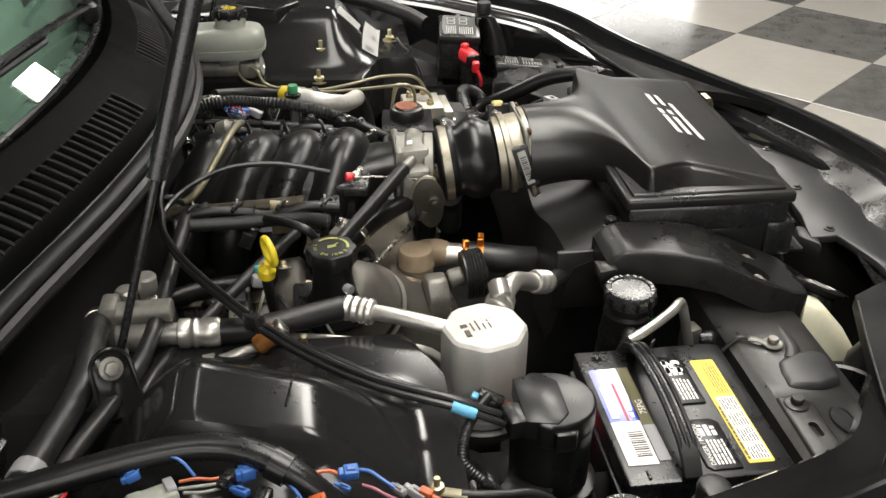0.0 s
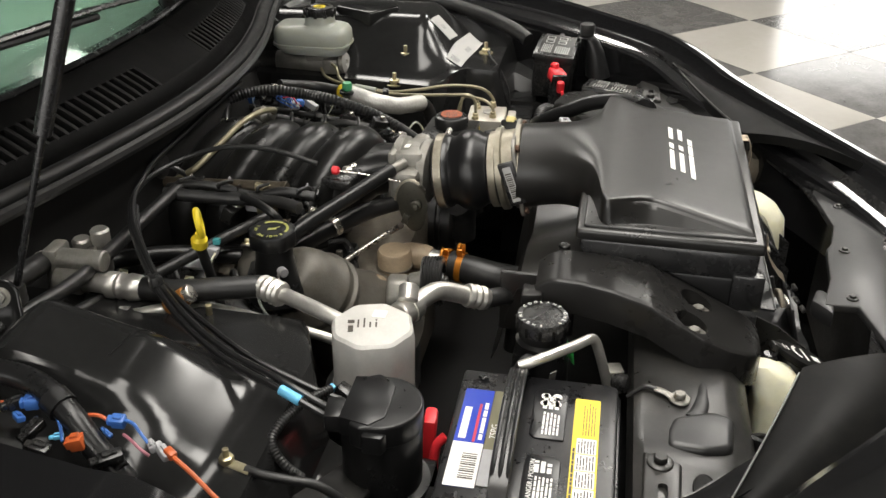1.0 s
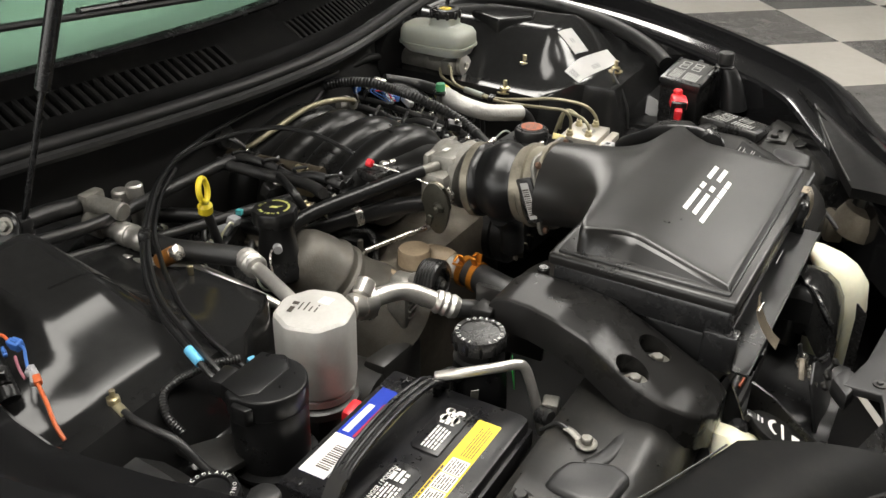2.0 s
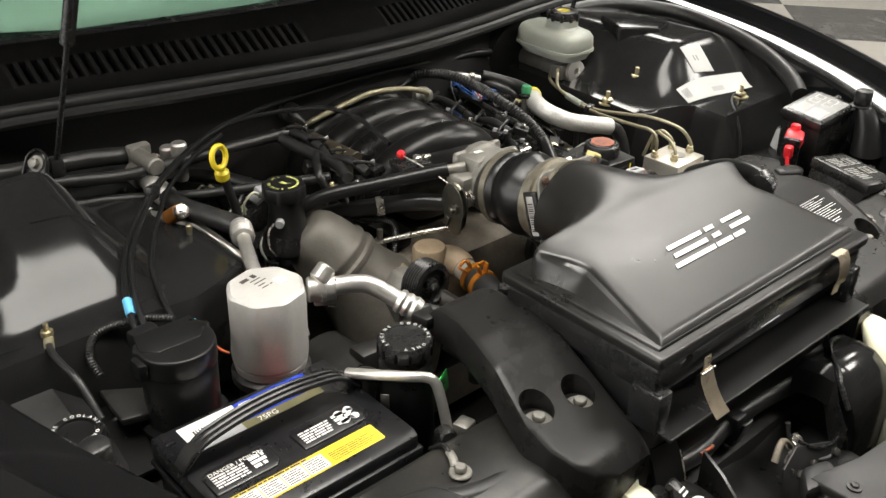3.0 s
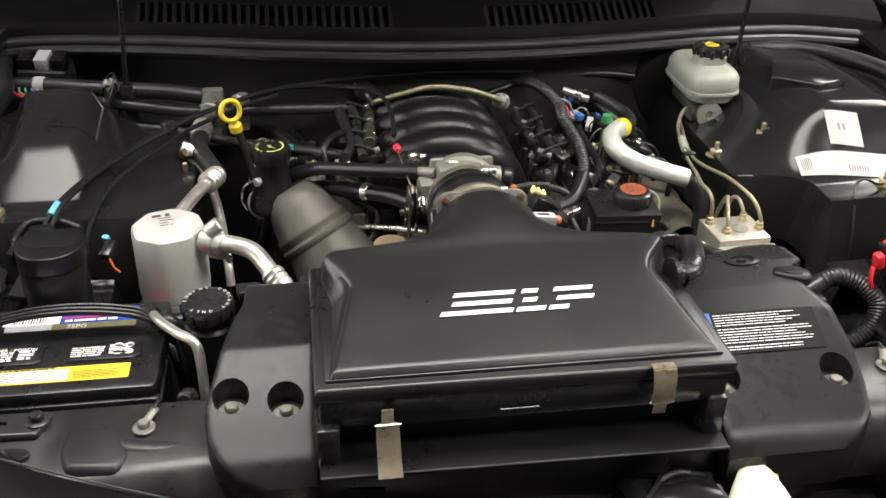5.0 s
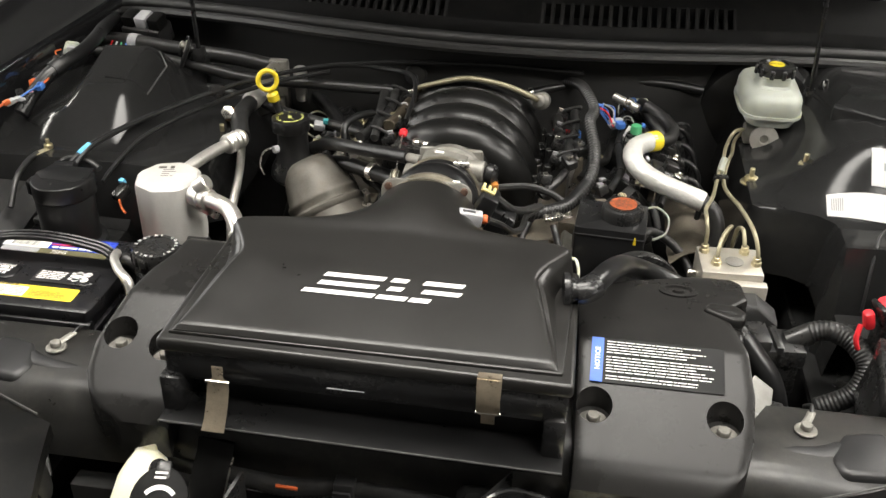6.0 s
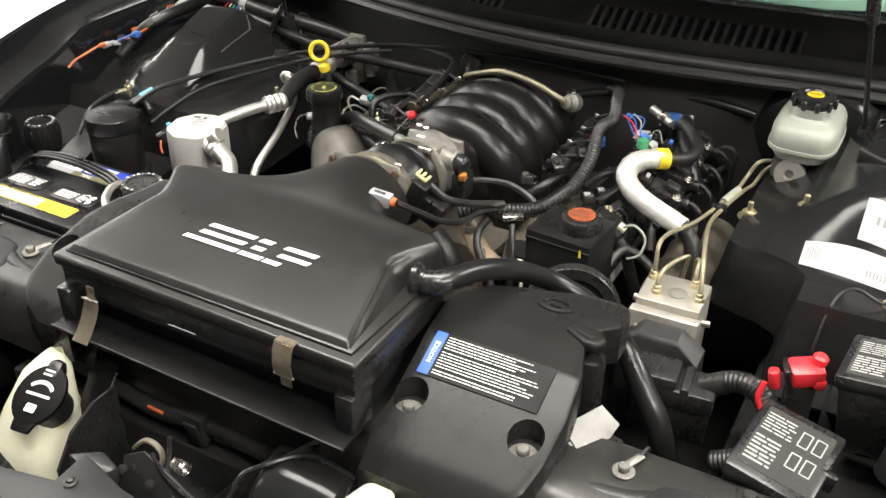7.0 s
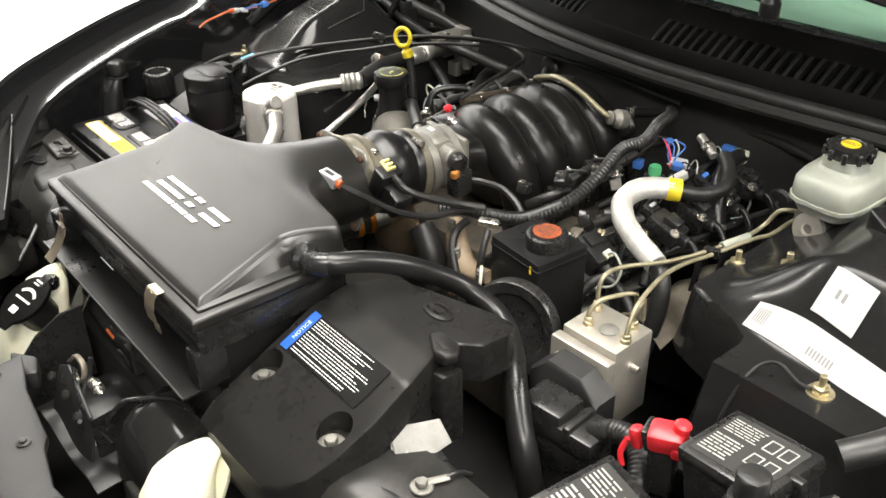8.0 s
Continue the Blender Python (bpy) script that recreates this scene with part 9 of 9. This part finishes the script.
    f = thing("relay_block", (-0.645, 0.80, 0.72), "grey relay block with wires at the firewall corner", "relay block")
    part("block", block((0.085, 0.050, 0.040), pose(-0.690, 0.860, 0.752, 15, 0, -10), 0.005), PLASTIC, f)
    for i in range(3):
        part("relay", block((0.024, 0.034, 0.030), pose(-0.718 + 0.028 * i, 0.857 - 0.005 * i, 0.777, 15, 0, -10), 0.003), GREY if i == 1 else PLASTIC_GREY, f)
    for i in range(5):
        a = V(-0.735 + 0.010 * i, 0.800, 0.752)
        part("wire", tube([a, a + V(0.005, -0.018, -0.004), a + V(0.03, -0.028, -0.012), a + V(0.06, -0.02, -0.02)], 0.0018, 6, 5), (RED, TANK, GREEN, BLUE, TANK)[i], f)
    s = thing("fender_stud", (-0.689, 0.448, 0.68), "zinc stud with an earth strap on the passenger strut tower", "stud")
    part("stud", join(rod((-0.689, 0.450, 0.675), (-0.689, 0.450, 0.707), 0.0032, 12), prism(ngon(-0.689, 0.450, 0.0080, 6), 0.690, 0.698, 0.0015)), ZINC, s)
    part("strap", tube([(-0.689, 0.448, 0.690), (-0.694, 0.434, 0.691), (-0.698, 0.422, 0.691)], 0.0058, 10, 4, flat=0.4), BRAKELINE, s, "olive flat strap end")
    part("cable", tube([(-0.696, 0.428, 0.691), (-0.699, 0.410, 0.690), (-0.698, 0.385, 0.687), (-0.694, 0.355, 0.680), (-0.690, 0.32, 0.65)], 0.0046, 10, 6), RUBBER, s)
    part("foot", prism([(-0.716, 0.426), (-0.668, 0.430), (-0.670, 0.476), (-0.712, 0.474)], 0.655, 0.687, 0.004), BAYPAINT, s)
    h = thing("fender_conduit", (-0.60, 0.40, 0.66), "thin corrugated conduit from the fender to the servo", "conduit")
    part("conduit", tube([(-0.660, 0.385, 0.655), (-0.662, 0.402, 0.672), (-0.649, 0.419, 0.686), (-0.630, 0.416, 0.694), (-0.612, 0.409, 0.697), (-0.590, 0.396, 0.700), (-0.566, 0.380, 0.698)], 0.0046, 10, 8, ripple=0.0008, pitch=0.0034), LOOM, h)


fender_wiring()


# ---- floor tiles, last ----
def lay_tiles():
    meshes = {}
    for dark in (0, 1):
        a, b = TILE_A * 0.4985, TILE_B * 0.4985
        bm = bmesh.new()
        lo = [-a - b, a - b, a + b, -a + b]
        k = 0.994
        rows = [[bm.verts.new(q + V(0, 0, -0.004)) for q in lo], [bm.verts.new(q + V(0, 0, -0.001)) for q in lo], [bm.verts.new(q * k) for q in lo]]
        for r0, r1 in zip(rows, rows[1:]):
            for i in range(4):
                bm.faces.new((r0[i], r0[(i + 1) % 4], r1[(i + 1) % 4], r1[i]))
        bm.faces.new(rows[-1])
        bmesh.ops.recalc_face_normals(bm, faces=bm.faces[:])
        me = bpy.data.meshes.new("tile")
        bm.to_mesh(me)
        bm.free()
        me.materials.append(TILE_DARK if dark else TILE_LIGHT)
        meshes[dark] = me
    centre = TILE_ORIGIN + (TILE_A + TILE_B) / 2
    for i in range(-14, 15):
        for j in range(-14, 15):
            q = centre + TILE_A * i + TILE_B * j
            if ROOM[0] < q.x < ROOM[1] and ROOM[2] < q.y < ROOM[3]:
                ob = new("tile", meshes[(i + j) % 2])
                ob.location = q
                ob.parent = FLOOR


lay_tiles()
